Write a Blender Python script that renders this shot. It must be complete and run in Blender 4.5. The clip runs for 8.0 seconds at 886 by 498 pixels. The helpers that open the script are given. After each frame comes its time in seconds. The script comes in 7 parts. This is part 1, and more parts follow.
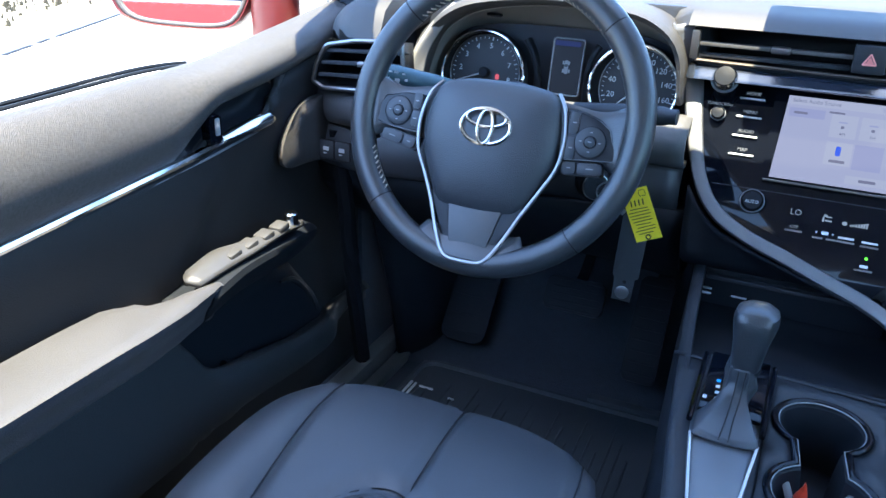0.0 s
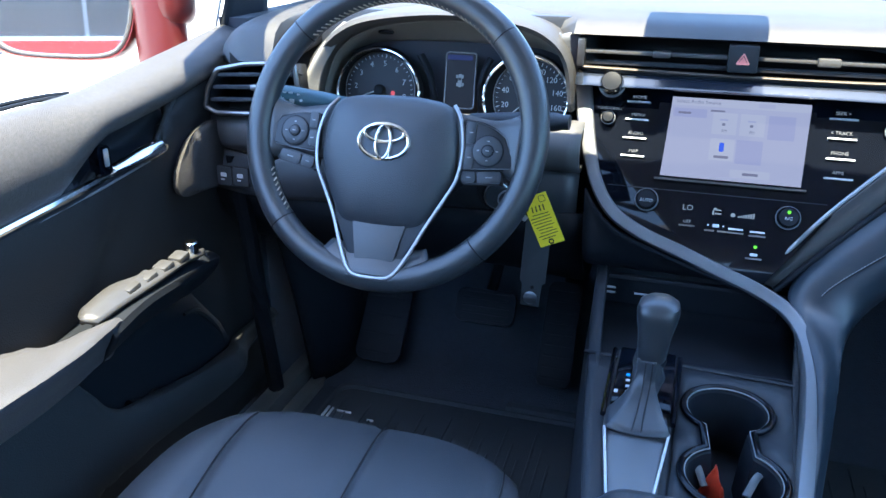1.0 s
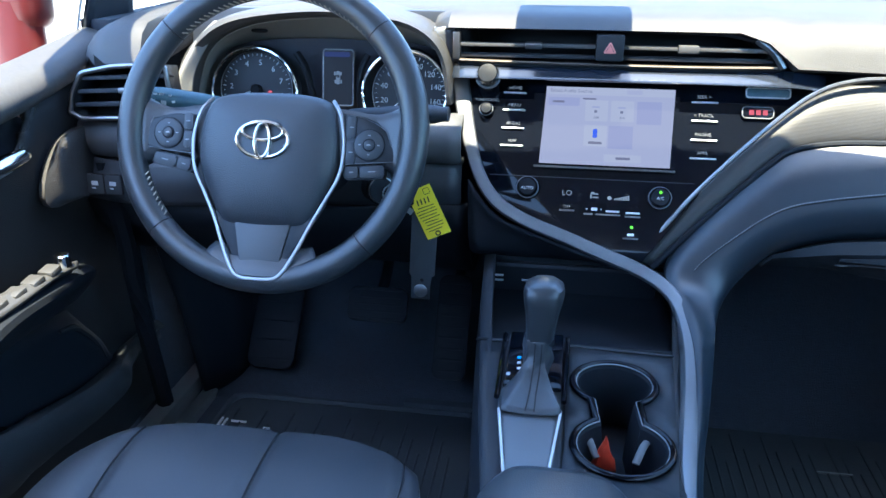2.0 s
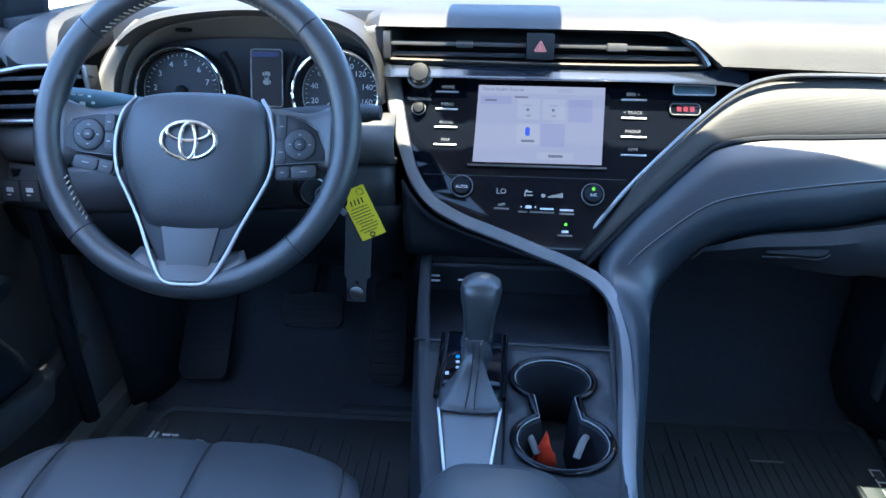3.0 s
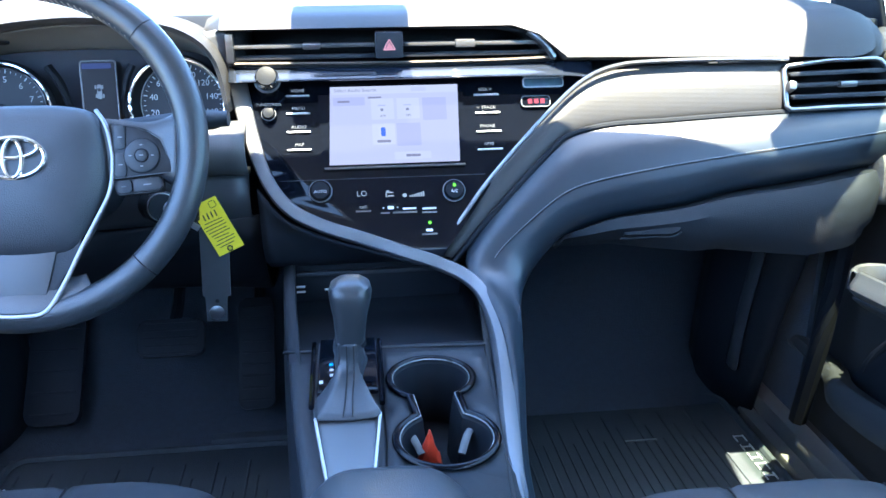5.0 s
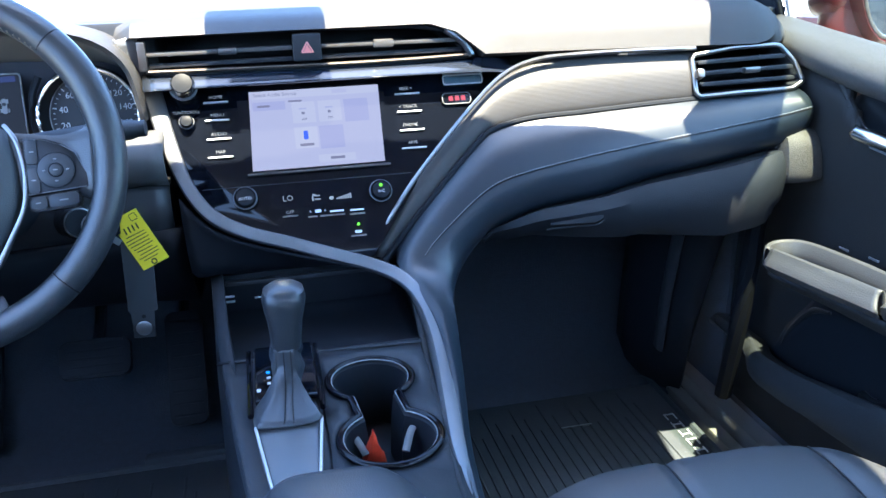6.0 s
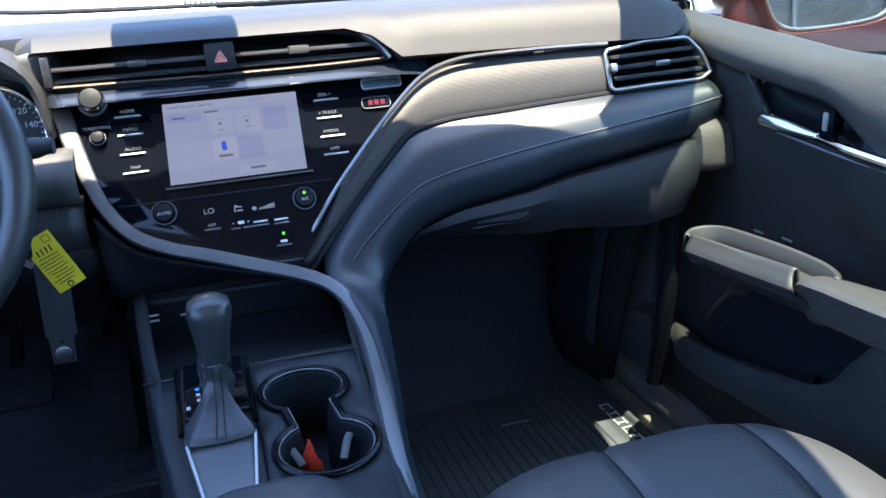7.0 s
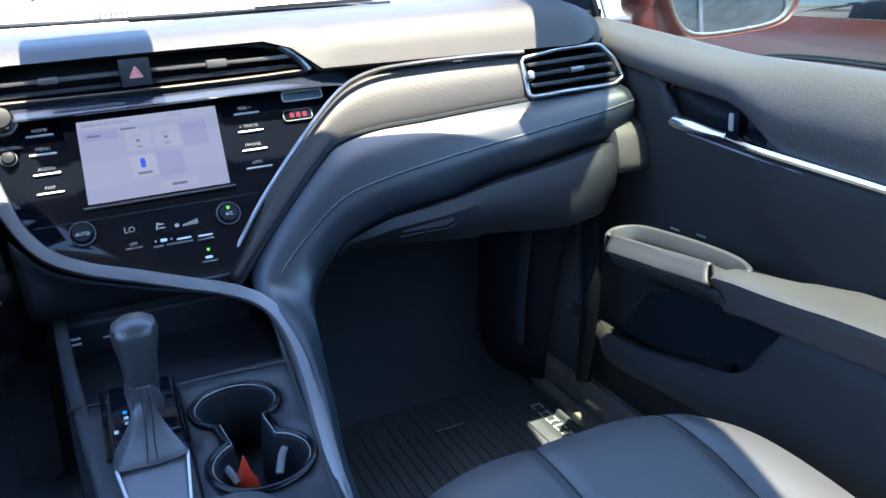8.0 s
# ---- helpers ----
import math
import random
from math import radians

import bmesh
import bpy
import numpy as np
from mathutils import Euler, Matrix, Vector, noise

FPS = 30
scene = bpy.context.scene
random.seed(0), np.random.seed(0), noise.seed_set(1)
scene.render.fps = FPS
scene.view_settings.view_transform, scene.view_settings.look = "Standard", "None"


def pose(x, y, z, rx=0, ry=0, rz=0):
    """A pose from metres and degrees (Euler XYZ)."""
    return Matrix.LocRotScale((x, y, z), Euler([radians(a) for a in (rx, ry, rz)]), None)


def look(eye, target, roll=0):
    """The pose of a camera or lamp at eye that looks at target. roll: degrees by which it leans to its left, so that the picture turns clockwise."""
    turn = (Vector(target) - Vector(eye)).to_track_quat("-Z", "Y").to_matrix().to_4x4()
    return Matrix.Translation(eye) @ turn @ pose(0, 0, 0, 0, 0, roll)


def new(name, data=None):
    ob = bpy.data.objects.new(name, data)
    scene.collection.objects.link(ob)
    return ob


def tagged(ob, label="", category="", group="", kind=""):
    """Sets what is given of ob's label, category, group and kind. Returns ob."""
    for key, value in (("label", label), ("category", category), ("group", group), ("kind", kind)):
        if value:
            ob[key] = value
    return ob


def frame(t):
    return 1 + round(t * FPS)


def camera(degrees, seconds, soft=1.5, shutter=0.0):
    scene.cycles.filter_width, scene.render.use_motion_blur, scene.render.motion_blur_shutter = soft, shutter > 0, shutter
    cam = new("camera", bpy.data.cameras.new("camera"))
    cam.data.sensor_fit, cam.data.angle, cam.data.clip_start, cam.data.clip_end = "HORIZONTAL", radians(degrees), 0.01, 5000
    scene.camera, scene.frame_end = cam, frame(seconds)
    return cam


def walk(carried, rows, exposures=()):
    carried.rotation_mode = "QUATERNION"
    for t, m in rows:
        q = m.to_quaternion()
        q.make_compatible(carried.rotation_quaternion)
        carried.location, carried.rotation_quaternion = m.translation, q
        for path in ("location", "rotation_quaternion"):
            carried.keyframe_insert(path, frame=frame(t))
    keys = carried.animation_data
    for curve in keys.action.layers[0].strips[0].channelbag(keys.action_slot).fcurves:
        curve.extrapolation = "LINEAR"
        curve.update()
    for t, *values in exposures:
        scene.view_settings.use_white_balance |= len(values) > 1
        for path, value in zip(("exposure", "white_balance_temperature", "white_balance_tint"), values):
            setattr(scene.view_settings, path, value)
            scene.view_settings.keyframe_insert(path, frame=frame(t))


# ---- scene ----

# ------------------------------------------------------------------ camera
cam = camera(57.79, 8.0)
# seconds, x, y, z, yaw, pitch, roll
ROWS = [
    (0.0, -0.0300, -1.0948, 0.8329, 24.941, -24.096, -1.503),
    (0.5, -0.0284, -1.0955, 0.8254, 20.607, -22.222, -1.226),
    (1.0, -0.0235, -1.0952, 0.8223, 17.526, -22.303, -0.244),
    (1.5, -0.0168, -1.0995, 0.8163, 13.236, -22.266, 0.207),
    (3.0, -0.0175, -1.0925, 0.7985, 4.400, -21.441, -0.544),
    (3.5, -0.0213, -1.0836, 0.7861, 3.443, -20.856, 0.030),
    (4.0, -0.0189, -1.0834, 0.7782, -0.053, -20.164, -0.046),
    (5.5, -0.0237, -1.0753, 0.7662, -9.351, -19.941, 1.119),
    (6.0, -0.0298, -1.0802, 0.7657, -12.672, -19.974, 1.754),
    (6.5, -0.0276, -1.0794, 0.7623, -15.447, -19.833, 2.927),
    (7.0, -0.0259, -1.0812, 0.7578, -18.398, -19.634, 3.217),
    (7.5, -0.0251, -1.0852, 0.7608, -21.312, -19.548, 3.427),
    (8.0, -0.0287, -1.0899, 0.7610, -24.049, -19.401, 3.729),
]
EXPOSURE = 2.9
walk(cam, [(t, pose(x, y, z, 90 + p, r, w)) for t, x, y, z, w, p, r in ROWS],
     [(t, EXPOSURE + d, k, g) for t, d, k, g in ((0.0, 0.42, 5300, 6), (1.0, 0.42, 5230, 5), (1.6, 0.46, 5180, 4), (2.8, 0.42, 5150, 4), (3.6, 0.44, 5150, 4), (4.2, 0.68, 5160, 5), (5.3, 1.16, 5200, 6), (5.6, 1.12, 5220, 7), (6.0, 0.74, 5270, 8), (6.5, 0.06, 5320, 10), (7.0, 0.02, 5320, 10), (7.5, 0.26, 5320, 9), (8.0, 0.33, 5310, 9))])


# ------------------------------------------------------------------ light
SUN_TO = Vector((0.03, -0.287, 0.957)).normalized()   # towards the sun: very high, a little behind the car
world = bpy.data.worlds.new("world")
scene.world = world
world.use_nodes = True
wn = world.node_tree.nodes
sky = wn.new("ShaderNodeTexSky")
sky.sky_type, sky.sun_disc = "NISHITA", False
sky.sun_elevation = math.asin(SUN_TO.z)
sky.sun_rotation = math.atan2(SUN_TO.x, SUN_TO.y)
wn["Background"].inputs["Strength"].default_value = 0.15
world.node_tree.links.new(sky.outputs[0], wn["Background"].inputs["Color"])
sun_data = bpy.data.lights.new("sun", "SUN")
sun_data.energy, sun_data.angle, sun_data.color = 4.2, radians(0.53), (1.0, 0.785, 0.48)
sun = new("sun", sun_data)
sun.matrix_world = look(SUN_TO * 20, (0, 0, 0))


# ------------------------------------------------------------------ materials
def material(name, color, rough=0.5, metal=0.0, grain=0.0, grain_size=0.002, mottle=0.15, mottle_size=0.06,
             coat=0.0, spec=0.5, wave=0.0, wave_size=0.003, sheen=0.0, rough_var=0.08):
    """A procedural surface: colour mottled at a coarse scale, roughness wear, fine relief."""
    m = bpy.data.materials.new(name)
    m.use_nodes = True
    n, link = m.node_tree.nodes, m.node_tree.links.new
    b = n["Principled BSDF"]
    b.inputs["Metallic"].default_value = metal
    b.inputs["Specular IOR Level"].default_value = spec
    b.inputs["Coat Weight"].default_value = coat
    b.inputs["Coat Roughness"].default_value = 0.05
    b.inputs["Sheen Weight"].default_value = sheen
    geo = n.new("ShaderNodeTexCoord")
    big = n.new("ShaderNodeTexNoise")
    big.inputs["Scale"].default_value, big.inputs["Detail"].default_value = 1 / mottle_size, 5
    link(geo.outputs["Object"], big.inputs["Vector"])
    mix = n.new("ShaderNodeMixRGB")
    c = Vector(color)
    mix.inputs[1].default_value = (*(c * (1 - mottle)), 1)
    mix.inputs[2].default_value = (*(c * (1 + mottle)), 1)
    link(big.outputs["Fac"], mix.inputs[0])
    link(mix.outputs[0], b.inputs["Base Color"])
    ramp = n.new("ShaderNodeMapRange")
    ramp.inputs["To Min"].default_value = max(0.02, rough - rough_var)
    ramp.inputs["To Max"].default_value = min(1, rough + rough_var)
    link(big.outputs["Fac"], ramp.inputs["Value"])
    link(ramp.outputs[0], b.inputs["Roughness"])
    height = None
    if grain:
        v = n.new("ShaderNodeTexVoronoi")
        v.inputs["Scale"].default_value = 1 / grain_size
        link(geo.outputs["Object"], v.inputs["Vector"])
        height = v.outputs["Distance"]
    if wave:
        w = n.new("ShaderNodeTexWave")
        w.bands_direction = "Z"
        w.inputs["Scale"].default_value = 0.314 / wave_size
        link(geo.outputs["Object"], w.inputs["Vector"])
        height, grain = w.outputs["Fac"], wave
    if height:
        bump = n.new("ShaderNodeBump")
        bump.inputs["Strength"].default_value = grain
        bump.inputs["Distance"].default_value = 0.0006
        link(height, bump.inputs["Height"])
        link(bump.outputs[0], b.inputs["Normal"])
    return m


def glowing(name, color, power, base=(0.003, 0.003, 0.003)):
    m = bpy.data.materials.new(name)
    m.use_nodes = True
    b = m.node_tree.nodes["Principled BSDF"]
    b.inputs["Base Color"].default_value = (*base, 1)
    b.inputs["Roughness"].default_value = 0.12
    b.inputs["Specular IOR Level"].default_value = 0.06
    b.inputs["Emission Color"].default_value = (*color, 1)
    b.inputs["Emission Strength"].default_value = power * 2 ** (3.3 - EXPOSURE)
    return m


def glass(name, tint=(1, 1, 1), gloss=0.06):
    m = bpy.data.materials.new(name)
    m.use_nodes = True
    n, link = m.node_tree.nodes, m.node_tree.links.new
    n.remove(n["Principled BSDF"])
    tr, gl, mx, lw = (n.new(k) for k in ("ShaderNodeBsdfTransparent", "ShaderNodeBsdfGlossy", "ShaderNodeMixShader", "ShaderNodeMapRange"))
    tr.inputs["Color"].default_value = (*tint, 1)
    gl.inputs["Roughness"].default_value = 0.02
    fr = n.new("ShaderNodeLayerWeight")
    fr.inputs["Blend"].default_value = 0.12
    lw.inputs["To Min"].default_value = gloss
    lw.inputs["To Max"].default_value = 0.6
    link(fr.outputs["Facing"], lw.inputs["Value"])
    link(lw.outputs[0], mx.inputs[0])
    link(tr.outputs[0], mx.inputs[1])
    link(gl.outputs[0], mx.inputs[2])
    link(mx.outputs[0], n["Material Output"].inputs["Surface"])
    return m


# One dash skin in two tones: lighter for shade, darker for the sunlit top.
M_SOFT = material("soft_dash_shade", (0.066, 0.066, 0.069), 0.6, grain=0.22, grain_size=0.0010, mottle_size=0.04)
M_TOP = material("soft_dash_sun", (0.037, 0.0362, 0.0365), 0.6, grain=0.35, grain_size=0.0010, mottle=0.2, mottle_size=0.03)
M_PLASTIC = material("hard_plastic", (0.028, 0.031, 0.037), 0.55, grain=0.4, grain_size=0.0012, spec=0.3)
M_GLOVE = material("glove_box_skin", (0.013, 0.016, 0.021), 0.6, grain=0.4, grain_size=0.0012, spec=0.3)
# Paler than the hood's skin: bounced light and sun are put into the colour.
M_LITHOOD = material("hood_lining", (0.17, 0.17, 0.165), 0.7, grain=0.4, grain_size=0.0014)
M_SUNBLOCK = material("sun_block_black", (0.004, 0.005, 0.007), 0.75, grain=0.3, grain_size=0.0012, spec=0.12)
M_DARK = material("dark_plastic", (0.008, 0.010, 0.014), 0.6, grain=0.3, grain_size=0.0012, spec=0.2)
M_ARM = material("armrest_vinyl", (0.050, 0.050, 0.055), 0.5, grain=0.4, grain_size=0.0016, mottle=0.12)
M_DOOR = material("door_skin", (0.046, 0.044, 0.043), 0.55, grain=0.75, grain_size=0.0013, mottle=0.7, mottle_size=0.0030)
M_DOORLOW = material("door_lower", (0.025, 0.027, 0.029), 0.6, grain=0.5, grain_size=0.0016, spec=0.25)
M_DOORMID = material("door_middle", (0.017, 0.0172, 0.0182), 0.6, grain=0.5, grain_size=0.0016, mottle=0.2, mottle_size=0.03, spec=0.25)
M_LEATHER = material("seat_leather", (0.041, 0.045, 0.052), 0.40, grain=0.18, grain_size=0.0013, mottle=0.14, mottle_size=0.09)
M_LEATHER2 = material("pad_leather", (0.014, 0.021, 0.030), 0.36, grain=0.12, grain_size=0.0012, mottle=0.12, spec=0.62)
M_WHEEL = material("wheel_leather", (0.027, 0.030, 0.034), 0.33, grain=0.3, grain_size=0.0013, mottle=0.18, spec=0.6)
M_AIRBAG = material("airbag_cover", (0.038, 0.042, 0.049), 0.42, grain=0.4, grain_size=0.0012)
M_GLOSS = material("piano_black", (0.003, 0.004, 0.007), 0.05, coat=0.0, mottle=0.1, rough_var=0.015, spec=0.20)
M_LEDGE = material("gloss_ledge", (0.012, 0.016, 0.026), 0.12, coat=0.0, mottle=0.08, rough_var=0.03, spec=0.7)
M_BRUSHED = material("brushed_metal", (0.26, 0.265, 0.275), 0.19, metal=1.0, rough_var=0.05, mottle=0.15, mottle_size=0.004)
# Blue base colour stands for the sky mirrored in the dark window.
M_SKYWINDOW = material("window_sky_blue", (0.10, 0.16, 0.21), 0.15, mottle=0.3, mottle_size=0.01, spec=0.9)
M_KNOB = material("knob_metal", (0.012, 0.014, 0.018), 0.26, metal=0.0, spec=0.25, rough_var=0.03, mottle=0.06)
M_PLATE = material("selector_plate", (0.12, 0.125, 0.135), 0.42, metal=0.45, mottle=0.08)
M_CONSOLE = material("shaded_console", (0.013, 0.016, 0.021), 0.5, grain=0.3, grain_size=0.0012, spec=0.3)
M_SILL = material("sill_plastic", (0.15, 0.146, 0.135), 0.5, grain=0.4, grain_size=0.0014, mottle=0.12, spec=0.4)
M_SWITCH = material("switch_plate_grey", (0.060, 0.060, 0.062), 0.42, metal=0.3, mottle=0.1)
M_KEYBAR = material("key_bar_silver", (0.62, 0.63, 0.64), 0.35, metal=0.25, mottle=0.04)
M_BRONZE = material("bronze_plastic", (0.085, 0.070, 0.058), 0.4, metal=0.3, mottle=0.08)
M_SLAT = material("slat_silver", (0.11, 0.11, 0.112), 0.38, metal=0.3, mottle=0.05)
M_GRIP = material("grip_plastic", (0.22, 0.225, 0.23), 0.5, mottle=0.1)
M_TAB = material("tab_rubber", (0.12, 0.125, 0.13), 0.45, mottle=0.1)
M_POD = material("pod_plastic", (0.009, 0.010, 0.013), 0.38, mottle=0.1, spec=0.35)
M_KEY = material("key_plastic", (0.034, 0.037, 0.043), 0.42, mottle=0.08, spec=0.4)
# Teal puts the sky's light on the dark lever into its colour.
M_STALK = material("stalk_sky_teal", (0.050, 0.098, 0.122), 0.45, grain=0.3, grain_size=0.0012)
M_RIMTHREAD = material("rim_thread", (0.36, 0.32, 0.26), 0.85, mottle=0.25, mottle_size=0.004)
M_CHROME = material("chrome", (0.78, 0.79, 0.80), 0.12, metal=1.0, mottle=0.04, rough_var=0.05)
M_SATIN = material("satin_silver", (0.26, 0.26, 0.265), 0.32, metal=0.95, mottle=0.06)
M_GUN = material("gunmetal_trim", (0.15, 0.157, 0.17), 0.42, metal=0.45, mottle=0.06)
M_LINED = material("lined_silver", (0.042, 0.041, 0.041), 0.5, metal=0.1, mottle=0.05, wave=0.16, wave_size=0.0016)
M_STITCH = material("thread", (0.24, 0.25, 0.26), 0.8, mottle=0.2, mottle_size=0.004)
M_SEAM = material("seam", (0.008, 0.008, 0.010), 0.8)
M_RUBBER = material("rubber_mat", (0.040, 0.049, 0.058), 0.7, grain=0.5, grain_size=0.003, mottle=0.3)
M_CARPET = material("carpet", (0.032, 0.040, 0.053), 0.95, grain=1.0, grain_size=0.0025, mottle=0.3, mottle_size=0.01)
M_YELLOW = material("yellow_tag", (0.80, 0.66, 0.02), 0.55, mottle=0.06)
M_INK = material("black_ink", (0.02, 0.02, 0.02), 0.6)
M_STEEL = material("dull_plate", (0.055, 0.06, 0.066), 0.45, metal=0.3, mottle=0.2)
M_BUTTONSTEEL = material("steel_rivet", (0.45, 0.46, 0.48), 0.3, metal=1.0)
M_RED = material("red_paint", (0.065, 0.005, 0.004), 0.42, coat=0.10, mottle=0.05)
M_MAROON = material("maroon_paint", (0.050, 0.012, 0.013), 0.38, coat=0.15, mottle=0.08, mottle_size=0.5)
M_WHITECAR = material("white_paint", (0.75, 0.75, 0.74), 0.3, coat=1.0, mottle=0.03)
M_TYRE = material("tyre", (0.02, 0.02, 0.02), 0.85)
M_CLOTH = material("red_plastic_wrap", (0.75, 0.07, 0.03), 0.35, mottle=0.25, mottle_size=0.01)
M_MIRRORRIM = material("mirror_rim", (0.09, 0.088, 0.085), 0.25, mottle=0.1, spec=0.6)
M_MIRROR = material("mirror_glass", (0.88, 0.9, 0.92), 0.02, metal=1.0, mottle=0.0, rough_var=0.0)
M_CONCRETE = material("concrete", (0.46, 0.455, 0.45), 0.9, grain=0.5, grain_size=0.02, mottle=0.15, mottle_size=0.6)
M_GRAVEL = material("gravel", (0.22, 0.205, 0.165), 0.95, grain=1.0, grain_size=0.05, mottle=0.9, mottle_size=0.10)
M_STONE = material("dark_stone", (0.045, 0.042, 0.030), 0.9, grain=0.8, grain_size=0.01, mottle=0.5, mottle_size=0.03, spec=0.2)
M_REDBASE = material("red_masonry_paint", (0.55, 0.045, 0.03), 0.7, grain=0.3, grain_size=0.02, mottle=0.2, mottle_size=0.4)
M_HEADLINER = material("headliner", (0.40, 0.43, 0.48), 0.95, grain=0.4, grain_size=0.002)
M_PILLAR = material("pillar_trim", (0.32, 0.32, 0.32), 0.8, grain=0.4, grain_size=0.002)
M_FACADE = material("dark_glazing", (0.030, 0.034, 0.042), 0.25, mottle=0.25, mottle_size=1.5)
M_TINT = material("dark_window", (0.012, 0.015, 0.02), 0.06, coat=1.0, mottle=0.05)
M_GLASS = glass("clear_glass", (0.97, 0.985, 0.975), 0.03)
M_GREENGLASS = glass("green_glass", (0.66, 0.74, 0.66), 0.04)
M_WHITE = glowing("backlit_white", (0.85, 0.92, 1.0), 0.018, (0.10, 0.10, 0.10))
M_LABEL = material("white_legend", (0.55, 0.56, 0.58), 0.5, mottle=0.02)
M_SCREEN = glowing("screen_white", (0.60, 0.57, 0.72), 0.054)
M_SCREEN2 = glowing("screen_lilac", (0.54, 0.52, 0.74), 0.051)
M_SCREEN3 = glowing("screen_pale", (0.66, 0.63, 0.74), 0.054)
M_SCREENINK = glowing("screen_grey", (0.34, 0.32, 0.44), 0.045)
M_BLUE = glowing("screen_blue", (0.06, 0.13, 0.75), 0.07)
M_GREENLED = glowing("green_led", (0.25, 0.95, 0.05), 0.11)
M_BLUELED = glowing("blue_led", (0.05, 0.30, 1.0), 0.11)
M_REDLED = glowing("red_led", (1.0, 0.16, 0.20), 0.06)
M_HAZARD = material("hazard_red", (0.75, 0.27, 0.25), 0.4)
M_LCD = glowing("cluster_lcd", (0.30, 0.36, 0.52), 0.006)
M_LCD.node_tree.nodes["Principled BSDF"].inputs["Roughness"].default_value = 0.5
M_LCDBLUE = glowing("cluster_lcd_blue", (0.13, 0.17, 0.55), 0.016)
M_DIAL = material("dial_face", (0.012, 0.014, 0.019), 0.5)
M_BACKING = material("cluster_backing", (0.022, 0.027, 0.040), 0.45, mottle=0.1)


# ------------------------------------------------------------------ modelling helpers
def V(*a):
    return Vector(a)


def spline(points, n):
    """n points evenly along a smooth curve through the given ones."""
    p = [Vector(q) for q in points]
    if len(p) == 2:
        return [p[0].lerp(p[1], i / (n - 1)) for i in range(n)]
    dense = []
    for i in range(len(p) - 1):
        a, b = p[i], p[i + 1]
        z = p[i - 1] if i else a * 2 - b
        c = p[i + 2] if i + 2 < len(p) else b * 2 - a
        for k in range(16):
            t = k / 16
            dense.append(0.5 * ((2 * a) + (b - z) * t + (2 * z - 5 * a + 4 * b - c) * t * t + (3 * a - z - 3 * b + c) * t ** 3))
    dense.append(p[-1])
    run = [0.0]
    for a, b in zip(dense, dense[1:]):
        run.append(run[-1] + (b - a).length)
    out, k = [], 0
    for i in range(n):
        s = run[-1] * i / (n - 1)
        while k < len(run) - 2 and run[k + 1] < s:
            k += 1
        f = (s - run[k]) / max(1e-9, run[k + 1] - run[k])
        out.append(dense[k].lerp(dense[k + 1], min(1, max(0, f))))
    return out


def sweep_grid(bm, rows, closed=False, wrap=False):
    """Faces over rows of points; closed joins each row's ends, wrap joins the last row to the first."""
    vs = [[bm.verts.new(p) for p in r] for r in rows]
    m = len(vs[0])
    for i in range(len(vs) - (0 if wrap else 1)):
        a, b = vs[i], vs[(i + 1) % len(vs)]
        for j in range(m - (0 if closed else 1)):
            q = (a[j], a[(j + 1) % m], b[(j + 1) % m], b[j])
            if len(set(q)) == 4:
                bm.faces.new(q)
    return vs


def loft(bm, rails, n=24, k=4):
    """A smooth sheet through the rails: n points along each, k steps between two."""
    r = [spline(q, n) for q in rails]
    cols = [spline([q[i] for q in r], (len(r) - 1) * k + 1) for i in range(n)]
    return sweep_grid(bm, cols)


def tube(bm, path, radius, seg=10, closed=False, flat=1.0, up=(0, 0, 1)):
    """A round or flattened bar along a path; radius is a number or a function of 0..1."""
    n, rows = len(path), []
    for i, p in enumerate(path):
        a = path[(i - 1) % n] if closed or i else path[i]
        b = path[(i + 1) % n] if closed or i < n - 1 else path[i]
        d = (Vector(b) - Vector(a)).normalized()
        s = d.cross(Vector(up))
        if s.length < 1e-4:
            s = d.cross(Vector((0, 1, 0.01)))
        s.normalize()
        u = s.cross(d).normalized()
        r = radius(i / max(1, n - 1)) if callable(radius) else radius
        rows.append([Vector(p) + s * (r * math.cos(q)) + u * (r * flat * math.sin(q)) for q in (2 * math.pi * j / seg for j in range(seg))])
    vs = sweep_grid(bm, rows, closed=True, wrap=closed)
    if not closed:
        bm.faces.new(vs[0])
        bm.faces.new(list(reversed(vs[-1])))


def box(bm, c, s, bevel=0.0, m=None, seg=2):
    got = bmesh.ops.create_cube(bm, size=1.0, matrix=Matrix.Translation(c) @ Matrix.Diagonal((*s, 1)))
    if bevel:
        es = list({e for v in got["verts"] for e in v.link_edges})
        got = bmesh.ops.bevel(bm, geom=es, offset=bevel, segments=seg, affect="EDGES", profile=0.6)
    if m:
        bmesh.ops.transform(bm, matrix=m, verts=got["verts"])


def prism(bm, outline, m, depth, bevel=0.0, seg=2):
    """A flat shape: the outline (x, y) in m's plane, from its z = 0 up to depth, with a rounded upper rim."""
    lo = [bm.verts.new(m @ Vector((x, y, 0))) for x, y in outline]
    hi = [bm.verts.new(m @ Vector((x, y, depth))) for x, y in outline]
    n = len(lo)
    bm.faces.new(list(reversed(lo)))
    top = bm.faces.new(hi)
    for i in range(n):
        bm.faces.new((lo[i], lo[(i + 1) % n], hi[(i + 1) % n], hi[i]))
    if bevel:
        bmesh.ops.bevel(bm, geom=list(top.edges), offset=bevel, segments=seg, affect="EDGES", profile=0.6)


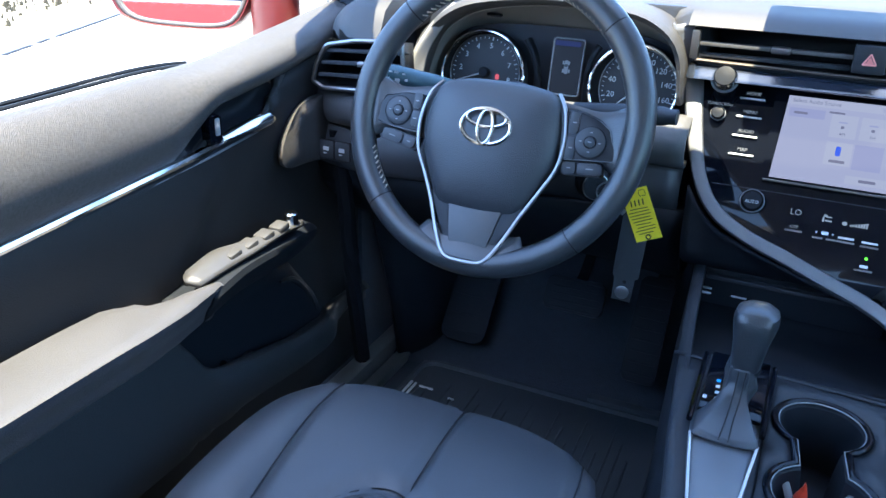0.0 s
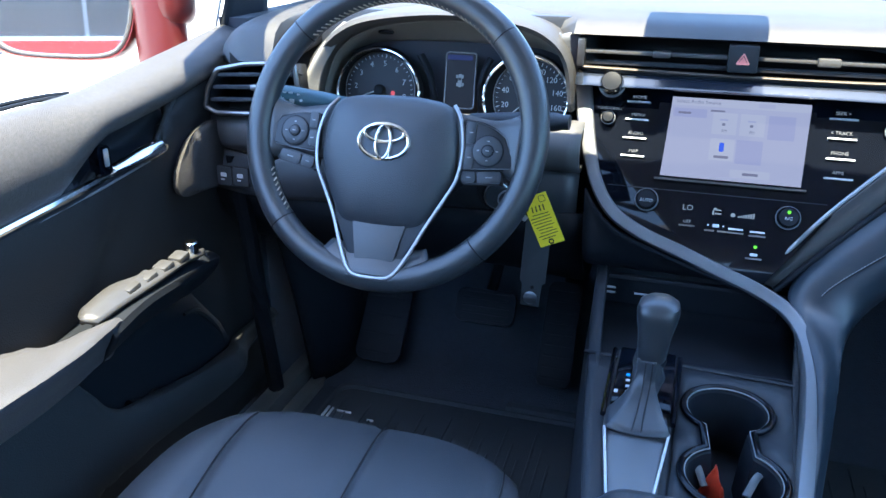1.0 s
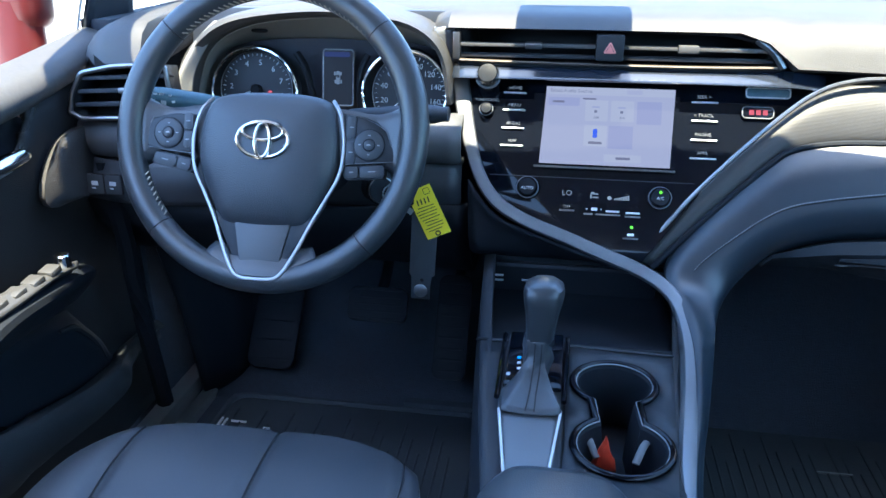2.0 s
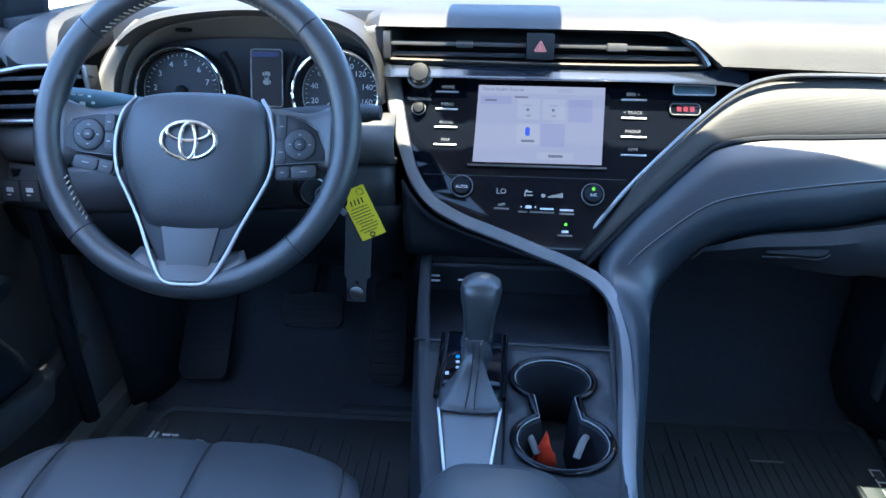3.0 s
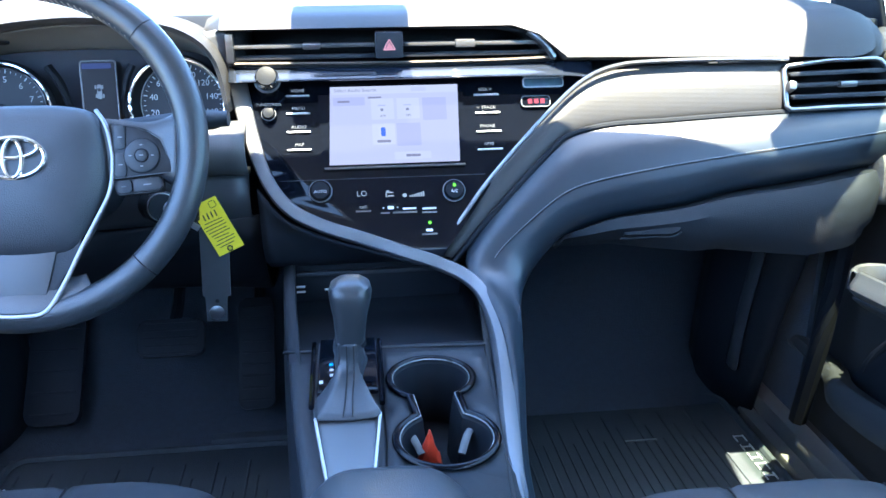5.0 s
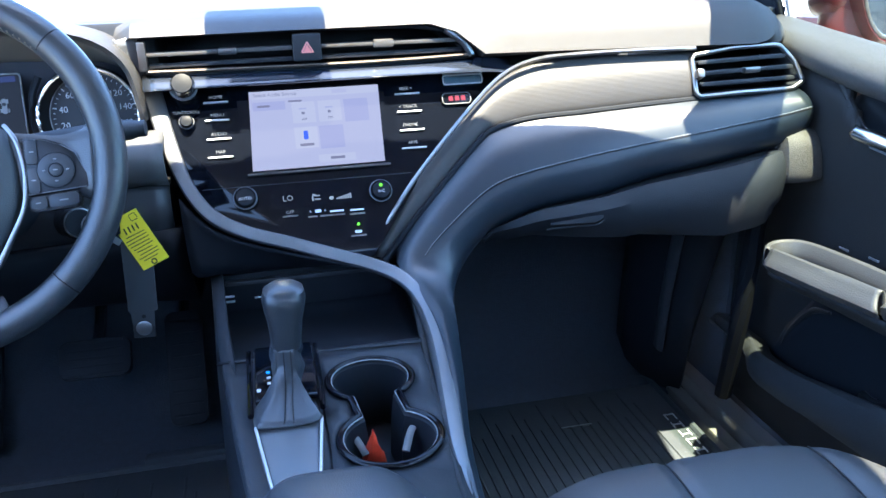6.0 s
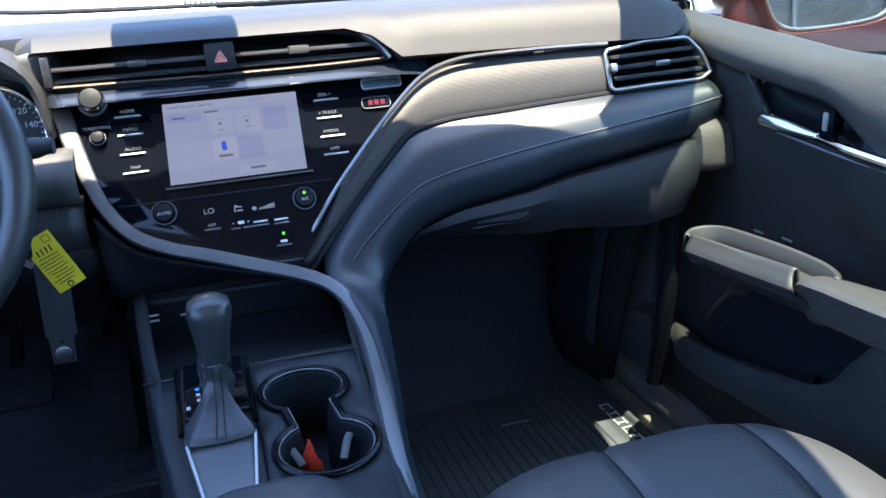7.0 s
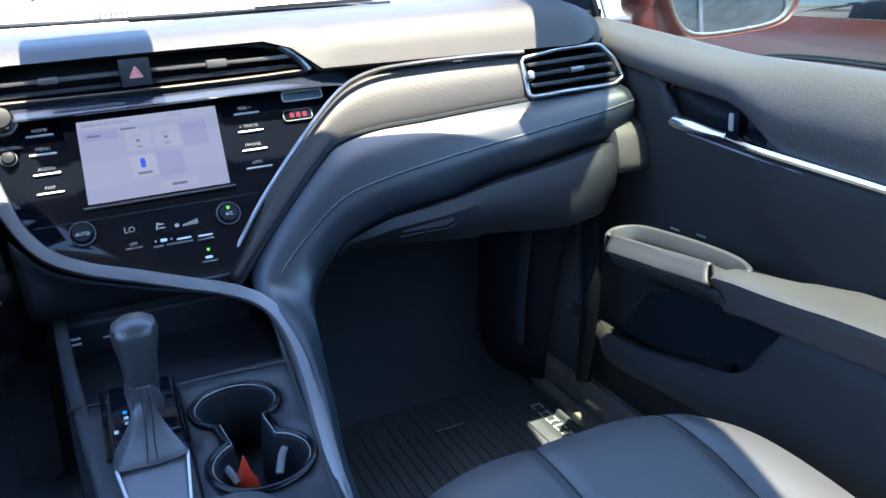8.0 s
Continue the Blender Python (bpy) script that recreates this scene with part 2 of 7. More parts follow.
def lathe(bm, profile, m, seg=32):
    rows = [[m @ Vector((r * math.cos(a), r * math.sin(a), z)) for a in (2 * math.pi * j / seg for j in range(seg))] for r, z in profile]
    vs = sweep_grid(bm, rows, closed=True)
    bm.faces.new(list(reversed(vs[0])))
    bm.faces.new(vs[-1])


def rounded(w, h, r, n=5):
    """The outline of a rounded rectangle round the origin."""
    pts = []
    for cx, cy, a0 in ((w / 2 - r, h / 2 - r, 0), (-w / 2 + r, h / 2 - r, 90), (-w / 2 + r, -h / 2 + r, 180), (w / 2 - r, -h / 2 + r, 270)):
        for i in range(n + 1):
            a = radians(a0 + 90 * i / n)
            pts.append((cx + r * math.cos(a), cy + r * math.sin(a)))
    return pts


def ellipse(a, b, n=32):
    return [(a * math.cos(2 * math.pi * i / n), b * math.sin(2 * math.pi * i / n)) for i in range(n)]


def part(name, bm, mat, parent=None, label="", thick=0.0, offset=-1.0, smooth=38):
    """Links a bmesh as one mesh object, under its thing if there is one."""
    bmesh.ops.recalc_face_normals(bm, faces=bm.faces)
    me = bpy.data.meshes.new(name)
    bm.to_mesh(me)
    bm.free()
    me.materials.append(mat)
    if smooth:
        me.shade_smooth()
        me.set_sharp_from_angle(angle=radians(smooth))
    ob = new(name, me)
    if parent:
        ob.parent = parent
        ob.matrix_parent_inverse = parent.matrix_world.inverted()
    if label:
        ob["label"] = label
    if thick:
        mod = ob.modifiers.new("thickness", "SOLIDIFY")
        mod.thickness, mod.offset = thick, offset
    return ob


def thing(name, at, label, category, group="", kind=""):
    e = new(name)
    e.empty_display_size = 0.05
    e.location = at
    bpy.context.view_layer.update()
    return tagged(e, label, category, group, kind)


def simple(name, mat, label, category, build, kind="", group="", **kw):
    bm = bmesh.new()
    build(bm)
    return tagged(part(name, bm, mat, **kw), label, category, group, kind)


def sub(name, mat, parent, build, label="", **kw):
    bm = bmesh.new()
    build(bm)
    return part(name, bm, mat, parent, label, **kw)


def lettering(name, words, size, m, mat, parent, label=""):
    """Raised letters as a mesh, centred on m's origin, reading along its x."""
    cu = bpy.data.curves.new(name, "FONT")
    cu.body, cu.size, cu.extrude = words, size, 0.0002
    cu.align_x, cu.align_y, cu.resolution_u = "CENTER", "CENTER", 2
    tmp = new("tmp", cu)
    me = bpy.data.meshes.new_from_object(tmp.evaluated_get(bpy.context.evaluated_depsgraph_get()))
    bpy.data.objects.remove(tmp)
    me.transform(m)
    me.materials.clear()
    me.materials.append(mat)
    ob = new(name, me)
    ob.parent = parent
    ob.matrix_parent_inverse = parent.matrix_world.inverted()
    if label:
        ob["label"] = label
    return ob


def frame_on(origin, xdir, ydir):
    """A pose with its x along xdir, y near ydir, z out of both."""
    x = Vector(xdir).normalized()
    z = x.cross(Vector(ydir)).normalized()
    y = z.cross(x)
    return Matrix((( x.x, y.x, z.x, origin[0]), (x.y, y.y, z.y, origin[1]), (x.z, y.z, z.z, origin[2]), (0, 0, 0, 1)))


# the slope of the centre panel, and of the passenger's side of the dashboard
def pan_y(z):
    return 0.004 + 0.58 * (z - 0.606)


def pas_y(x, z):
    return -0.02 - 0.16 * (x - 0.25) + 0.45 * (z - 0.62)


def pan(x, z, out=0.0):
    """A place on the centre panel, out metres proud of it."""
    return V(x, pan_y(z), z) + V(0, -0.865, 0.502) * out


def pas(x, z, out=0.0):
    return V(x, pas_y(x, z), z) + V(-0.144, -0.90, 0.41) * out


def pan_frame(x, z, out=0.0):
    return frame_on(pan(x, z, out), (1, 0, 0), (0, 0.502, 0.865))


# ------------------------------------------------------------------ the shell of the car and the ground
simple("ground", M_CONCRETE, "pale sunlit concrete parking surface", "ground",
       lambda bm: box(bm, (0, 0, -0.43), (240, 240, 0.2)), kind="structure")
simple("kerb", M_CONCRETE, "weathered pale concrete kerb", "kerb",
       lambda bm: box(bm, (0, 0, 0), (0.26, 30, 0.10), 0.02, pose(-5.85, 3.73, -0.33, 0, 0, 23.1)), kind="structure")
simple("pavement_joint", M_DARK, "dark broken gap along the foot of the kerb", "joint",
       lambda bm: [box(bm, (0, y, 0), (0.040, w, 0.008), 0.002, pose(-5.70, 3.80, -0.329, 0, 0, 23.1)) for y, w in ((-2.2, 2.0), (-0.82, 0.42), (-0.42, 0.22), (0.62, 1.72), (2.6, 2.1), (4.9, 2.3))], kind="structure")


def gravel_bed(bm):
    rng = random.Random(4)
    n = 110
    grid = []
    for i in range(n):
        row = []
        for j in range(24):
            row.append(pose(-5.95, 3.69, 0, 0, 0, 23.1) @ V(-0.02 - j * 0.11 + rng.uniform(-0.03, 0.03), -2.5 + i * 0.075, -0.29 + rng.uniform(-0.04, 0.07)))
        grid.append(row)
    sweep_grid(bm, grid)


simple("gravel", M_GRAVEL, "bed of pale rough gravel behind the kerb", "gravel", gravel_bed, kind="stuff", thick=0.1)

def dark_stones(bm):
    rng = random.Random(9)
    for i in range(2200):
        m = pose(-5.95, 3.69, 0, 0, 0, 23.1) @ pose(-0.06 - 2.3 * rng.random() ** 0.6, -2.0 + 5.0 * rng.random(), -0.240, 0, 0, rng.uniform(0, 360))
        a = 0.008 + 0.022 * rng.random() ** 2
        low_ring = [bm.verts.new(m @ V(a * rng.uniform(0.7, 1.2) * math.cos(q), a * rng.uniform(0.5, 1.0) * math.sin(q), -0.05)) for q in (0, 1.26, 2.51, 3.77, 5.03)]
        top = [bm.verts.new(m @ V(a * rng.uniform(0.3, 0.7) * math.cos(q), a * rng.uniform(0.3, 0.6) * math.sin(q), a * rng.uniform(0.3, 0.7))) for q in (0, 1.26, 2.51, 3.77, 5.03)]
        for k in range(5):
            bm.faces.new((low_ring[k], low_ring[(k + 1) % 5], top[(k + 1) % 5], top[k]))
        bm.faces.new(top)


simple("stones", M_STONE, "dark stones scattered over the pale gravel bed", "stones", dark_stones, kind="stuff")

simple("floor", M_CARPET, "dark carpeted car floor", "floor",
       lambda bm: box(bm, (0, -0.8, -0.02), (1.34, 2.3, 0.03)), kind="structure")


def toe_board(bm):
    sweep_grid(bm, [[V(x, y, z) for x in (-0.67, -0.3, -0.12, 0.14, 0.3, 0.67)] for y, z in ((0.10, 0.0), (0.20, 0.03), (0.36, 0.22), (0.42, 0.45), (0.40, 0.68))])


simple("firewall", M_CARPET, "dark carpeted bulkhead under the dashboard", "bulkhead", toe_board, kind="structure", thick=0.03, offset=1.0)

ROOF_HALF = 0.53


def header_y(x):
    """The windscreen's upper edge, bowed back towards the pillars."""
    return float(np.interp(x, [0, 0.10, 0.27, 0.40, 0.50, 0.60], [-0.220, -0.215, -0.218, -0.262, -0.315, -0.36])) if x > 0 else -0.225 - 0.05 * x * x


def roof_sheet(bm):
    rows = []
    for y, z, h, g, k in ((None, 1.075, 0.57, 0.06, 0), (-0.33, 1.10, 0.585, 0.08, 0), (-0.40, 1.11, 0.577, 0.07, 0), (-0.45, 1.12, 0.570, 0.005, 0), (-0.60, 1.14, 0.545, 0, 0.025), (-0.9, 1.155, ROOF_HALF, 0, -0.011), (-1.3, 1.15, ROOF_HALF, 0, -0.011), (-1.7, 1.10, ROOF_HALF, 0, 0), (-2.1, 1.00, ROOF_HALF, 0, 0)):
        rows.append([V(x * (h + g * (x < -0.9) + k * (x > 0.9)), header_y(x * h) if y is None else y, z - 0.045 * x * x) for x in (-1, -0.85, -0.7, -0.5, -0.25, 0, 0.15, 0.3, 0.45, 0.6, 0.7, 0.85, 1)])
    sweep_grid(bm, rows)


simple("ceiling", M_HEADLINER, "pale grey cloth headliner", "ceiling", roof_sheet, kind="structure", thick=0.04, offset=1.0)


def rear_wall(bm):
    box(bm, (0, -2.0, 0.35), (1.4, 0.06, 0.8))


for side in (-1, 1):
    simple("rear_side_wall", M_DOORLOW, "dark trimmed side wall of the rear cabin", "wall",
           lambda bm: box(bm, (side * 0.73, -1.58, 0.31), (0.05, 0.84, 0.66), 0.01), kind="structure")
    simple("rear_pillar", M_PILLAR, "pale trimmed rear roof pillar", "pillar",
           lambda bm: tube(bm, spline([(side * 0.70, -2.0, 0.62), (side * 0.63, -1.85, 0.85), (side * 0.56, -1.62, 1.06)], 8), 0.09, 10, flat=0.6, up=(1, 0, 0)), kind="structure")
simple("rear_shelf", M_CARPET, "dark parcel shelf behind the cabin", "shelf", lambda bm: box(bm, (0, -2.15, 0.72), (1.4, 0.35, 0.04)), kind="structure")
simple("rear_bulkhead", M_LEATHER, "dark upholstered bulkhead behind the cabin", "bulkhead", rear_wall, kind="structure")

for side, word in ((-1, "driver"), (1, "passenger")):
    def a_pillar(bm, s=side):
        g = 0.018 * (s < 0)
        path = spline([(s * (0.565 + g), -0.300, 1.070), (s * (0.615 + g), -0.245, 1.040), (s * (0.640 + g), -0.13, 0.985), (s * (0.676 + g), 0.10, 0.880), (s * 0.735, 0.32, 0.745), (s * 0.765, 0.46, 0.64)], 18)
        tube(bm, path, 0.056, 14, flat=0.5, up=(s * 0.25, 0.45, 0.85))
    simple("a_pillar", M_PILLAR, "pale grey trimmed windscreen pillar", "pillar", a_pillar, kind="structure")

    def b_pillar(bm, s=side):
        path = spline([(s * 0.58, -1.18, 1.07), (s * 0.66, -1.16, 0.85), (s * 0.71, -1.15, 0.6), (s * 0.71, -1.15, 0.0)], 10)
        tube(bm, path, 0.07, 10, flat=0.5, up=(s, 0, 0))
    simple("b_pillar", M_PILLAR, "pale grey trimmed middle pillar", "pillar", b_pillar, kind="structure")

    def sill(bm, s=side):
        box(bm, (s * 0.688, -0.50, 0.008), (0.036, 1.6, 0.046), 0.006)
        box(bm, (s * 0.6495, -0.50, 0.000), (0.025, 1.6, 0.022), 0.005)
        box(bm, (s * 0.666, -0.50, -0.006), (0.022, 1.6, 0.010), 0.001)
    simple("sill_trim", M_SILL, "grey ridged plastic door sill", "sill", sill, kind="structure")

    simple("rocker", M_DARK, "dark body rocker below the door", "rocker", lambda bm, s=side: box(bm, (s * 0.762, -0.50, 0.004), (0.122, 1.7, 0.030), 0.004), kind="structure")

    def kick(bm, s=side):
        loft(bm, [[(s * 0.60, 0.24, 0.0), (s * 0.60, 0.22, 0.2), (s * 0.60, 0.18, 0.42)],
                  [(s * 0.615, 0.16, 0.0), (s * 0.615, 0.12, 0.2), (s * 0.615, 0.06, 0.42)],
                  [(s * 0.66, 0.10, 0.0), (s * 0.66, 0.05, 0.2), (s * 0.68, 0.0, 0.42)]], 8, 4)
    simple("kick_panel", M_DARK, "dark plastic footwell side panel", "panel", kick, kind="structure", thick=0.01)
    if side > 0:
        simple("kick_trim", M_PLASTIC, "grey plastic edge strip of the footwell side panel", "trim", lambda bm, s=side: tube(bm, spline([(s * 0.612, 0.105, 0.095), (s * 0.612, 0.090, 0.20), (s * 0.612, 0.060, 0.33)], 12), 0.017, 8, flat=0.35, up=(s, 0, 0)), kind="structure")


    # Added only to block sun from the front of the door pocket.
    simple("sun_block", M_SUNBLOCK, "added dark tube that keeps stray sun off the door pocket", "seal",
           lambda bm, s=side: tube(bm, spline([(s * 0.664, -0.088, 0.50), (s * 0.652, -0.086, 0.36), (s * 0.646, -0.082, 0.24), (s * 0.650, -0.050, 0.08)], 18), 0.014, 8), kind="structure")

    def closure(bm, s=side):
        box(bm, (s * 0.725, 0.30, 0.33), (0.05, 0.52, 0.70))
    simple("cowl_side", M_CARPET, "dark inner side of the body ahead of the door", "panel", closure, kind="structure")


def windscreen(bm):
    loft(bm, [[(x * 0.72, 0.47 - 0.10 * x * x, 0.700) for x in (-1, -0.5, 0, 0.5, 1)],
              [(x * 0.63, 0.10 - 0.05 * x * x, 0.900) for x in (-1, -0.5, 0, 0.5, 1)],
              [(x * 0.56, header_y(x * 0.56) + 0.01, 1.08) for x in (-1, -0.5, 0, 0.5, 1)]], 14, 6)


ws = simple("windscreen", M_GLASS, "clear raked windscreen glass", "windscreen", windscreen, kind="structure")
ws.visible_shadow = False
simple("cowl", M_DARK, "black plastic cowl below the windscreen", "cowl",
       lambda bm: box(bm, (0, 0.56, 0.66), (1.5, 0.20, 0.05), 0.01), kind="structure")


def bonnet(bm):
    loft(bm, [[(x * 0.74, 0.62, 0.675 - 0.05 * x * x) for x in (-1, -0.5, 0, 0.5, 1)],
              [(x * 0.76, 1.1, 0.62 - 0.05 * x * x) for x in (-1, -0.5, 0, 0.5, 1)],
              [(x * 0.70, 1.6, 0.50 - 0.06 * x * x) for x in (-1, -0.5, 0, 0.5, 1)]], 12, 5)


wiper = thing("windscreen_wiper", (0.1, 0.49, 0.70), "black wiper resting along the foot of the windscreen", "wiper")
sub("blade", M_DARK, wiper, lambda bm: tube(bm, spline([(-0.34, 0.456, 0.726), (-0.21, 0.476, 0.716), (0.06, 0.487, 0.7095), (0.36, 0.494, 0.705), (0.56, 0.500, 0.700)], 24), 0.0042, 8))
sub("arm", M_DARK, wiper, lambda bm: tube(bm, spline([(0.06, 0.500, 0.708), (0.30, 0.515, 0.702), (0.50, 0.530, 0.694)], 12), 0.006, 8))
simple("bonnet", M_RED, "glossy red car bonnet", "bonnet", bonnet, kind="structure", thick=0.02)

# ------------------------------------------------------------------ dashboard
dash = thing("dashboard", (0, 0.1, 0.4), "dark soft-touch dashboard with silver trim, sunlit on top", "dashboard")


def top_pad(bm):
    """Profile rails from the lower rear lip over the roll to the windscreen."""
    xs = [-0.70, -0.685, -0.665, -0.64, -0.60, -0.588, -0.578, -0.50, -0.36, -0.23, -0.185, -0.16, 0.0, 0.19, 0.225, 0.262, 0.30, 0.42, 0.54, 0.60, 0.625, 0.64, 0.652, 0.665, 0.675, 0.685, 0.693, 0.70]
    rows = []
    for x in xs:
        if x < -0.583:
            zb, yb, zt = 0.632, -0.085, 0.690
        elif x < -0.19:
            zb, yb, zt = 0.660, 0.075, 0.700
        elif x < 0.2:
            zb, yb, zt = 0.684, 0.000, 0.703
        elif x < 0.24:
            zb, yb, zt = 0.672, -0.004, 0.703
        else:
            zb, yb, zt = 0.640, pas_y(x, 0.64), 0.700
        back = 0.05 * max(0.0, (abs(x) - 0.62) / 0.08) ** 2
        zt -= 0.6 * back
        rows.append(spline([(x, yb + 0.03, zb - 0.004), (x, yb - 0.009 + back, zb), (x, yb - 0.005 + back, zb + (zt - zb) * 0.30), (x, yb + 0.013 + back, zb + (zt - zb) * 0.85),
                            (x, yb + 0.05 + back, zt + 0.002), (x, yb + 0.14, zt + 0.008), (x, 0.46 - 0.1 * (x / 0.7) ** 2, 0.702 - 0.3 * back)], 26))
    sweep_grid(bm, rows)


sub("top_pad", M_TOP, dash, top_pad, "soft dash top in sunlight, toned down against glare", thick=0.012)


def defroster(bm):
    prism(bm, rounded(0.34, 0.035, 0.008), pose(0.42, 0.30, 0.7125, -2.0, 0, -4), 0.006, 0.002)


sub("defroster_grille", M_DARK, dash, defroster)


HOOD_IN = [(-0.556, 0.560), (-0.545, 0.605), (-0.522, 0.650), (-0.470, 0.680), (-0.375, 0.694), (-0.295, 0.690), (-0.235, 0.679), (-0.199, 0.648), (-0.187, 0.585)]
HOOD_OUT = [(-0.588, 0.560), (-0.573, 0.605), (-0.547, 0.652), (-0.489, 0.692), (-0.375, 0.7055), (-0.288, 0.7015), (-0.226, 0.6875), (-0.189, 0.652), (-0.178, 0.585)]


def hood_arc(y, f, lift=0.0):
    """The arch over the instruments at a depth y: f runs from the inner lip (0) to the outer one (1)."""
    return [(a + (c - a) * f, y, b + (d - b) * f + lift) for (a, b), (c, d) in zip(HOOD_IN, HOOD_OUT)]


def hood_shell(bm):
    loft(bm, [hood_arc(-0.008, 0.0), hood_arc(-0.026, 0.30), hood_arc(-0.034, 0.75), hood_arc(-0.022, 1.1), hood_arc(0.02, 1.25), hood_arc(0.14, 1.3, -0.004)], 44, 4)


def hood_lining(bm):
    back = [(-0.553, 0.560), (-0.545, 0.605), (-0.524, 0.638), (-0.470, 0.653), (-0.375, 0.657), (-0.295, 0.655), (-0.236, 0.652), (-0.197, 0.632), (-0.188, 0.585)]
    mid = [((a + c) / 2, 0.024, (b + d) / 2 + 0.003) for (a, b), (c, d) in zip(HOOD_IN, back)]
    loft(bm, [hood_arc(-0.007, 0.0), mid, [(x, 0.054, z) for x, z in back]], 44, 5)


hood = sub("instrument_hood", M_TOP, dash, hood_shell, thick=0.004)
sub("hood_lining", M_LITHOOD, hood, hood_lining, "inner face of the hood, paled for bounced light", thick=0.004, offset=1.0)
# Strip added in the pale grey to stand for sun on the hood's side.
sub("sunlit_cheek", M_LITHOOD, hood, lambda bm: loft(bm, [[(-0.573, -0.046, 0.578), (-0.560, -0.040, 0.622), (-0.535, -0.028, 0.664), (-0.512, -0.016, 0.688)], [(-0.566, -0.048, 0.580), (-0.553, -0.042, 0.622), (-0.529, -0.030, 0.664), (-0.507, -0.018, 0.688)], [(-0.548, -0.034, 0.584), (-0.541, -0.030, 0.620), (-0.520, -0.022, 0.658), (-0.500, -0.012, 0.682)]], 18, 6), "pale strip standing for sunlight on the hood's edge", thick=0.003)
sub("sensor_slot", M_DARK, hood, lambda bm: prism(bm, ellipse(0.012, 0.004), frame_on((-0.458, 0.012, 0.6735), (1, 0, 0), (0, 1, -0.55)).copy() @ pose(0, 0, 0, 180), 0.003, 0.001))


# lower dash on the driver's side: a rounded pad, a switch strip and the knee panel
def driver_pad(bm):
    a = [(-0.705, -0.06), (-0.69, -0.082), (-0.62, -0.094), (-0.52, -0.092), (-0.40, -0.066), (-0.25, -0.054), (-0.16, -0.050)]
    def rail(dz, dy, z):
        return [(x, y + dy, z) for x, y in a]
    loft(bm, [rail(0, 0.03, 0.572), rail(0, 0.004, 0.566), rail(0, -0.014, 0.548), rail(0, -0.014, 0.525), rail(0, 0.0, 0.508), rail(0, 0.03, 0.503)], 30, 4)


sub("knee_pad", M_SOFT, dash, driver_pad, thick=0.008)


def switch_strip(bm):
    loft(bm, [[(-0.70, -0.082, 0.506), (-0.62, -0.105, 0.506), (-0.50, -0.095, 0.508), (-0.36, -0.065, 0.508), (-0.16, -0.045, 0.508)],
              [(-0.705, -0.092, 0.475), (-0.62, -0.114, 0.475), (-0.50, -0.104, 0.477), (-0.36, -0.075, 0.478), (-0.16, -0.055, 0.478)],
              [(-0.70, -0.088, 0.446), (-0.62, -0.110, 0.446), (-0.50, -0.100, 0.446), (-0.36, -0.07, 0.446), (-0.16, -0.05, 0.446)]], 26, 4)


strip = sub("switch_panel", M_KEY, dash, switch_strip, thick=0.01)
for i, x in enumerate((-0.668, -0.641, -0.560, -0.530, -0.500, -0.470)):
    y = -0.113 if x < -0.6 else -0.106 + (x + 0.56) * 0.15
    fr = frame_on((x, y, 0.474), (1, 0.1 * (x > -0.6) - 0.05, 0), (0, 0.05, 1))
    sub("switch_gap", M_SEAM, strip, lambda bm: prism(bm, rounded(0.0272, 0.0290, 0.003), fr @ pose(0, 0, -0.003), 0.0042))
    sw = sub("switch", M_KEY, strip, lambda bm: prism(bm, rounded(0.0250, 0.0268, 0.0025), fr @ pose(0, 0, -0.002), 0.0042, 0.0010))
    if i < 3:
        m = frame_on((x, y - 0.0026, 0.474), (1, 0.1 * (x > -0.6) - 0.05, 0), (0, 0.05, 1))
        for dx, dz, w, h in ((0, 0.002, 0.010, 0.006), (-0.002, -0.005, 0.006, 0.002)):
            sub("symbol", M_LABEL, strip, lambda bm: prism(bm, rounded(w, h, 0.0009), m @ pose(dx, dz, 0), 0.0004))


def knee_panel(bm):
    loft(bm, [[(-0.70, -0.08, 0.446), (-0.5, -0.09, 0.446), (-0.3, -0.06, 0.446), (-0.15, -0.045, 0.452)],
              [(-0.70, -0.055, 0.40), (-0.5, -0.06, 0.395), (-0.3, -0.03, 0.39), (-0.15, -0.03, 0.39)],
              [(-0.69, 0.05, 0.33), (-0.5, 0.05, 0.32), (-0.3, 0.07, 0.32), (-0.15, 0.05, 0.32)],
              [(-0.69, 0.30, 0.33), (-0.5, 0.30, 0.33), (-0.3, 0.30, 0.33), (-0.15, 0.30, 0.33)]], 24, 4)


sub("knee_panel", M_DARK, dash, knee_panel, thick=0.01)


# passenger's side
L1 = [(0.082, 0.400), (0.120, 0.449), (0.159, 0.495), (0.229, 0.565), (0.282, 0.609), (0.328, 0.627), (0.385, 0.632), (0.464, 0.634), (0.545, 0.634)]
L2 = [(0.100, 0.396), (0.139, 0.437), (0.179, 0.477), (0.237, 0.532), (0.262, 0.550), (0.313, 0.562), (0.385, 0.567), (0.464, 0.573), (0.545, 0.578)]


def lined_panel(bm):
    mid = [((a[0] + b[0]) / 2, (a[1] + b[1]) / 2) for a, b in zip(L1, L2)]
    loft(bm, [[pas(x, z, 0.000) for x, z in L1], [pas(x, z, 0.003) for x, z in mid], [pas(x, z, -0.004) for x, z in L2], [pas(x, z - 0.003, -0.02) for x, z in L2]], 44, 5)


trim = sub("lined_trim", M_LINED, dash, lined_panel, "silver trim panel with fine lines", thick=0.006)
sub("bright_edge", M_SATIN, trim, lambda bm: tube(bm, spline([pas(x, z + 0.002, 0.010) for k, (x, z) in enumerate(L1)], 60), 0.0030, 8))
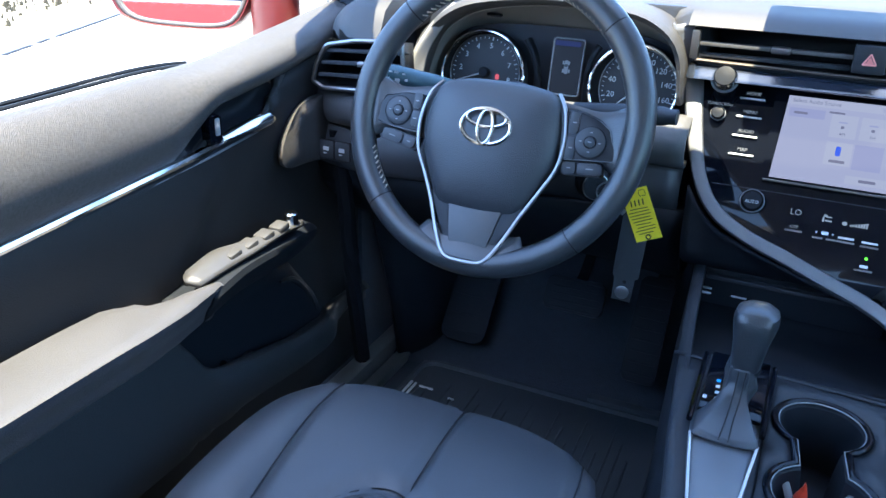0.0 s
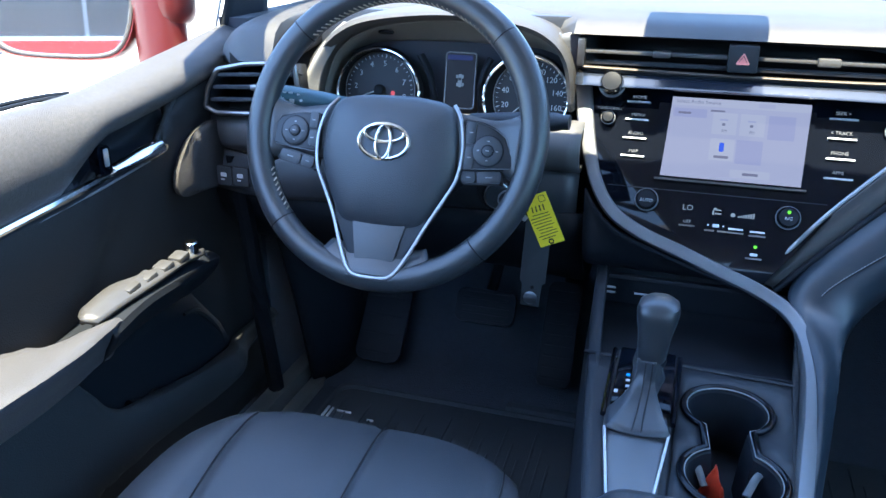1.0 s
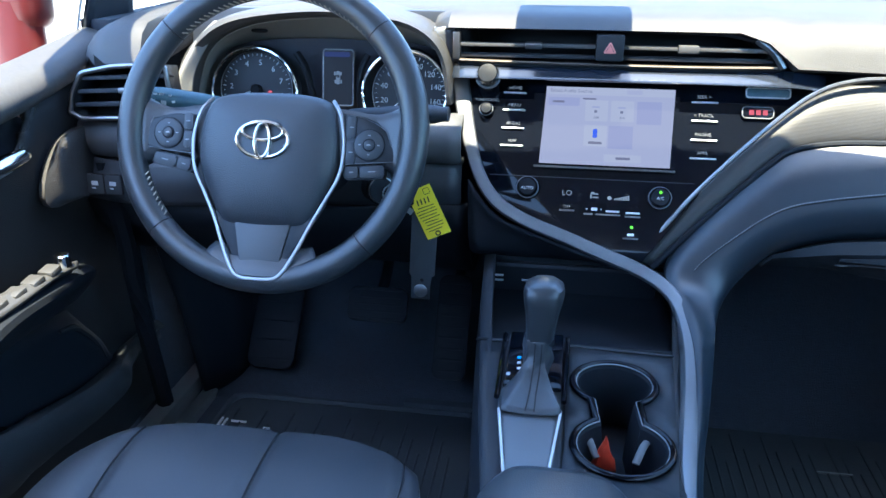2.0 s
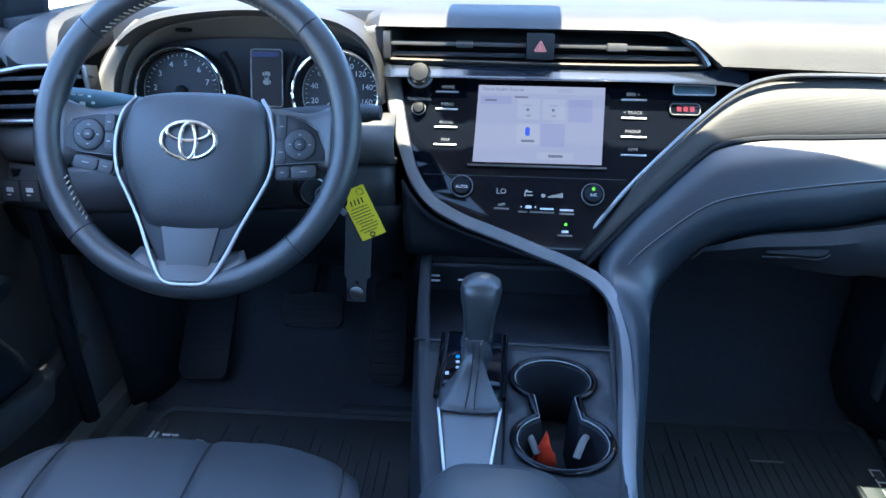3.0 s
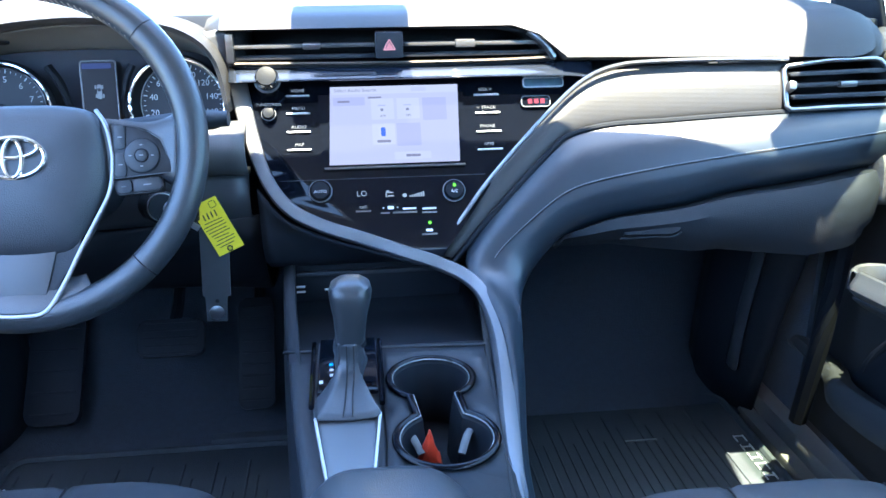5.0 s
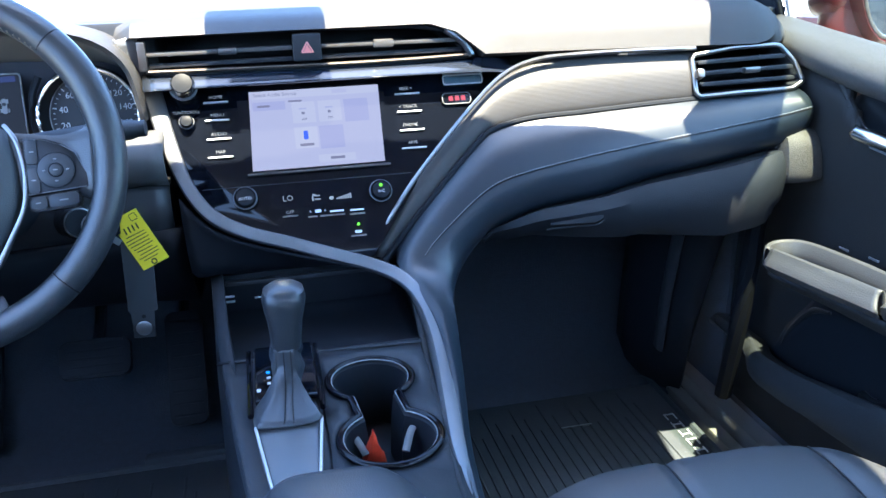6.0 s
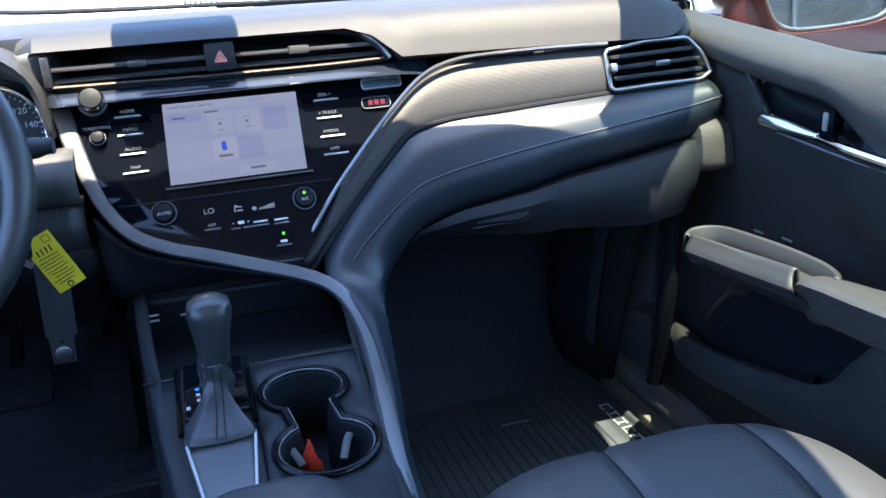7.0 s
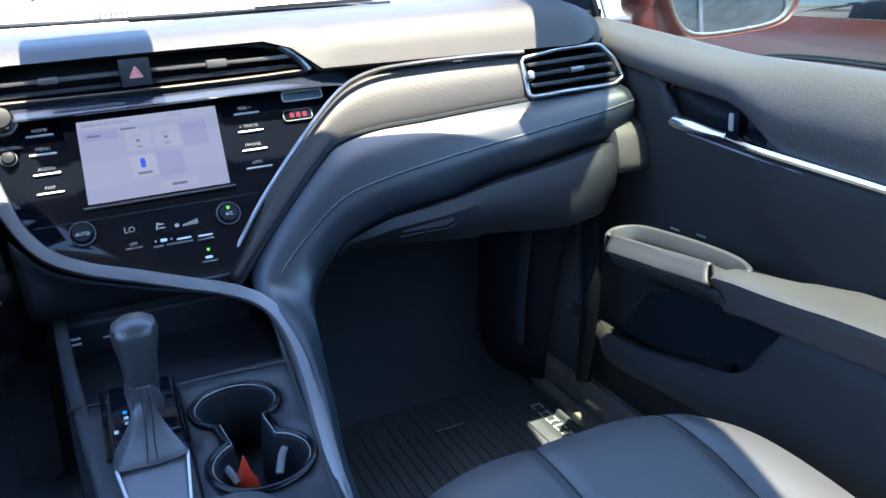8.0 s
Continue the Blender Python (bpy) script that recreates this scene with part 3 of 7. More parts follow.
sub("gap_line", M_DARK, trim, lambda bm: tube(bm, spline([pas(x, z - 0.003, -0.002) for x, z in L2], 60), 0.0042, 8))

ST = [(0.133, 0.382), (0.165, 0.411), (0.199, 0.440), (0.249, 0.475), (0.298, 0.491), (0.387, 0.508), (0.464, 0.520), (0.548, 0.532), (0.640, 0.546), (0.690, 0.556)]
BT = [(0.190, 0.372), (0.200, 0.388), (0.214, 0.404), (0.248, 0.430), (0.313, 0.452), (0.400, 0.466), (0.463, 0.482), (0.570, 0.500), (0.660, 0.518), (0.690, 0.535)]
LT = [(0.104, 0.390)] + L2[1:8] + [(0.620, 0.583), (0.684, 0.584)]


def passenger_rails():
    lo = [(0.106, -0.56, 0.330), (0.115, -0.455, 0.339), (0.130, -0.365, 0.344), (0.141, -0.255, 0.353), (0.139, -0.195, 0.366), (0.124, -0.148, 0.382)]
    li = [(0.113, -0.56, 0.325), (0.122, -0.453, 0.334), (0.139, -0.360, 0.340), (0.153, -0.258, 0.349), (0.157, -0.203, 0.364), (0.152, -0.160, 0.376)]
    lb = [(0.116, -0.56, 0.313), (0.124, -0.450, 0.322), (0.143, -0.355, 0.325), (0.162, -0.255, 0.335), (0.171, -0.205, 0.350), (0.176, -0.165, 0.365)]
    lz = [(0.104, -0.56, 0.290), (0.112, -0.450, 0.295), (0.130, -0.355, 0.295), (0.150, -0.250, 0.300), (0.165, -0.190, 0.315), (0.178, -0.140, 0.340)]
    r0 = lo + [pas(x, z, -0.004) for x, z in LT]
    mid = [((a[0] + b[0]) / 2, (a[1] + b[1]) / 2) for a, b in zip(LT, ST)]
    r1 = [tuple((Vector(a) + Vector(b)) / 2 + V(0, -0.002, 0.002)) for a, b in zip(lo, li)] + [pas(x, z, 0.012) for x, z in mid]
    r2 = li + [pas(x, z, 0.016) for x, z in ST]
    mid2 = [((a[0] + b[0]) / 2, (a[1] + b[1]) / 2) for a, b in zip(BT, ST)]
    r3 = [tuple((Vector(a) + Vector(b)) / 2 + V(0.003, 0, 0)) for a, b in zip(lb, li)] + [pas(x, z, 0.012) for x, z in mid2]
    r4 = lb + [pas(x, z, -0.006) for x, z in BT]
    r5 = lz + [pas(x, z - 0.004, -0.05) for x, z in BT]
    rows = [spline(r, 90) for r in (r0, r1, r2, r3, r4, r5)]
    for r in rows:
        for _ in range(14):
            r[4:48] = [(r[i - 1] + 2 * r[i] + r[i + 1]) / 4 for i in range(4, 48)]
    return rows


def passenger_skin(bm):
    rows = passenger_rails()
    sweep_grid(bm, [spline([r[i] for r in rows], 21) for i in range(90)])


pad = sub("passenger_pad", M_LEATHER2, dash, passenger_skin, "padded leatherette sweeping down to the console", thick=0.008)
path = spline([p + V(0.0004, -0.0014, 0.0004) for p in passenger_rails()[2][40:]], 151)
sub("stitching", M_STITCH, pad, lambda bm: [tube(bm, [path[i], path[i].lerp(path[i + 1], 0.7)], 0.0006, 5) for i in range(150)])
sub("stitch_groove", M_SEAM, pad, lambda bm: tube(bm, [p + V(0, 0.0006, -0.0024) for p in path], 0.0009, 6))


def glovebox(bm):
    """A barrel-shaped lid: from under the pad over a bulge to a rounded lower edge, then forward into the dark."""
    rows = []
    for x in [0.232 + 0.0144 * i for i in range(30)] + [0.658, 0.6625]:
        top = float(np.interp(x, [p[0] for p in BT], [p[1] for p in BT])) - 0.003
        low = float(np.interp(x, [0.232, 0.30, 0.37, 0.48, 0.56, 0.617, 0.645, 0.664], [0.420, 0.421, 0.4175, 0.4143, 0.412, 0.4229, 0.443, 0.4724]))
        e = 0.030 * max(0.0, (x - 0.640) / 0.0225) ** 2 + 0.018 * max(0.0, (0.30 - x) / 0.07) ** 2
        h = top - low
        rows.append(spline([pas(x, top, -0.016 - e), pas(x, top - 0.10 * h, 0.000 - e), pas(x, top - 0.35 * h, 0.006 - e), pas(x, top - 0.62 * h, 0.001 - e), pas(x, low + 0.12 * h, -0.012 - e), pas(x, low, -0.028 - e), pas(x, low + 0.002, -0.050 - e), (x, 0.12, low + 0.012), (x, 0.30, low + 0.03)], 28))
    sweep_grid(bm, rows)


gb = sub("glove_box", M_GLOVE, dash, glovebox, "dark barrel-shaped glove box lid below the pad", thick=0.006)
latch = sub("latch", M_DARK, gb, lambda bm: prism(bm, [(-0.050, -0.006), (0.012, 0.000), (0.022, 0.009), (0.027, 0.009), (0.021, -0.004), (0.010, -0.009), (-0.050, -0.010)], frame_on(pas(0.372, 0.432, -0.008), (1, -0.16, 0), (0, 0.75, 0.9)), 0.010, 0.0015))
sub("latch_edge", M_PLASTIC, latch, lambda bm: tube(bm, spline([pas(0.318, 0.4215, -0.007), pas(0.355, 0.4240, -0.004), pas(0.385, 0.4245, -0.004), pas(0.396, 0.4300, -0.001)], 14), 0.0016, 6))


END_CAPS = {-1: ((0.552, -0.085, 0.30), (0.551, -0.125, 0.60), (0.545, -0.152, 0.84), (0.530, -0.174, 0.95), (0.510, -0.192, 1.0), (0.488, -0.203, 1.04), (0.472, -0.202, 1.03), (0.462, -0.186, 0.98), (0.458, -0.150, 0.92)),
            1: ((0.538, -0.085, 0.30), (0.536, -0.110, 0.62), (0.529, -0.130, 0.84), (0.516, -0.144, 0.96), (0.495, -0.152, 1.0), (0.475, -0.156, 1.04), (0.464, -0.154, 1.03), (0.458, -0.140, 0.98))}
for s in (-1, 1):
    def end_cap(bm):
        rows = []
        for z, y, w in END_CAPS[s]:
            mid = 0.684 if s < 0 else 0.681
            x0, x1 = mid - (0.004 if s < 0 else 0.034) * w, mid + (0.018 if s < 0 else 0.030) * w
            rows.append(spline([(s * x0, -0.085 if s < 0 else 0.02, z - 0.004), (s * x0, y + 0.03, z), (s * (x0 + 0.006), y + 0.006, z), (s * mid, y, z), (s * (x1 - 0.006), y + 0.006, z), (s * x1, y + 0.03, z), (s * x1, -0.06 if s < 0 else 0.02, z - 0.004)], 22))
        sweep_grid(bm, [spline([r[i] for r in rows], 22) for i in range(22)])
    sub("end_cap", M_DOOR, dash, end_cap, "rounded cover at the end of the dashboard", thick=0.004)


# air vents: a frame, slats and a thumb tab each
def vent(name, outline, depth_dir, slats, parent, frame_mat, tab, frame_r=0.0034, edge_mat=None):
    c = sum(outline, V(0, 0, 0)) / len(outline)
    back = [p.lerp(c, 0.10) + depth_dir * 0.05 for p in outline]
    def duct(bm):
        sweep_grid(bm, [[p.lerp(c, 0.02) for p in outline], back], closed=True)
        bm.faces.new([bm.verts.new(q) for q in back])
    v = sub(name, M_DARK, parent, duct, thick=0.002)
    loop = []
    for i, p in enumerate(outline):
        q = outline[(i + 1) % len(outline)]
        loop += [p.lerp(q, f) for f in (0.08, 0.3, 0.5, 0.7, 0.92)]
    sub("frame", frame_mat, v, lambda bm: tube(bm, loop, frame_r, 10, closed=True, up=tuple(depth_dir)))
    for a, b in slats:
        d = (b - a).normalized()
        w = d.cross(V(0, 0, 1)).normalized()
        def slat(bm):
            box(bm, (0, 0, 0), ((b - a).length, 0.022, 0.0035), 0.0012, frame_on((a + b) / 2 + depth_dir * 0.010, d, tuple(depth_dir + V(0, 0, -0.15))))
        sl = sub("slat", M_PLASTIC, v, slat)
        sub("slat_edge", edge_mat if edge_mat and (a - slats[0][0]).z > -0.005 else M_PLASTIC, sl, lambda bm: box(bm, (0, 0, 0), ((b - a).length, 0.003, 0.005), 0.0012, frame_on((a + b) / 2 - depth_dir * 0.0035, d, tuple(depth_dir))))
    a, b = slats[tab]
    sub("tab", M_SATIN, v, lambda bm: box(bm, (0, 0, 0), (0.022, 0.012, 0.008), 0.002, frame_on(a.lerp(b, 0.55) - depth_dir * 0.004, b - a, tuple(depth_dir))))
    return v


RV = [pas(0.540, 0.628, 0.004), pas(0.600, 0.636, 0.006), pas(0.662, 0.638, 0.004), pas(0.680, 0.618, 0.002), pas(0.690, 0.592, 0.0), pas(0.672, 0.582, 0.002), pas(0.600, 0.579, 0.006), pas(0.540, 0.576, 0.004)]
vent("side_vent", RV, V(0, 1, -0.1), [(pas(0.548, 0.592), pas(0.676, 0.597)), (pas(0.548, 0.606), pas(0.676, 0.611)), (pas(0.548, 0.620), pas(0.668, 0.625))], dash, M_SATIN, 1)
sub("vent_dial", M_SATIN, dash, lambda bm: box(bm, (0, 0, 0), (0.010, 0.012, 0.034), 0.003, frame_on(pas(0.545, 0.603, 0.002), (1, -0.16, 0), (0, 0.4, 1))))
LV = [V(-0.552, -0.095, 0.640), V(-0.620, -0.108, 0.637), V(-0.664, -0.112, 0.628), V(-0.682, -0.112, 0.600), V(-0.690, -0.110, 0.574), V(-0.672, -0.112, 0.566), V(-0.62, -0.110, 0.568), V(-0.548, -0.095, 0.574)]
vent("side_vent", LV, V(0, 1, -0.1), [(V(-0.680, -0.106, 0.584), V(-0.550, -0.092, 0.588)), (V(-0.674, -0.106, 0.602), V(-0.550, -0.092, 0.606)), (V(-0.664, -0.106, 0.620), V(-0.550, -0.092, 0.624))], dash, M_SATIN, 1)

# centre vents under the lip, with the hazard switch between them
CV = [V(-0.176, 0.002, 0.684), V(-0.08, 0.000, 0.685), V(0.06, 0.0, 0.684), V(0.17, 0.0, 0.682), V(0.215, -0.002, 0.674), V(0.238, -0.004, 0.658), V(0.250, -0.006, 0.640), V(0.15, -0.004, 0.636), V(0.0, -0.004, 0.636), V(-0.172, -0.002, 0.637)]
cv = vent("centre_vent", CV, V(0, 1, 0), [(V(-0.170, 0, 0.6625), V(0.010, 0, 0.6625)), (V(0.046, 0, 0.6625), V(0.228, 0, 0.6615)), (V(-0.170, 0.004, 0.648), V(0.010, 0.004, 0.648)), (V(0.046, 0.004, 0.648), V(0.236, 0.004, 0.648))], dash, M_DARK, 0, 0.003, M_SLAT)
sub("tab", M_SLAT, cv, lambda bm: box(bm, (0.128, -0.006, 0.6625), (0.026, 0.012, 0.010), 0.002))
sub("lower_blade", M_BRONZE, cv, lambda bm: tube(bm, spline([(-0.172, -0.006, 0.642), (0.0, -0.008, 0.640), (0.15, -0.008, 0.640), (0.246, -0.008, 0.642)], 30), 0.003, 8, flat=0.7))
sub("end_blade", M_SATIN, cv, lambda bm: tube(bm, spline([(0.212, -0.006, 0.676), (0.234, -0.008, 0.660), (0.247, -0.010, 0.642)], 12), 0.005, 8))
sub("end_plate", M_SATIN, cv, lambda bm: box(bm, (-0.174, -0.004, 0.661), (0.010, 0.012, 0.036), 0.002))
hz = sub("hazard_switch", M_PLASTIC, dash, lambda bm: box(bm, (0.0285, -0.004, 0.6625), (0.036, 0.02, 0.034), 0.003))
tri = [V(0.0285 + 0.0085 * math.sin(a), -0.0142, 0.661 + 0.0085 * math.cos(a)) for a in (0, 2.0944, 4.1888)]
sub("triangle", M_HAZARD, hz, lambda bm: [tube(bm, [tri[i], tri[(i + 1) % 3]], 0.0011, 6) for i in range(3)])
sub("triangle_fill", M_HAZARD, hz, lambda bm: prism(bm, [(0.0060 * math.sin(a), 0.0060 * math.cos(a)) for a in (0, 2.0944, 4.1888)], frame_on((0.0285, -0.0139, 0.6605), (1, 0, 0), (0, 0, 1)), 0.0006))

# the S-shaped trim round the centre panel, running down along the console
S_PATH = [(-0.192, 0.004, 0.684), (-0.187, 0.006, 0.660), tuple(pan(-0.173, 0.621, 0.004)), tuple(pan(-0.157, 0.559, 0.004)), tuple(pan(-0.138, 0.505, 0.004)), tuple(pan(-0.111, 0.469, 0.004)),
          tuple(pan(-0.070, 0.447, 0.004)), tuple(pan(-0.017, 0.430, 0.004)), tuple(pan(0.034, 0.413, 0.004)), (0.081, -0.119, 0.399), (0.113, -0.138, 0.387), (0.131, -0.168, 0.373),
          (0.137, -0.225, 0.358), (0.132, -0.300, 0.348), (0.121, -0.385, 0.345), (0.112, -0.458, 0.340), (0.106, -0.53, 0.332)]


def s_trim(bm):
    path = spline(S_PATH, 90)
    rows = []
    for i, p in enumerate(path):
        d = (path[min(i + 1, 89)] - path[max(i - 1, 0)]).normalized()
        s = i / 89
        n = V(0, -0.86, 0.50).lerp(V(0.25, -0.25, 0.93), min(1, max(0, (s - 0.58) / 0.2))).normalized()
        w = d.cross(n).normalized()
        n = w.cross(d).normalized()
        h = (0.0085 + 0.0065 * max(0.0, 1 - s / 0.22)) * min(1, 0.25 + (1 - s) * 9)
        rows.append([p + w * (h * a) + n * b for a, b in ((-1.0, -0.014), (-1.0, -0.002), (-0.8, 0.001), (0, 0.0025), (0.8, 0.001), (1.0, -0.002), (1.0, -0.014))])
    sweep_grid(bm, rows)


sub("s_trim", M_GUN, dash, s_trim, "satin gunmetal trim strip", thick=0.002)

# gloss panel behind screen and climate controls
PANEL = [(-0.176, 0.634), (-0.05, 0.636), (0.12, 0.636), (0.25, 0.633), (0.300, 0.622), (0.282, 0.606), (0.229, 0.562), (0.159, 0.492), (0.120, 0.446), (0.082, 0.402),
         (0.034, 0.416), (-0.017, 0.433), (-0.070, 0.450), (-0.105, 0.468), (-0.134, 0.505), (-0.153, 0.559), (-0.168, 0.615)]
unit = thing("head_unit", pan(0.03, 0.5), "gloss black infotainment and climate panel with lit screen", "infotainment")


def to_local(pts, cx, cz):
    """Panel places as x, y in the frame of its middle."""
    return [(x - cx, (z - cz) / 0.865) for x, z in pts]


PF = pan_frame(0.03, 0.55)
sub("face_panel", M_GLOSS, unit, lambda bm: prism(bm, list(reversed(to_local(PANEL, 0.03, 0.55))), PF @ pose(0, 0, -0.012), 0.012, 0.002))


def top_ledge(bm):
    ends = ((-0.178, 0.0), (0.0, 0.0), (0.15, 0.0), (0.26, -0.001), (0.300, -0.004))
    loft(bm, [[(x, -0.001 + d, 0.6385 + d) for x, d in ends], [(x, -0.0105 + d, 0.6305 + d) for x, d in ends], [(x - 0.004 * (x > 0.2), -0.0200 + d, 0.6220 + d) for x, d in ends], [(x - 0.006 * (x > 0.2), -0.0205 + d, 0.6200 + d) for x, d in ends], [(x - 0.008 * (x > 0.2), 0.004 + d, 0.6150 + d) for x, d in ends]], 30, 4)


sub("top_ledge", M_LEDGE, unit, top_ledge, thick=0.004)


def screen_bezel(bm):
    o = [(-0.0680, 0.6215), (0.1260, 0.6215), (0.1215, 0.508), (-0.0640, 0.508)]
    i = [(-0.052, 0.6085), (0.1195, 0.6085), (0.1160, 0.514), (-0.0560, 0.514)]
    sweep_grid(bm, [[pan(x, z, 0.0005) for x, z in o], [pan(x, z, 0.004) for x, z in o], [pan(x, z, 0.004) for x, z in i], [pan(x, z, 0.0005) for x, z in i]], closed=True)


bez = sub("screen_bezel", M_GLOSS, unit, screen_bezel)
sub("bezel_lip", M_SATIN, bez, lambda bm: tube(bm, [pan(-0.062, 0.5105, 0.004), pan(0.03, 0.5105, 0.004), pan(0.122, 0.5105, 0.004)], 0.0014, 6))
sub("bezel_lip", M_CHROME, bez, lambda bm: tube(bm, [pan(-0.030, 0.6225, 0.004), pan(0.04, 0.6235, 0.004), pan(0.095, 0.6225, 0.004)], 0.0016, 6))


def on_screen(name, x0, z0, x1, z1, mat, out=0.0014, r=0.001):
    w, h = x1 - x0, (z1 - z0) / 0.865
    return sub(name, mat, scr, lambda bm: prism(bm, rounded(w, h, min(r, w / 3, h / 3), 3), pan_frame((x0 + x1) / 2, (z0 + z1) / 2, out - 0.0003), 0.0003))


def screen(bm):
    o = [(-0.051, 0.6075), (0.119, 0.6075), (0.1155, 0.5145), (-0.0555, 0.5145)]
    vs = [bm.verts.new(pan(x, z, 0.001)) for x, z in reversed(o)]
    bm.faces.new(vs)


scr = sub("screen", M_SCREEN, unit, screen, "lit lilac touch screen listing audio sources")
on_screen("title_bar", -0.050, 0.598, 0.118, 0.6070, M_SCREEN3)
on_screen("side_tab", -0.048, 0.5845, -0.006, 0.5945, M_SCREEN2)
for x0, z0 in ((0.002, 0.567), (0.036, 0.567), (0.002, 0.537)):
    on_screen("tile", x0, z0, x0 + 0.030, z0 + 0.025, M_SCREEN3)
for x0, z0 in ((0.070, 0.565), (0.034, 0.535)):
    on_screen("tile", x0, z0, x0 + 0.032, z0 + 0.027, M_SCREEN2)
on_screen("tile", 0.030, 0.519, 0.078, 0.528, M_SCREEN3)
for x0, z0 in ((0.014, 0.577), (0.048, 0.577)):
    on_screen("icon", x0, z0, x0 + 0.004, z0 + 0.003, M_SCREENINK, 0.0018)
    on_screen("icon", x0 - 0.003, z0 + 0.006, x0 + 0.007, z0 + 0.0075, M_SCREEN2, 0.0018)
on_screen("bluetooth_mark", 0.0135, 0.547, 0.0195, 0.5575, M_BLUE, 0.0018, 0.003)
on_screen("caption", 0.008, 0.5395, 0.026, 0.5425, M_SCREENINK, 0.0018)
on_screen("caption", 0.045, 0.5220, 0.064, 0.5250, M_SCREENINK, 0.0018)
on_screen("caption", -0.042, 0.5880, -0.026, 0.5905, M_SCREENINK, 0.0018)
on_screen("caption", -0.002, 0.5925, 0.016, 0.5945, M_SCREENINK, 0.0018)
on_screen("clock", 0.056, 0.600, 0.076, 0.605, M_SCREEN, 0.0018)
lettering("title", "Select Audio Source", 0.0068, pan_frame(-0.018, 0.6025, 0.0018), M_SCREENINK, scr)
lettering("caption", "AM", 0.005, pan_frame(0.017, 0.571, 0.0018), M_SCREENINK, scr)
lettering("caption", "FM", 0.005, pan_frame(0.051, 0.571, 0.0018), M_SCREENINK, scr)


def knob(name, x, z, r, h, cap_mat, parent, ring=0.0):
    f = pan_frame(x, z)
    k = sub(name, M_GLOSS, parent, lambda bm: lathe(bm, [(r * 1.12, 0), (r * 1.12, h * 0.25), (r, h * 0.35), (r, h * 0.85), (r * 0.9, h)], f, 40))
    if name == "volume_knob":
        sub("grip", M_BRUSHED, k, lambda bm: sweep_grid(bm, [[f @ V(q * math.cos(a), q * math.sin(a), z) for a in (2 * math.pi * i / 48 for i in range(48))] for q, z in ((r * 1.02, h * 0.40), (r * 1.03, h * 0.62), (r * 1.02, h * 0.84), (r * 0.90, h * 1.02))], closed=True), "brushed metal grip")
    sub("cap", cap_mat, k, lambda bm: lathe(bm, [(r * 0.86, h), (r * 0.82, h + 0.0015), (r * 0.3, h + 0.002), (0.0002, h + 0.002)], f, 40))
    if ring:
        sub("ring", M_PLATE, k, lambda bm: tube(bm, [f @ V(r * 1.03 * math.cos(a), r * 1.03 * math.sin(a), h * 0.6) for a in (2 * math.pi * i / 48 for i in range(48))], ring, 8, closed=True))
    return k


knob("volume_knob", -0.130, 0.611, 0.0150, 0.034, M_KNOB, unit, 0.0022)
tk = knob("tune_knob", -0.131, 0.576, 0.0085, 0.010, M_KNOB, unit, 0.0010)
lettering("legend", "TUNE/SCROLL", 0.0052, pan_frame(-0.131, 0.5885, 0.0008), M_WHITE, unit)
for z, w in ((0.599, "HOME"), (0.578, "MENU"), (0.556, "AUDIO"), (0.535, "MAP")):
    sub("key", M_KEYBAR, unit, lambda bm: prism(bm, rounded(0.031, 0.0018, 0.0008), pan_frame(-0.0935, z - 0.0010), 0.003, 0.001))
    lettering("legend", w, 0.0062, pan_frame(-0.093, z + 0.0050, 0.0008), M_WHITE, unit)
for z, w in ((0.5945, "SEEK >"), (0.5725, "< TRACK"), (0.550, "PHONE"), (0.5285, "APPS")):
    sub("key", M_KEYBAR, unit, lambda bm: prism(bm, rounded(0.034, 0.0018, 0.0008), pan_frame(0.1570, z - 0.0010), 0.003, 0.001))
    lettering("legend", w, 0.0062, pan_frame(0.156, z + 0.0055, 0.0008), M_WHITE, unit)

# climate strip
sub("strip_line", M_PLASTIC, unit, lambda bm: tube(bm, [pan(x, 0.4985, 0.0004) for x in (-0.120, 0.0, 0.148)], 0.0006, 6))
for x, z, w in ((-0.068, 0.484, "AUTO"), (0.104, 0.479, "A/C")):
    k = knob("climate_knob", x, z, 0.0135, 0.012, M_KNOB, unit, 0.0013)
    lettering("legend", w, 0.0058, pan_frame(x, z - 0.002, 0.0142), M_LABEL, k)
    if w == "A/C":
        sub("lamp", M_GREENLED, k, lambda bm: prism(bm, ellipse(0.0022, 0.0022, 12), pan_frame(x, z + 0.005, 0.0138), 0.0008))
lcdp = sub("climate_display", M_GLOSS, unit, lambda bm: prism(bm, rounded(0.118, 0.024, 0.003), pan_frame(0.020, 0.4805, 0.0), 0.0008))
lettering("reading", "LO", 0.0105, pan_frame(-0.0155, 0.4805, 0.0012), M_WHITE, lcdp)
for dx, dz, w, h in ((0.0, 0.003, 0.004, 0.003), (-0.002, -0.001, 0.002, 0.006), (0.004, -0.002, 0.008, 0.0018), (0.004, 0.002, 0.007, 0.0016)):
    sub("symbol", M_WHITE, lcdp, lambda bm: prism(bm, rounded(w, h, 0.0006, 2), pan_frame(0.018 + dx, 0.4790 + dz, 0.0010), 0.0003))
for i in range(7):
    sub("bar", M_WHITE, lcdp, lambda bm: prism(bm, [(0, 0), (0.0022, 0), (0.0022, 0.0022 + 0.0008 * i), (0, 0.0016 + 0.0008 * i)], pan_frame(0.046 + 0.0029 * i, 0.4750, 0.0010), 0.0003))
sub("symbol", M_WHITE, lcdp, lambda bm: prism(bm, ellipse(0.003, 0.0026, 12), pan_frame(0.040, 0.477, 0.0010), 0.0003))
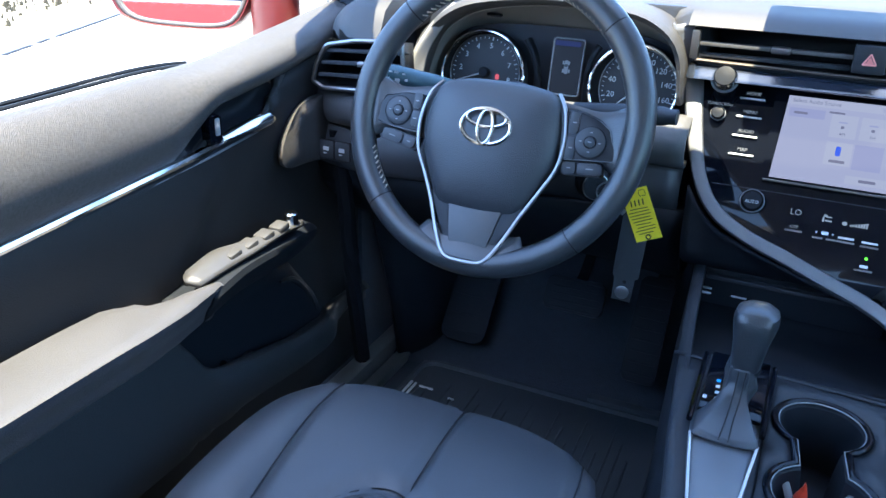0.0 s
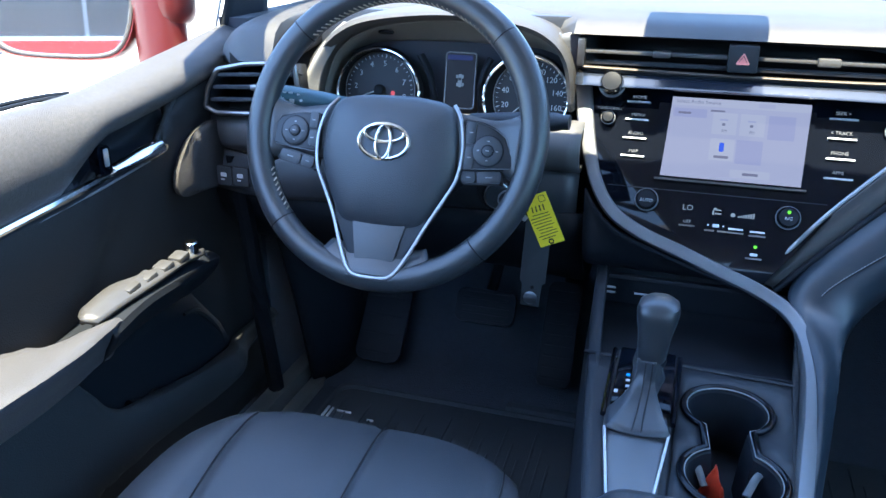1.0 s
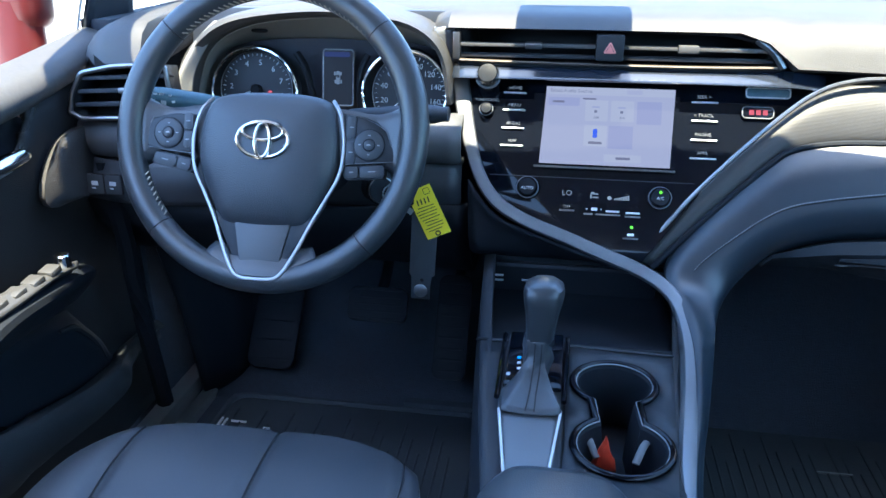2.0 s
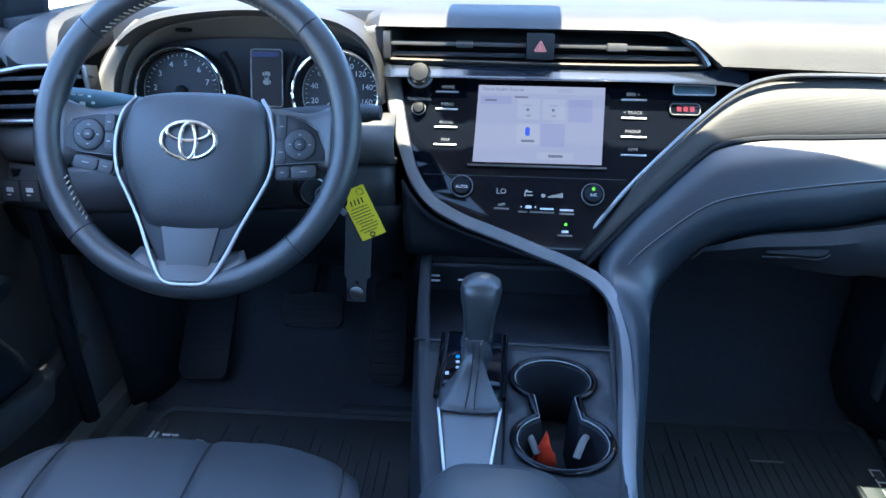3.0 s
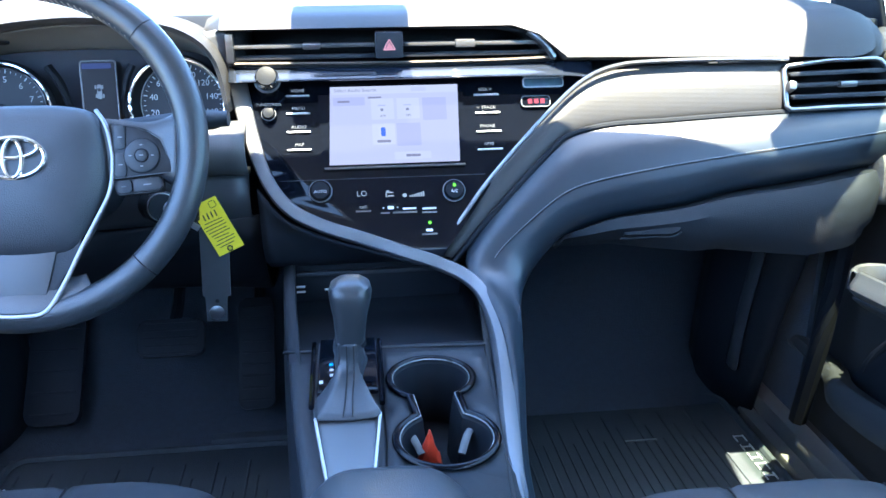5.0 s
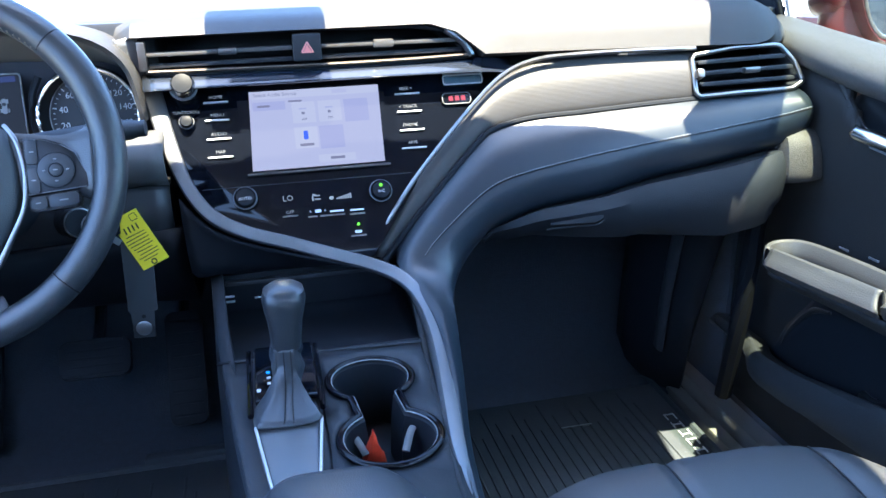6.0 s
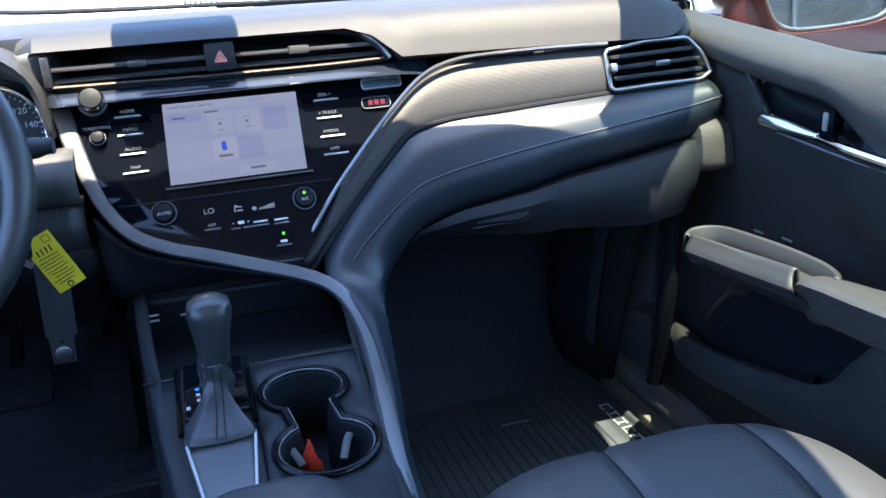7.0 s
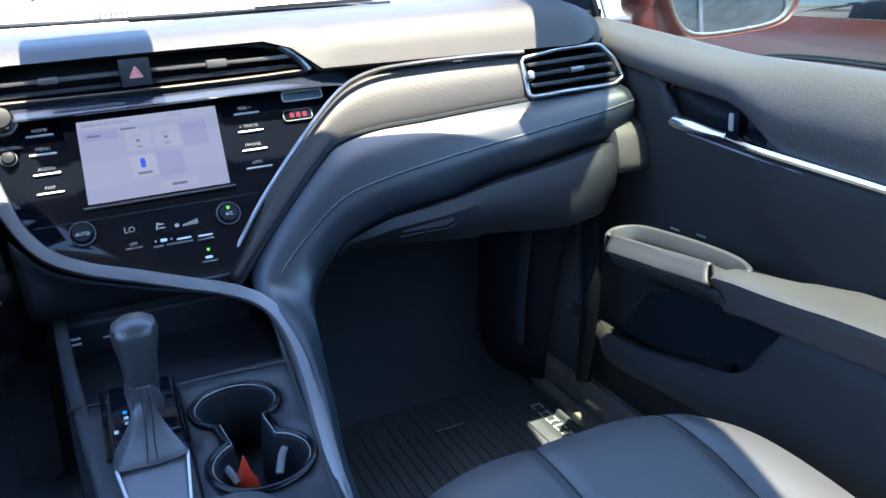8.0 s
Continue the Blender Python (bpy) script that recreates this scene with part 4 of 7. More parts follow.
for x, z, w in ((-0.0145, 0.4605, 0.020), (0.0135, 0.4575, 0.012), (0.0290, 0.4575, 0.012), (0.0450, 0.4575, 0.020), (0.0710, 0.4565, 0.020), (0.0695, 0.4315, 0.020)):
    sub("key", M_SATIN, unit, lambda bm: prism(bm, rounded(w, 0.0020, 0.0008), pan_frame(x, z), 0.002, 0.0006))
lettering("legend", "OFF", 0.0056, pan_frame(-0.0145, 0.4650, 0.0006), M_WHITE, unit)
for x, z, w, h in ((0.021, 0.4635, 0.008, 0.004), (0.0115, 0.4635, 0.002, 0.002), (0.030, 0.4635, 0.002, 0.002), (0.045, 0.4618, 0.018, 0.0024), (0.071, 0.4610, 0.018, 0.0024), (0.0695, 0.4360, 0.009, 0.0035)):
    sub("legend", M_LABEL, unit, lambda bm: prism(bm, rounded(w, h, 0.0008, 2), pan_frame(x, z), 0.0006))
sub("lamp", M_GREENLED, unit, lambda bm: prism(bm, ellipse(0.0020, 0.0020, 12), pan_frame(0.0705, 0.4445), 0.0012))

# two small modules stuck at the panel's corner
m1 = sub("indicator_window", M_SKYWINDOW, unit, lambda bm: prism(bm, rounded(0.056, 0.014, 0.004), pan_frame(0.236, 0.6065), 0.003, 0.001), "dark indicator window, its sky reflection painted blue")
sub("rim", M_KEYBAR, m1, lambda bm: tube(bm, [pan_frame(0.236, 0.6065, 0.0030) @ V(x, y, 0) for x, y in rounded(0.055, 0.013, 0.004)], 0.0010, 6, closed=True))
m2 = sub("indicator_window", M_GLOSS, unit, lambda bm: prism(bm, rounded(0.040, 0.016, 0.005), pan_frame(0.2235, 0.583), 0.004, 0.001), "small window with red lit segments")
sub("rim", M_PLATE, m2, lambda bm: tube(bm, [pan_frame(0.2235, 0.583, 0.0036) @ V(x, y, 0) for x, y in rounded(0.039, 0.015, 0.005)], 0.0010, 6, closed=True))
for i in range(3):
    sub("segment", M_REDLED, m2, lambda bm: prism(bm, rounded(0.0062, 0.0068, 0.001), pan_frame(0.2155 + 0.0085 * i, 0.583, 0.0041), 0.0003))

# ------------------------------------------------------------------ instruments
cluster = thing("instrument_cluster", (-0.37, 0.05, 0.58), "instrument cluster with chrome-ringed round gauges", "instrument cluster")
sub("backing", M_BACKING, cluster, lambda bm: box(bm, (-0.385, 0.060, 0.60), (0.44, 0.015, 0.20), 0.006))
CF = lambda x, z, y=0.030: frame_on((x, y, z), (1, 0, 0), (0, 0.20, 1))


def gauge(x, z, r, rim, words, start, step, needle, lamp):
    """A recessed dial of radius r inside a dark bowl with a chrome rim: rim is x, z and radius, nearer to the driver."""
    f = CF(x, z)
    g = sub("gauge", M_DIAL, cluster, lambda bm: lathe(bm, [(r, 0.0), (r, 0.002), (0.002, 0.002)], f, 48))
    q = CF(rim[0], rim[1], 0.012)
    ring = lambda m, rad, h: [m @ V(rad * math.cos(a), rad * math.sin(a), h) for a in (2 * math.pi * i / 64 for i in range(64))]
    sub("bowl", M_DARK, g, lambda bm: sweep_grid(bm, [ring(f, r * 0.99, 0.002), [a.lerp(b, 0.55) for a, b in zip(ring(f, r * 1.02, 0.006), ring(q, rim[2], 0.0))], ring(q, rim[2], 0.0), ring(q, rim[2] + 0.005, -0.008)], closed=True))
    sub("chrome_ring", M_CHROME, g, lambda bm: tube(bm, ring(q, rim[2], 0.0005), 0.0023, 8, closed=True))
    sub("inner_ring", M_SATIN, g, lambda bm: tube(bm, ring(f, r * 0.97, 0.003), 0.0008, 6, closed=True))
    for k, w in enumerate(words):
        a = radians(start + step * k)
        lettering("numeral", w, r * 0.20, f @ pose(r * 0.69 * math.cos(a), r * 0.69 * math.sin(a), 0.0024), M_LABEL, g)
    def ticks(bm):
        for k in range(4 * len(words) - 3):
            a = radians(start + step * k / 4)
            box(bm, (0, 0, 0), (r * (0.09 if k % 4 == 0 else 0.05), 0.0013 if k % 4 == 0 else 0.0007, 0.0006), 0, f @ pose(r * 0.88 * math.cos(a), r * 0.88 * math.sin(a), 0.0028, 0, 0, math.degrees(a)))
    sub("tick_marks", M_LABEL, g, ticks)
    a = radians(needle)
    sub("needle", M_LABEL, g, lambda bm: tube(bm, [f @ V(-0.006 * math.cos(a), -0.006 * math.sin(a), 0.006), f @ V(r * 0.84 * math.cos(a), r * 0.84 * math.sin(a), 0.006)], lambda s: 0.0014 - 0.0008 * s, 6))
    sub("hub", M_DARK, g, lambda bm: lathe(bm, [(0.008, 0.002), (0.008, 0.008), (0.006, 0.010)], f, 20))
    if lamp:
        sub("warning_lamp", M_REDLED, g, lambda bm: prism(bm, rounded(0.006, 0.008, 0.002), f @ pose(r * 0.36, -r * 0.08, 0.0024), 0.0004))
    else:
        sub("odometer_window", M_LCD, g, lambda bm: prism(bm, rounded(0.020, 0.012, 0.002), f @ pose(-0.002, -r * 0.62, 0.0024), 0.0006))
    return g


gauge(-0.476, 0.585, 0.057, (-0.474, 0.583, 0.0645), ["1", "2", "3", "4", "5", "6", "7", "8"], 205, -31, 200, True)
gauge(-0.2465, 0.587, 0.056, (-0.251, 0.589, 0.0605), ["0", "20", "40", "60", "80", "100", "120", "140", "160"], 227, -30.5, 222, False)
for x0, x1 in ((-0.412, -0.392), (-0.318, -0.306)):
    sub("cowl_edge", M_DARK, cluster, lambda bm: tube(bm, spline([(x0, 0.030, 0.640), ((x0 + x1) / 2 + 0.004 * (1 if x0 < -0.35 else -1), 0.026, 0.618), (x1, 0.026, 0.590), (x1, 0.030, 0.555)] if x0 < -0.35 else [(x1, 0.030, 0.640), (x0 + 0.002, 0.026, 0.618), (x0, 0.026, 0.590), (x0, 0.030, 0.555)], 18), 0.007, 8, flat=0.7))
lcd = sub("centre_display", M_LCD, cluster, lambda bm: prism(bm, rounded(0.044, 0.078, 0.003), CF(-0.352, 0.606, 0.034), 0.003, 0.001), "tall dim display with a car outline")
sub("header_bar", M_LCDBLUE, lcd, lambda bm: prism(bm, rounded(0.038, 0.007, 0.002), CF(-0.352, 0.639, 0.0305), 0.0006))
sub("car_outline", M_GRIP, lcd, lambda bm: prism(bm, rounded(0.0062, 0.019, 0.0026), CF(-0.352, 0.606, 0.0300), 0.0006))
for dz, h in ((0.0025, 0.004), (-0.0055, 0.003)):
    sub("car_window", M_DIAL, lcd, lambda bm: prism(bm, rounded(0.0046, h, 0.001), CF(-0.352, 0.606 + dz, 0.0293), 0.0003))
for dx in (-0.0045, 0.0045):
    for dz in (-0.0055, 0.0060):
        sub("wheel_mark", M_GRIP, lcd, lambda bm: prism(bm, rounded(0.002, 0.005, 0.0006), CF(-0.352 + dx, 0.606 + dz, 0.0300), 0.0006))
sub("frame", M_GRIP, lcd, lambda bm: tube(bm, [CF(-0.352, 0.606, 0.031) @ V(x, y, 0) for x, y in rounded(0.045, 0.079, 0.004)], 0.0012, 6, closed=True))

# ------------------------------------------------------------------ steering wheel and column
WC, WT = V(-0.366, -0.215, 0.585), 22.7
WF = pose(*WC, 90 - WT)          # x right, y up the wheel, z towards the driver
wheel = thing("steering_wheel", WC, "dark leather steering wheel with silver-edged spokes", "steering wheel")
R0 = 0.1745


def circle(r, z=0.0, n=96, a0=0.0, a1=360.0):
    return [WF @ V(r * math.cos(radians(a)), r * math.sin(radians(a)), z) for a in (a0 + (a1 - a0) * i / n for i in range(n + (a1 - a0 < 360)))]


def rim(bm):
    rows = []
    for i in range(128):
        a = 2 * math.pi * i / 128
        c, s = math.cos(a), math.sin(a)
        grip = 1 + 0.06 * max(0, math.sin(2 * a - math.pi / 2 + math.pi / 2)) * (s > 0)
        row = []
        for j in range(16):
            q = 2 * math.pi * j / 16
            rr, zz = 0.0165 * grip * math.cos(q), 0.0165 * 0.92 * math.sin(q)
            row.append(WF @ V((R0 + rr) * c, (R0 + rr) * s, zz))
        rows.append(row)
    sweep_grid(bm, rows, closed=True, wrap=True)


rim_ob = sub("rim", M_WHEEL, wheel, rim, "leather-wrapped rim with stitched inner edge")


def rim_stitch(bm, a0, a1):
    """Slanted thread along the inner edge of the rim's leather."""
    for i in range(int((a1 - a0) / 2.4)):
        a = radians(a0 + 2.4 * i)
        p, q = [(R0 - 0.01675 * math.sqrt(1 - (z / 0.0156) ** 2)) for z in (0.0015, 0.0072)]
        tube(bm, [WF @ V(p * math.cos(a), p * math.sin(a), 0.0015), WF @ V(q * math.cos(a + 0.026), q * math.sin(a + 0.026), 0.0072)], 0.0010, 5)


sub("stitching", M_RIMTHREAD, rim_ob, lambda bm: rim_stitch(bm, 45, 137))
sub("stitching", M_RIMTHREAD, rim_ob, lambda bm: rim_stitch(bm, 200, 222))
for a in (44, 137.5, 223, 314):
    sub("seam", M_SEAM, rim_ob, lambda bm: tube(bm, [WF @ pose(0, 0, 0, 0, 0, a) @ V(R0 + 0.01655 * math.cos(q), 0, 0.0153 * math.sin(q)) for q in (2 * math.pi * i / 24 for i in range(24))], 0.0008, 5, closed=True))


def mirror_x(pts):
    return pts + [(-x, y) for x, y in reversed(pts) if abs(x) > 1e-6]


# the airbag cover: a domed shield
COVER = [(0.0, 0.047), (0.039, 0.0455), (0.070, 0.038), (0.0815, 0.018), (0.0865, -0.012), (0.0840, -0.045), (0.0700, -0.078), (0.0570, -0.102), (0.0460, -0.1115), (0.020, -0.1150), (0.0, -0.1155)]


def cover(bm):
    ring = spline([(x, y, 0) for x, y in mirror_x(COVER)] + [(0.0, 0.047, 0)], 72)[:-1]
    rows = []
    for f, z in ((1.0, -0.020), (1.0, -0.006), (0.975, 0.001), (0.92, 0.007), (0.78, 0.0125), (0.5, 0.0175), (0.25, 0.0195), (0.02, 0.0200)):
        rows.append([WF @ V(p.x * f, -0.030 + (p.y + 0.030) * f, z) for p in ring])
    vs = sweep_grid(bm, rows, closed=True)
    bm.faces.new(vs[-1])


boss = sub("airbag_cover", M_AIRBAG, wheel, cover, "domed airbag cover with a chrome oval emblem")
EF = WF @ pose(0, -0.0125, 0.0205, 1)
badge = sub("emblem", M_CHROME, boss, lambda bm: tube(bm, [EF @ V(x, y, -0.001) for x, y in ellipse(0.0310, 0.0208, 48)], 0.0027, 8, closed=True, up=tuple(WF.to_3x3() @ V(0, 0, 1))), "chrome rings of an oval emblem")
sub("inner_ring", M_CHROME, badge, lambda bm: tube(bm, [EF @ V(x, y - 0.0010, 0) for x, y in ellipse(0.0092, 0.0195, 40)], 0.0024, 8, closed=True, up=tuple(WF.to_3x3() @ V(0, 0, 1))))
sub("inner_ring", M_CHROME, badge, lambda bm: tube(bm, [EF @ V(x, y + 0.0095, 0) for x, y in ellipse(0.0245, 0.0100, 40)], 0.0023, 8, closed=True, up=tuple(WF.to_3x3() @ V(0, 0, 1))))
for dx in (-0.006, 0.006):
    sub("embossed_mark", M_AIRBAG, boss, lambda bm: prism(bm, rounded(0.009, 0.012, 0.002), WF @ pose(dx, -0.070, 0.0140, 6), 0.0008, 0.0003))


# spokes: two side arms and a lower fork round an inset plate
def arm(bm, s):
    rows = [((0.060, 0.034), (0.095, 0.030), (0.128, 0.026), (0.166, 0.040), -0.014), ((0.060, 0.028), (0.095, 0.024), (0.130, 0.021), (0.163, 0.026), -0.004),
            ((0.060, -0.028), (0.095, -0.028), (0.130, -0.026), (0.160, -0.033), -0.004), ((0.060, -0.036), (0.095, -0.035), (0.130, -0.033), (0.158, -0.048), -0.014)]
    loft(bm, [[WF @ V(s * x, y, z + 0.008 * (x > 0.15)) for x, y in r] for *r, z in rows], 14, 4)


for s in (-1, 1):
    a = sub("spoke", M_WHEEL, wheel, lambda bm: arm(bm, s), thick=0.010)
    right = s > 0
    pod = [(0.092, 0.0235), (0.1125, 0.0205), (0.128, 0.0145), (0.141, 0.0055), (0.150, -0.016), (0.153, -0.0250), (0.150, -0.0295), (0.094, -0.0345)] if right else [(0.092, 0.0170), (0.120, 0.0165), (0.146, 0.0115), (0.1540, -0.006), (0.1585, -0.0215), (0.130, -0.0265), (0.0935, -0.0295)]
    pod = pod if right else [(-x, y) for x, y in reversed(pod)]
    sp = sub("button_pod", M_POD, wheel, lambda bm: prism(bm, list(reversed(pod)), WF @ pose(0, 0, -0.008), 0.010, 0.002), "control buttons on the spoke")
    cx, cy = (0.1220, -0.0115) if right else (-0.1245, -0.0062)
    sub("pod_gap", M_SEAM, sp, lambda bm: tube(bm, [WF @ V(x, y, -0.0034) for x, y in pod], 0.0016, 6, closed=True))
    sub("pod_edge", M_PLATE, sp, lambda bm: tube(bm, [WF @ V(x, y, 0.0010) for x, y in (pod[2:] if right else pod[:5])], 0.0007, 6))
    sub("dial_pad", M_KEY, sp, lambda bm: lathe(bm, [(0.0176, 0.0018), (0.0176, 0.0038), (0.0160, 0.0048), (0.0072, 0.0040)], WF @ pose(cx, cy, 0), 36))
    sub("dial_rim", M_DARK, sp, lambda bm: tube(bm, [WF @ V(cx + 0.0179 * math.cos(q), cy + 0.0179 * math.sin(q), 0.0032) for q in (2 * math.pi * i / 40 for i in range(40))], 0.0009, 6, closed=True))
    sub("centre_ring", M_DARK, sp, lambda bm: tube(bm, [WF @ V(cx + 0.0068 * math.cos(q), cy + 0.0068 * math.sin(q), 0.0044) for q in (2 * math.pi * i / 32 for i in range(32))], 0.0008, 6, closed=True))
    sub("centre_key", M_KEY, sp, lambda bm: lathe(bm, [(0.0060, 0.003), (0.0060, 0.0056), (0.0050, 0.0062)], WF @ pose(cx, cy, 0), 24))
    sub("mark", M_GRIP, sp, lambda bm: prism(bm, rounded(0.0045, 0.0012, 0.0004, 2), WF @ pose(cx, cy, 0.0060), 0.0003))
    for q in (0, 90, 180, 270):
        sub("mark", M_GRIP, sp, lambda bm: prism(bm, rounded(0.0030, 0.0012, 0.0004, 2), WF @ pose(cx + 0.0112 * math.cos(radians(q)), cy + 0.0112 * math.sin(radians(q)), 0.0046), 0.0003))
    for y in ((0.0085, -0.0205) if right else (0.0085, -0.0135)):
        h = 0.025 if right else 0.019
        sub("key", M_KEY, sp, lambda bm: prism(bm, rounded(0.0110, h, 0.002), WF @ pose(s * 0.1000 + 0.0005 * (y < 0), y, 0.0008), 0.003, 0.001))
        sub("mark", M_GRIP, sp, lambda bm: prism(bm, rounded(0.0045, 0.0013, 0.0004, 2), WF @ pose(s * 0.1005, y, 0.0039), 0.0003))
    lx, ly, lr = (0.1165, -0.0420, 4) if right else (-0.1200, -0.0395, -11)
    low = sub("lower_keys", M_POD, wheel, lambda bm: prism(bm, rounded(0.050 if right else 0.056, 0.0165, 0.004), WF @ pose(lx, ly, -0.013, 0, 0, lr), 0.009, 0.002))
    for dx, w in ((-0.0150, 0.0165), (0.0095, 0.0285)):
        sub("key", M_KEY, low, lambda bm: prism(bm, rounded(w, 0.0130, 0.003), WF @ pose(lx, ly, -0.0050, 0, 0, lr) @ pose(s * dx, 0, 0), 0.004, 0.001))
        sub("mark", M_GRIP, low, lambda bm: prism(bm, rounded(w * 0.3, 0.0013, 0.0005, 2), WF @ pose(lx, ly, -0.0050, 0, 0, lr) @ pose(s * dx, 0, 0.0041), 0.0003))
    # silver blade from beside the cover down to the rim
    blade = spline([(s * 0.074, 0.040, -0.006), (s * 0.0850, 0.024, 0.0005), (s * 0.0905, 0.004, 0.0025), (s * 0.0925, -0.018, 0.0030), (s * 0.0885, -0.048, 0.0025), (s * 0.0735, -0.078, 0.002), (s * 0.0590, -0.106, 0.004), (s * 0.0445, -0.139, 0.009), (s * 0.0310, -0.164, 0.0135), (s * 0.0200, -0.1725, 0.015), (0.0, -0.1740, 0.0155)], 50)
    sub("silver_blade", M_SATIN, wheel, lambda bm: tube(bm, [WF @ p for p in blade], lambda q: 0.0022 + 0.0006 * q, 8, up=tuple(WF.to_3x3() @ V(0, 0, 1)), flat=0.7), "satin silver spoke edging")


def fork(bm):
    prism(bm, list(reversed([(-0.070, -0.070), (-0.040, -0.090), (0.040, -0.090), (0.070, -0.070), (0.055, -0.112), (0.036, -0.150), (0.024, -0.163), (-0.024, -0.163), (-0.036, -0.150), (-0.055, -0.112)])), WF @ pose(0, 0, -0.019, -5), 0.012, 0.003)


plate = sub("lower_plate", M_PLASTIC, wheel, fork)
sub("inlay", M_SWITCH, plate, lambda bm: prism(bm, list(reversed([(-0.036, -0.100), (0.036, -0.100), (0.0235, -0.160), (0.018, -0.1655), (-0.018, -0.1655), (-0.0235, -0.160)])), WF @ pose(0, 0, -0.0095, -5), 0.005, 0.002), "smooth grey spoke inlay")


def root(bm):
    rows = [(-0.140, 0.000, 0.060), (-0.150, 0.008, 0.066), (-0.162, 0.0135, 0.074), (-0.172, 0.0160, 0.078)]
    loft(bm, [[WF @ V(x * w, y + 0.008 * x * x, z - 0.004 * abs(x)) for x in (-1, -0.5, 0, 0.5, 1)] for y, z, w in rows], 16, 4)


sub("spoke_root", M_WHEEL, wheel, root, thick=0.008)

column = thing("steering_column", (-0.37, -0.10, 0.52), "dark plastic steering column shroud", "steering column")
sub("shroud", M_PLASTIC, column, lambda bm: lathe(bm, [(0.052, -0.035), (0.058, -0.06), (0.062, -0.12), (0.064, -0.20), (0.05, -0.22)], WF, 28))
sub("ignition_barrel", M_DARK, column, lambda bm: lathe(bm, [(0.020, -0.02), (0.020, 0.012), (0.016, 0.016), (0.016, 0.02)], frame_on((-0.262, -0.110, 0.487), (1, 0.5, 0), (0, 0.2, 1)), 24))
sub("ignition_ring", M_SATIN, column, lambda bm: tube(bm, [frame_on((-0.262, -0.110, 0.487), (1, 0.5, 0), (0, 0.2, 1)) @ V(0.0165 * math.cos(q), 0.0165 * math.sin(q), 0.017) for q in (2 * math.pi * i / 28 for i in range(28))], 0.0012, 6, closed=True))


def stalk(name, path, r, mat, label):
    ob = thing(name, path[0], label, "stalk")
    sub("lever", mat, ob, lambda bm: tube(bm, spline(path, 16), r, 14, flat=0.75))
    return ob


st = stalk("turn_signal_stalk", [(-0.435, -0.125, 0.592), (-0.470, -0.140, 0.600), (-0.50, -0.152, 0.605), (-0.545, -0.163, 0.609), (-0.560, -0.166, 0.610)], lambda q: (0.010 + 0.0085 * min(1, q * 1.35)) if q < 0.93 else 0.0125, M_STALK, "turn signal lever, teal for sky light on dark plastic, white symbols")
SF = frame_on((-0.520, -0.1770, 0.6075), (1, 0.22, -0.09), (0, 0.1, 1))
for dx, dy, w, h in ((-0.006, 0.0095, 0.005, 0.0022), (0.002, 0.0095, 0.006, 0.0022), (0.012, 0.0085, 0.004, 0.0022), (0.004, -0.001, 0.0065, 0.0055), (0.016, 0.001, 0.004, 0.003), (0.003, -0.0085, 0.008, 0.0018)):
    sub("symbol", M_LABEL, st, lambda bm: prism(bm, rounded(w, h, 0.0008, 2), SF @ pose(dx, dy, 0), 0.0004))
sub("sun_symbol", M_LABEL, st, lambda bm: tube(bm, [SF @ V(-0.010 + 0.0026 * math.cos(q), -0.001 + 0.0026 * math.sin(q), 0.0004) for q in (2 * math.pi * i / 20 for i in range(20))], 0.0006, 5, closed=True))
for k in range(8):
    q = math.pi * k / 4
    sub("sun_ray", M_LABEL, st, lambda bm: tube(bm, [SF @ V(-0.010 + r * math.cos(q), -0.001 + r * math.sin(q), 0.0004) for r in (0.0038, 0.0052)], 0.0005, 5))
wp = stalk("wiper_stalk", [(-0.29, -0.13, 0.590), (-0.23, -0.14, 0.595), (-0.185, -0.145, 0.597), (-0.166, -0.146, 0.598), (-0.163, -0.146, 0.598)], lambda q: 0.009 + 0.006 * min(1, q * 1.3) if q < 0.93 else 0.012, M_PLASTIC, "dark wiper lever beside the wheel")

# key tag hanging from the ignition
tag = thing("key_tag", (-0.20, -0.11, 0.49), "bright yellow paper key tag with writing", "key tag")
TF = frame_on((-0.1946, -0.112, 0.4587), (0.91, 0.0, 0.416), (-0.292, 0.02, 0.956))
sub("card", M_YELLOW, tag, lambda bm: prism(bm, list(reversed([(-0.0172, -0.0353), (0.0172, -0.0353), (0.0172, 0.0353), (-0.0172, 0.0353)])), TF, 0.0008))
sub("printed_box", M_INK, tag, lambda bm: tube(bm, [TF @ V(0.009 + x, 0.0280 + y, 0.0009) for x, y in rounded(0.008, 0.008, 0.0012, 2)], 0.0004, 5, closed=True))
sub("hole_ring", M_INK, tag, lambda bm: tube(bm, [TF @ V(0.000 + 0.003 * math.cos(q), -0.031 + 0.003 * math.sin(q), 0.0010) for q in (2 * math.pi * i / 20 for i in range(20))], 0.0009, 6, closed=True))
rng = random.Random(9)
for k in range(4):
    sub("bar", M_INK, tag, lambda bm: prism(bm, rounded(0.0017, 0.0080, 0.0004, 2), TF @ pose(-0.0085 + 0.0052 * k, 0.0165, 0.0008, 0, 0, -6), 0.0002))
for i in range(9):
    y, w = 0.0085 - 0.0042 * i, rng.uniform(0.018, 0.029)
    sub("bar", M_INK, tag, lambda bm: prism(bm, rounded(w, 0.0010, 0.0003, 2), TF @ pose(rng.uniform(-0.002, 0.002), y, 0.0008, 0, 0, rng.uniform(-3, 3)), 0.0002))

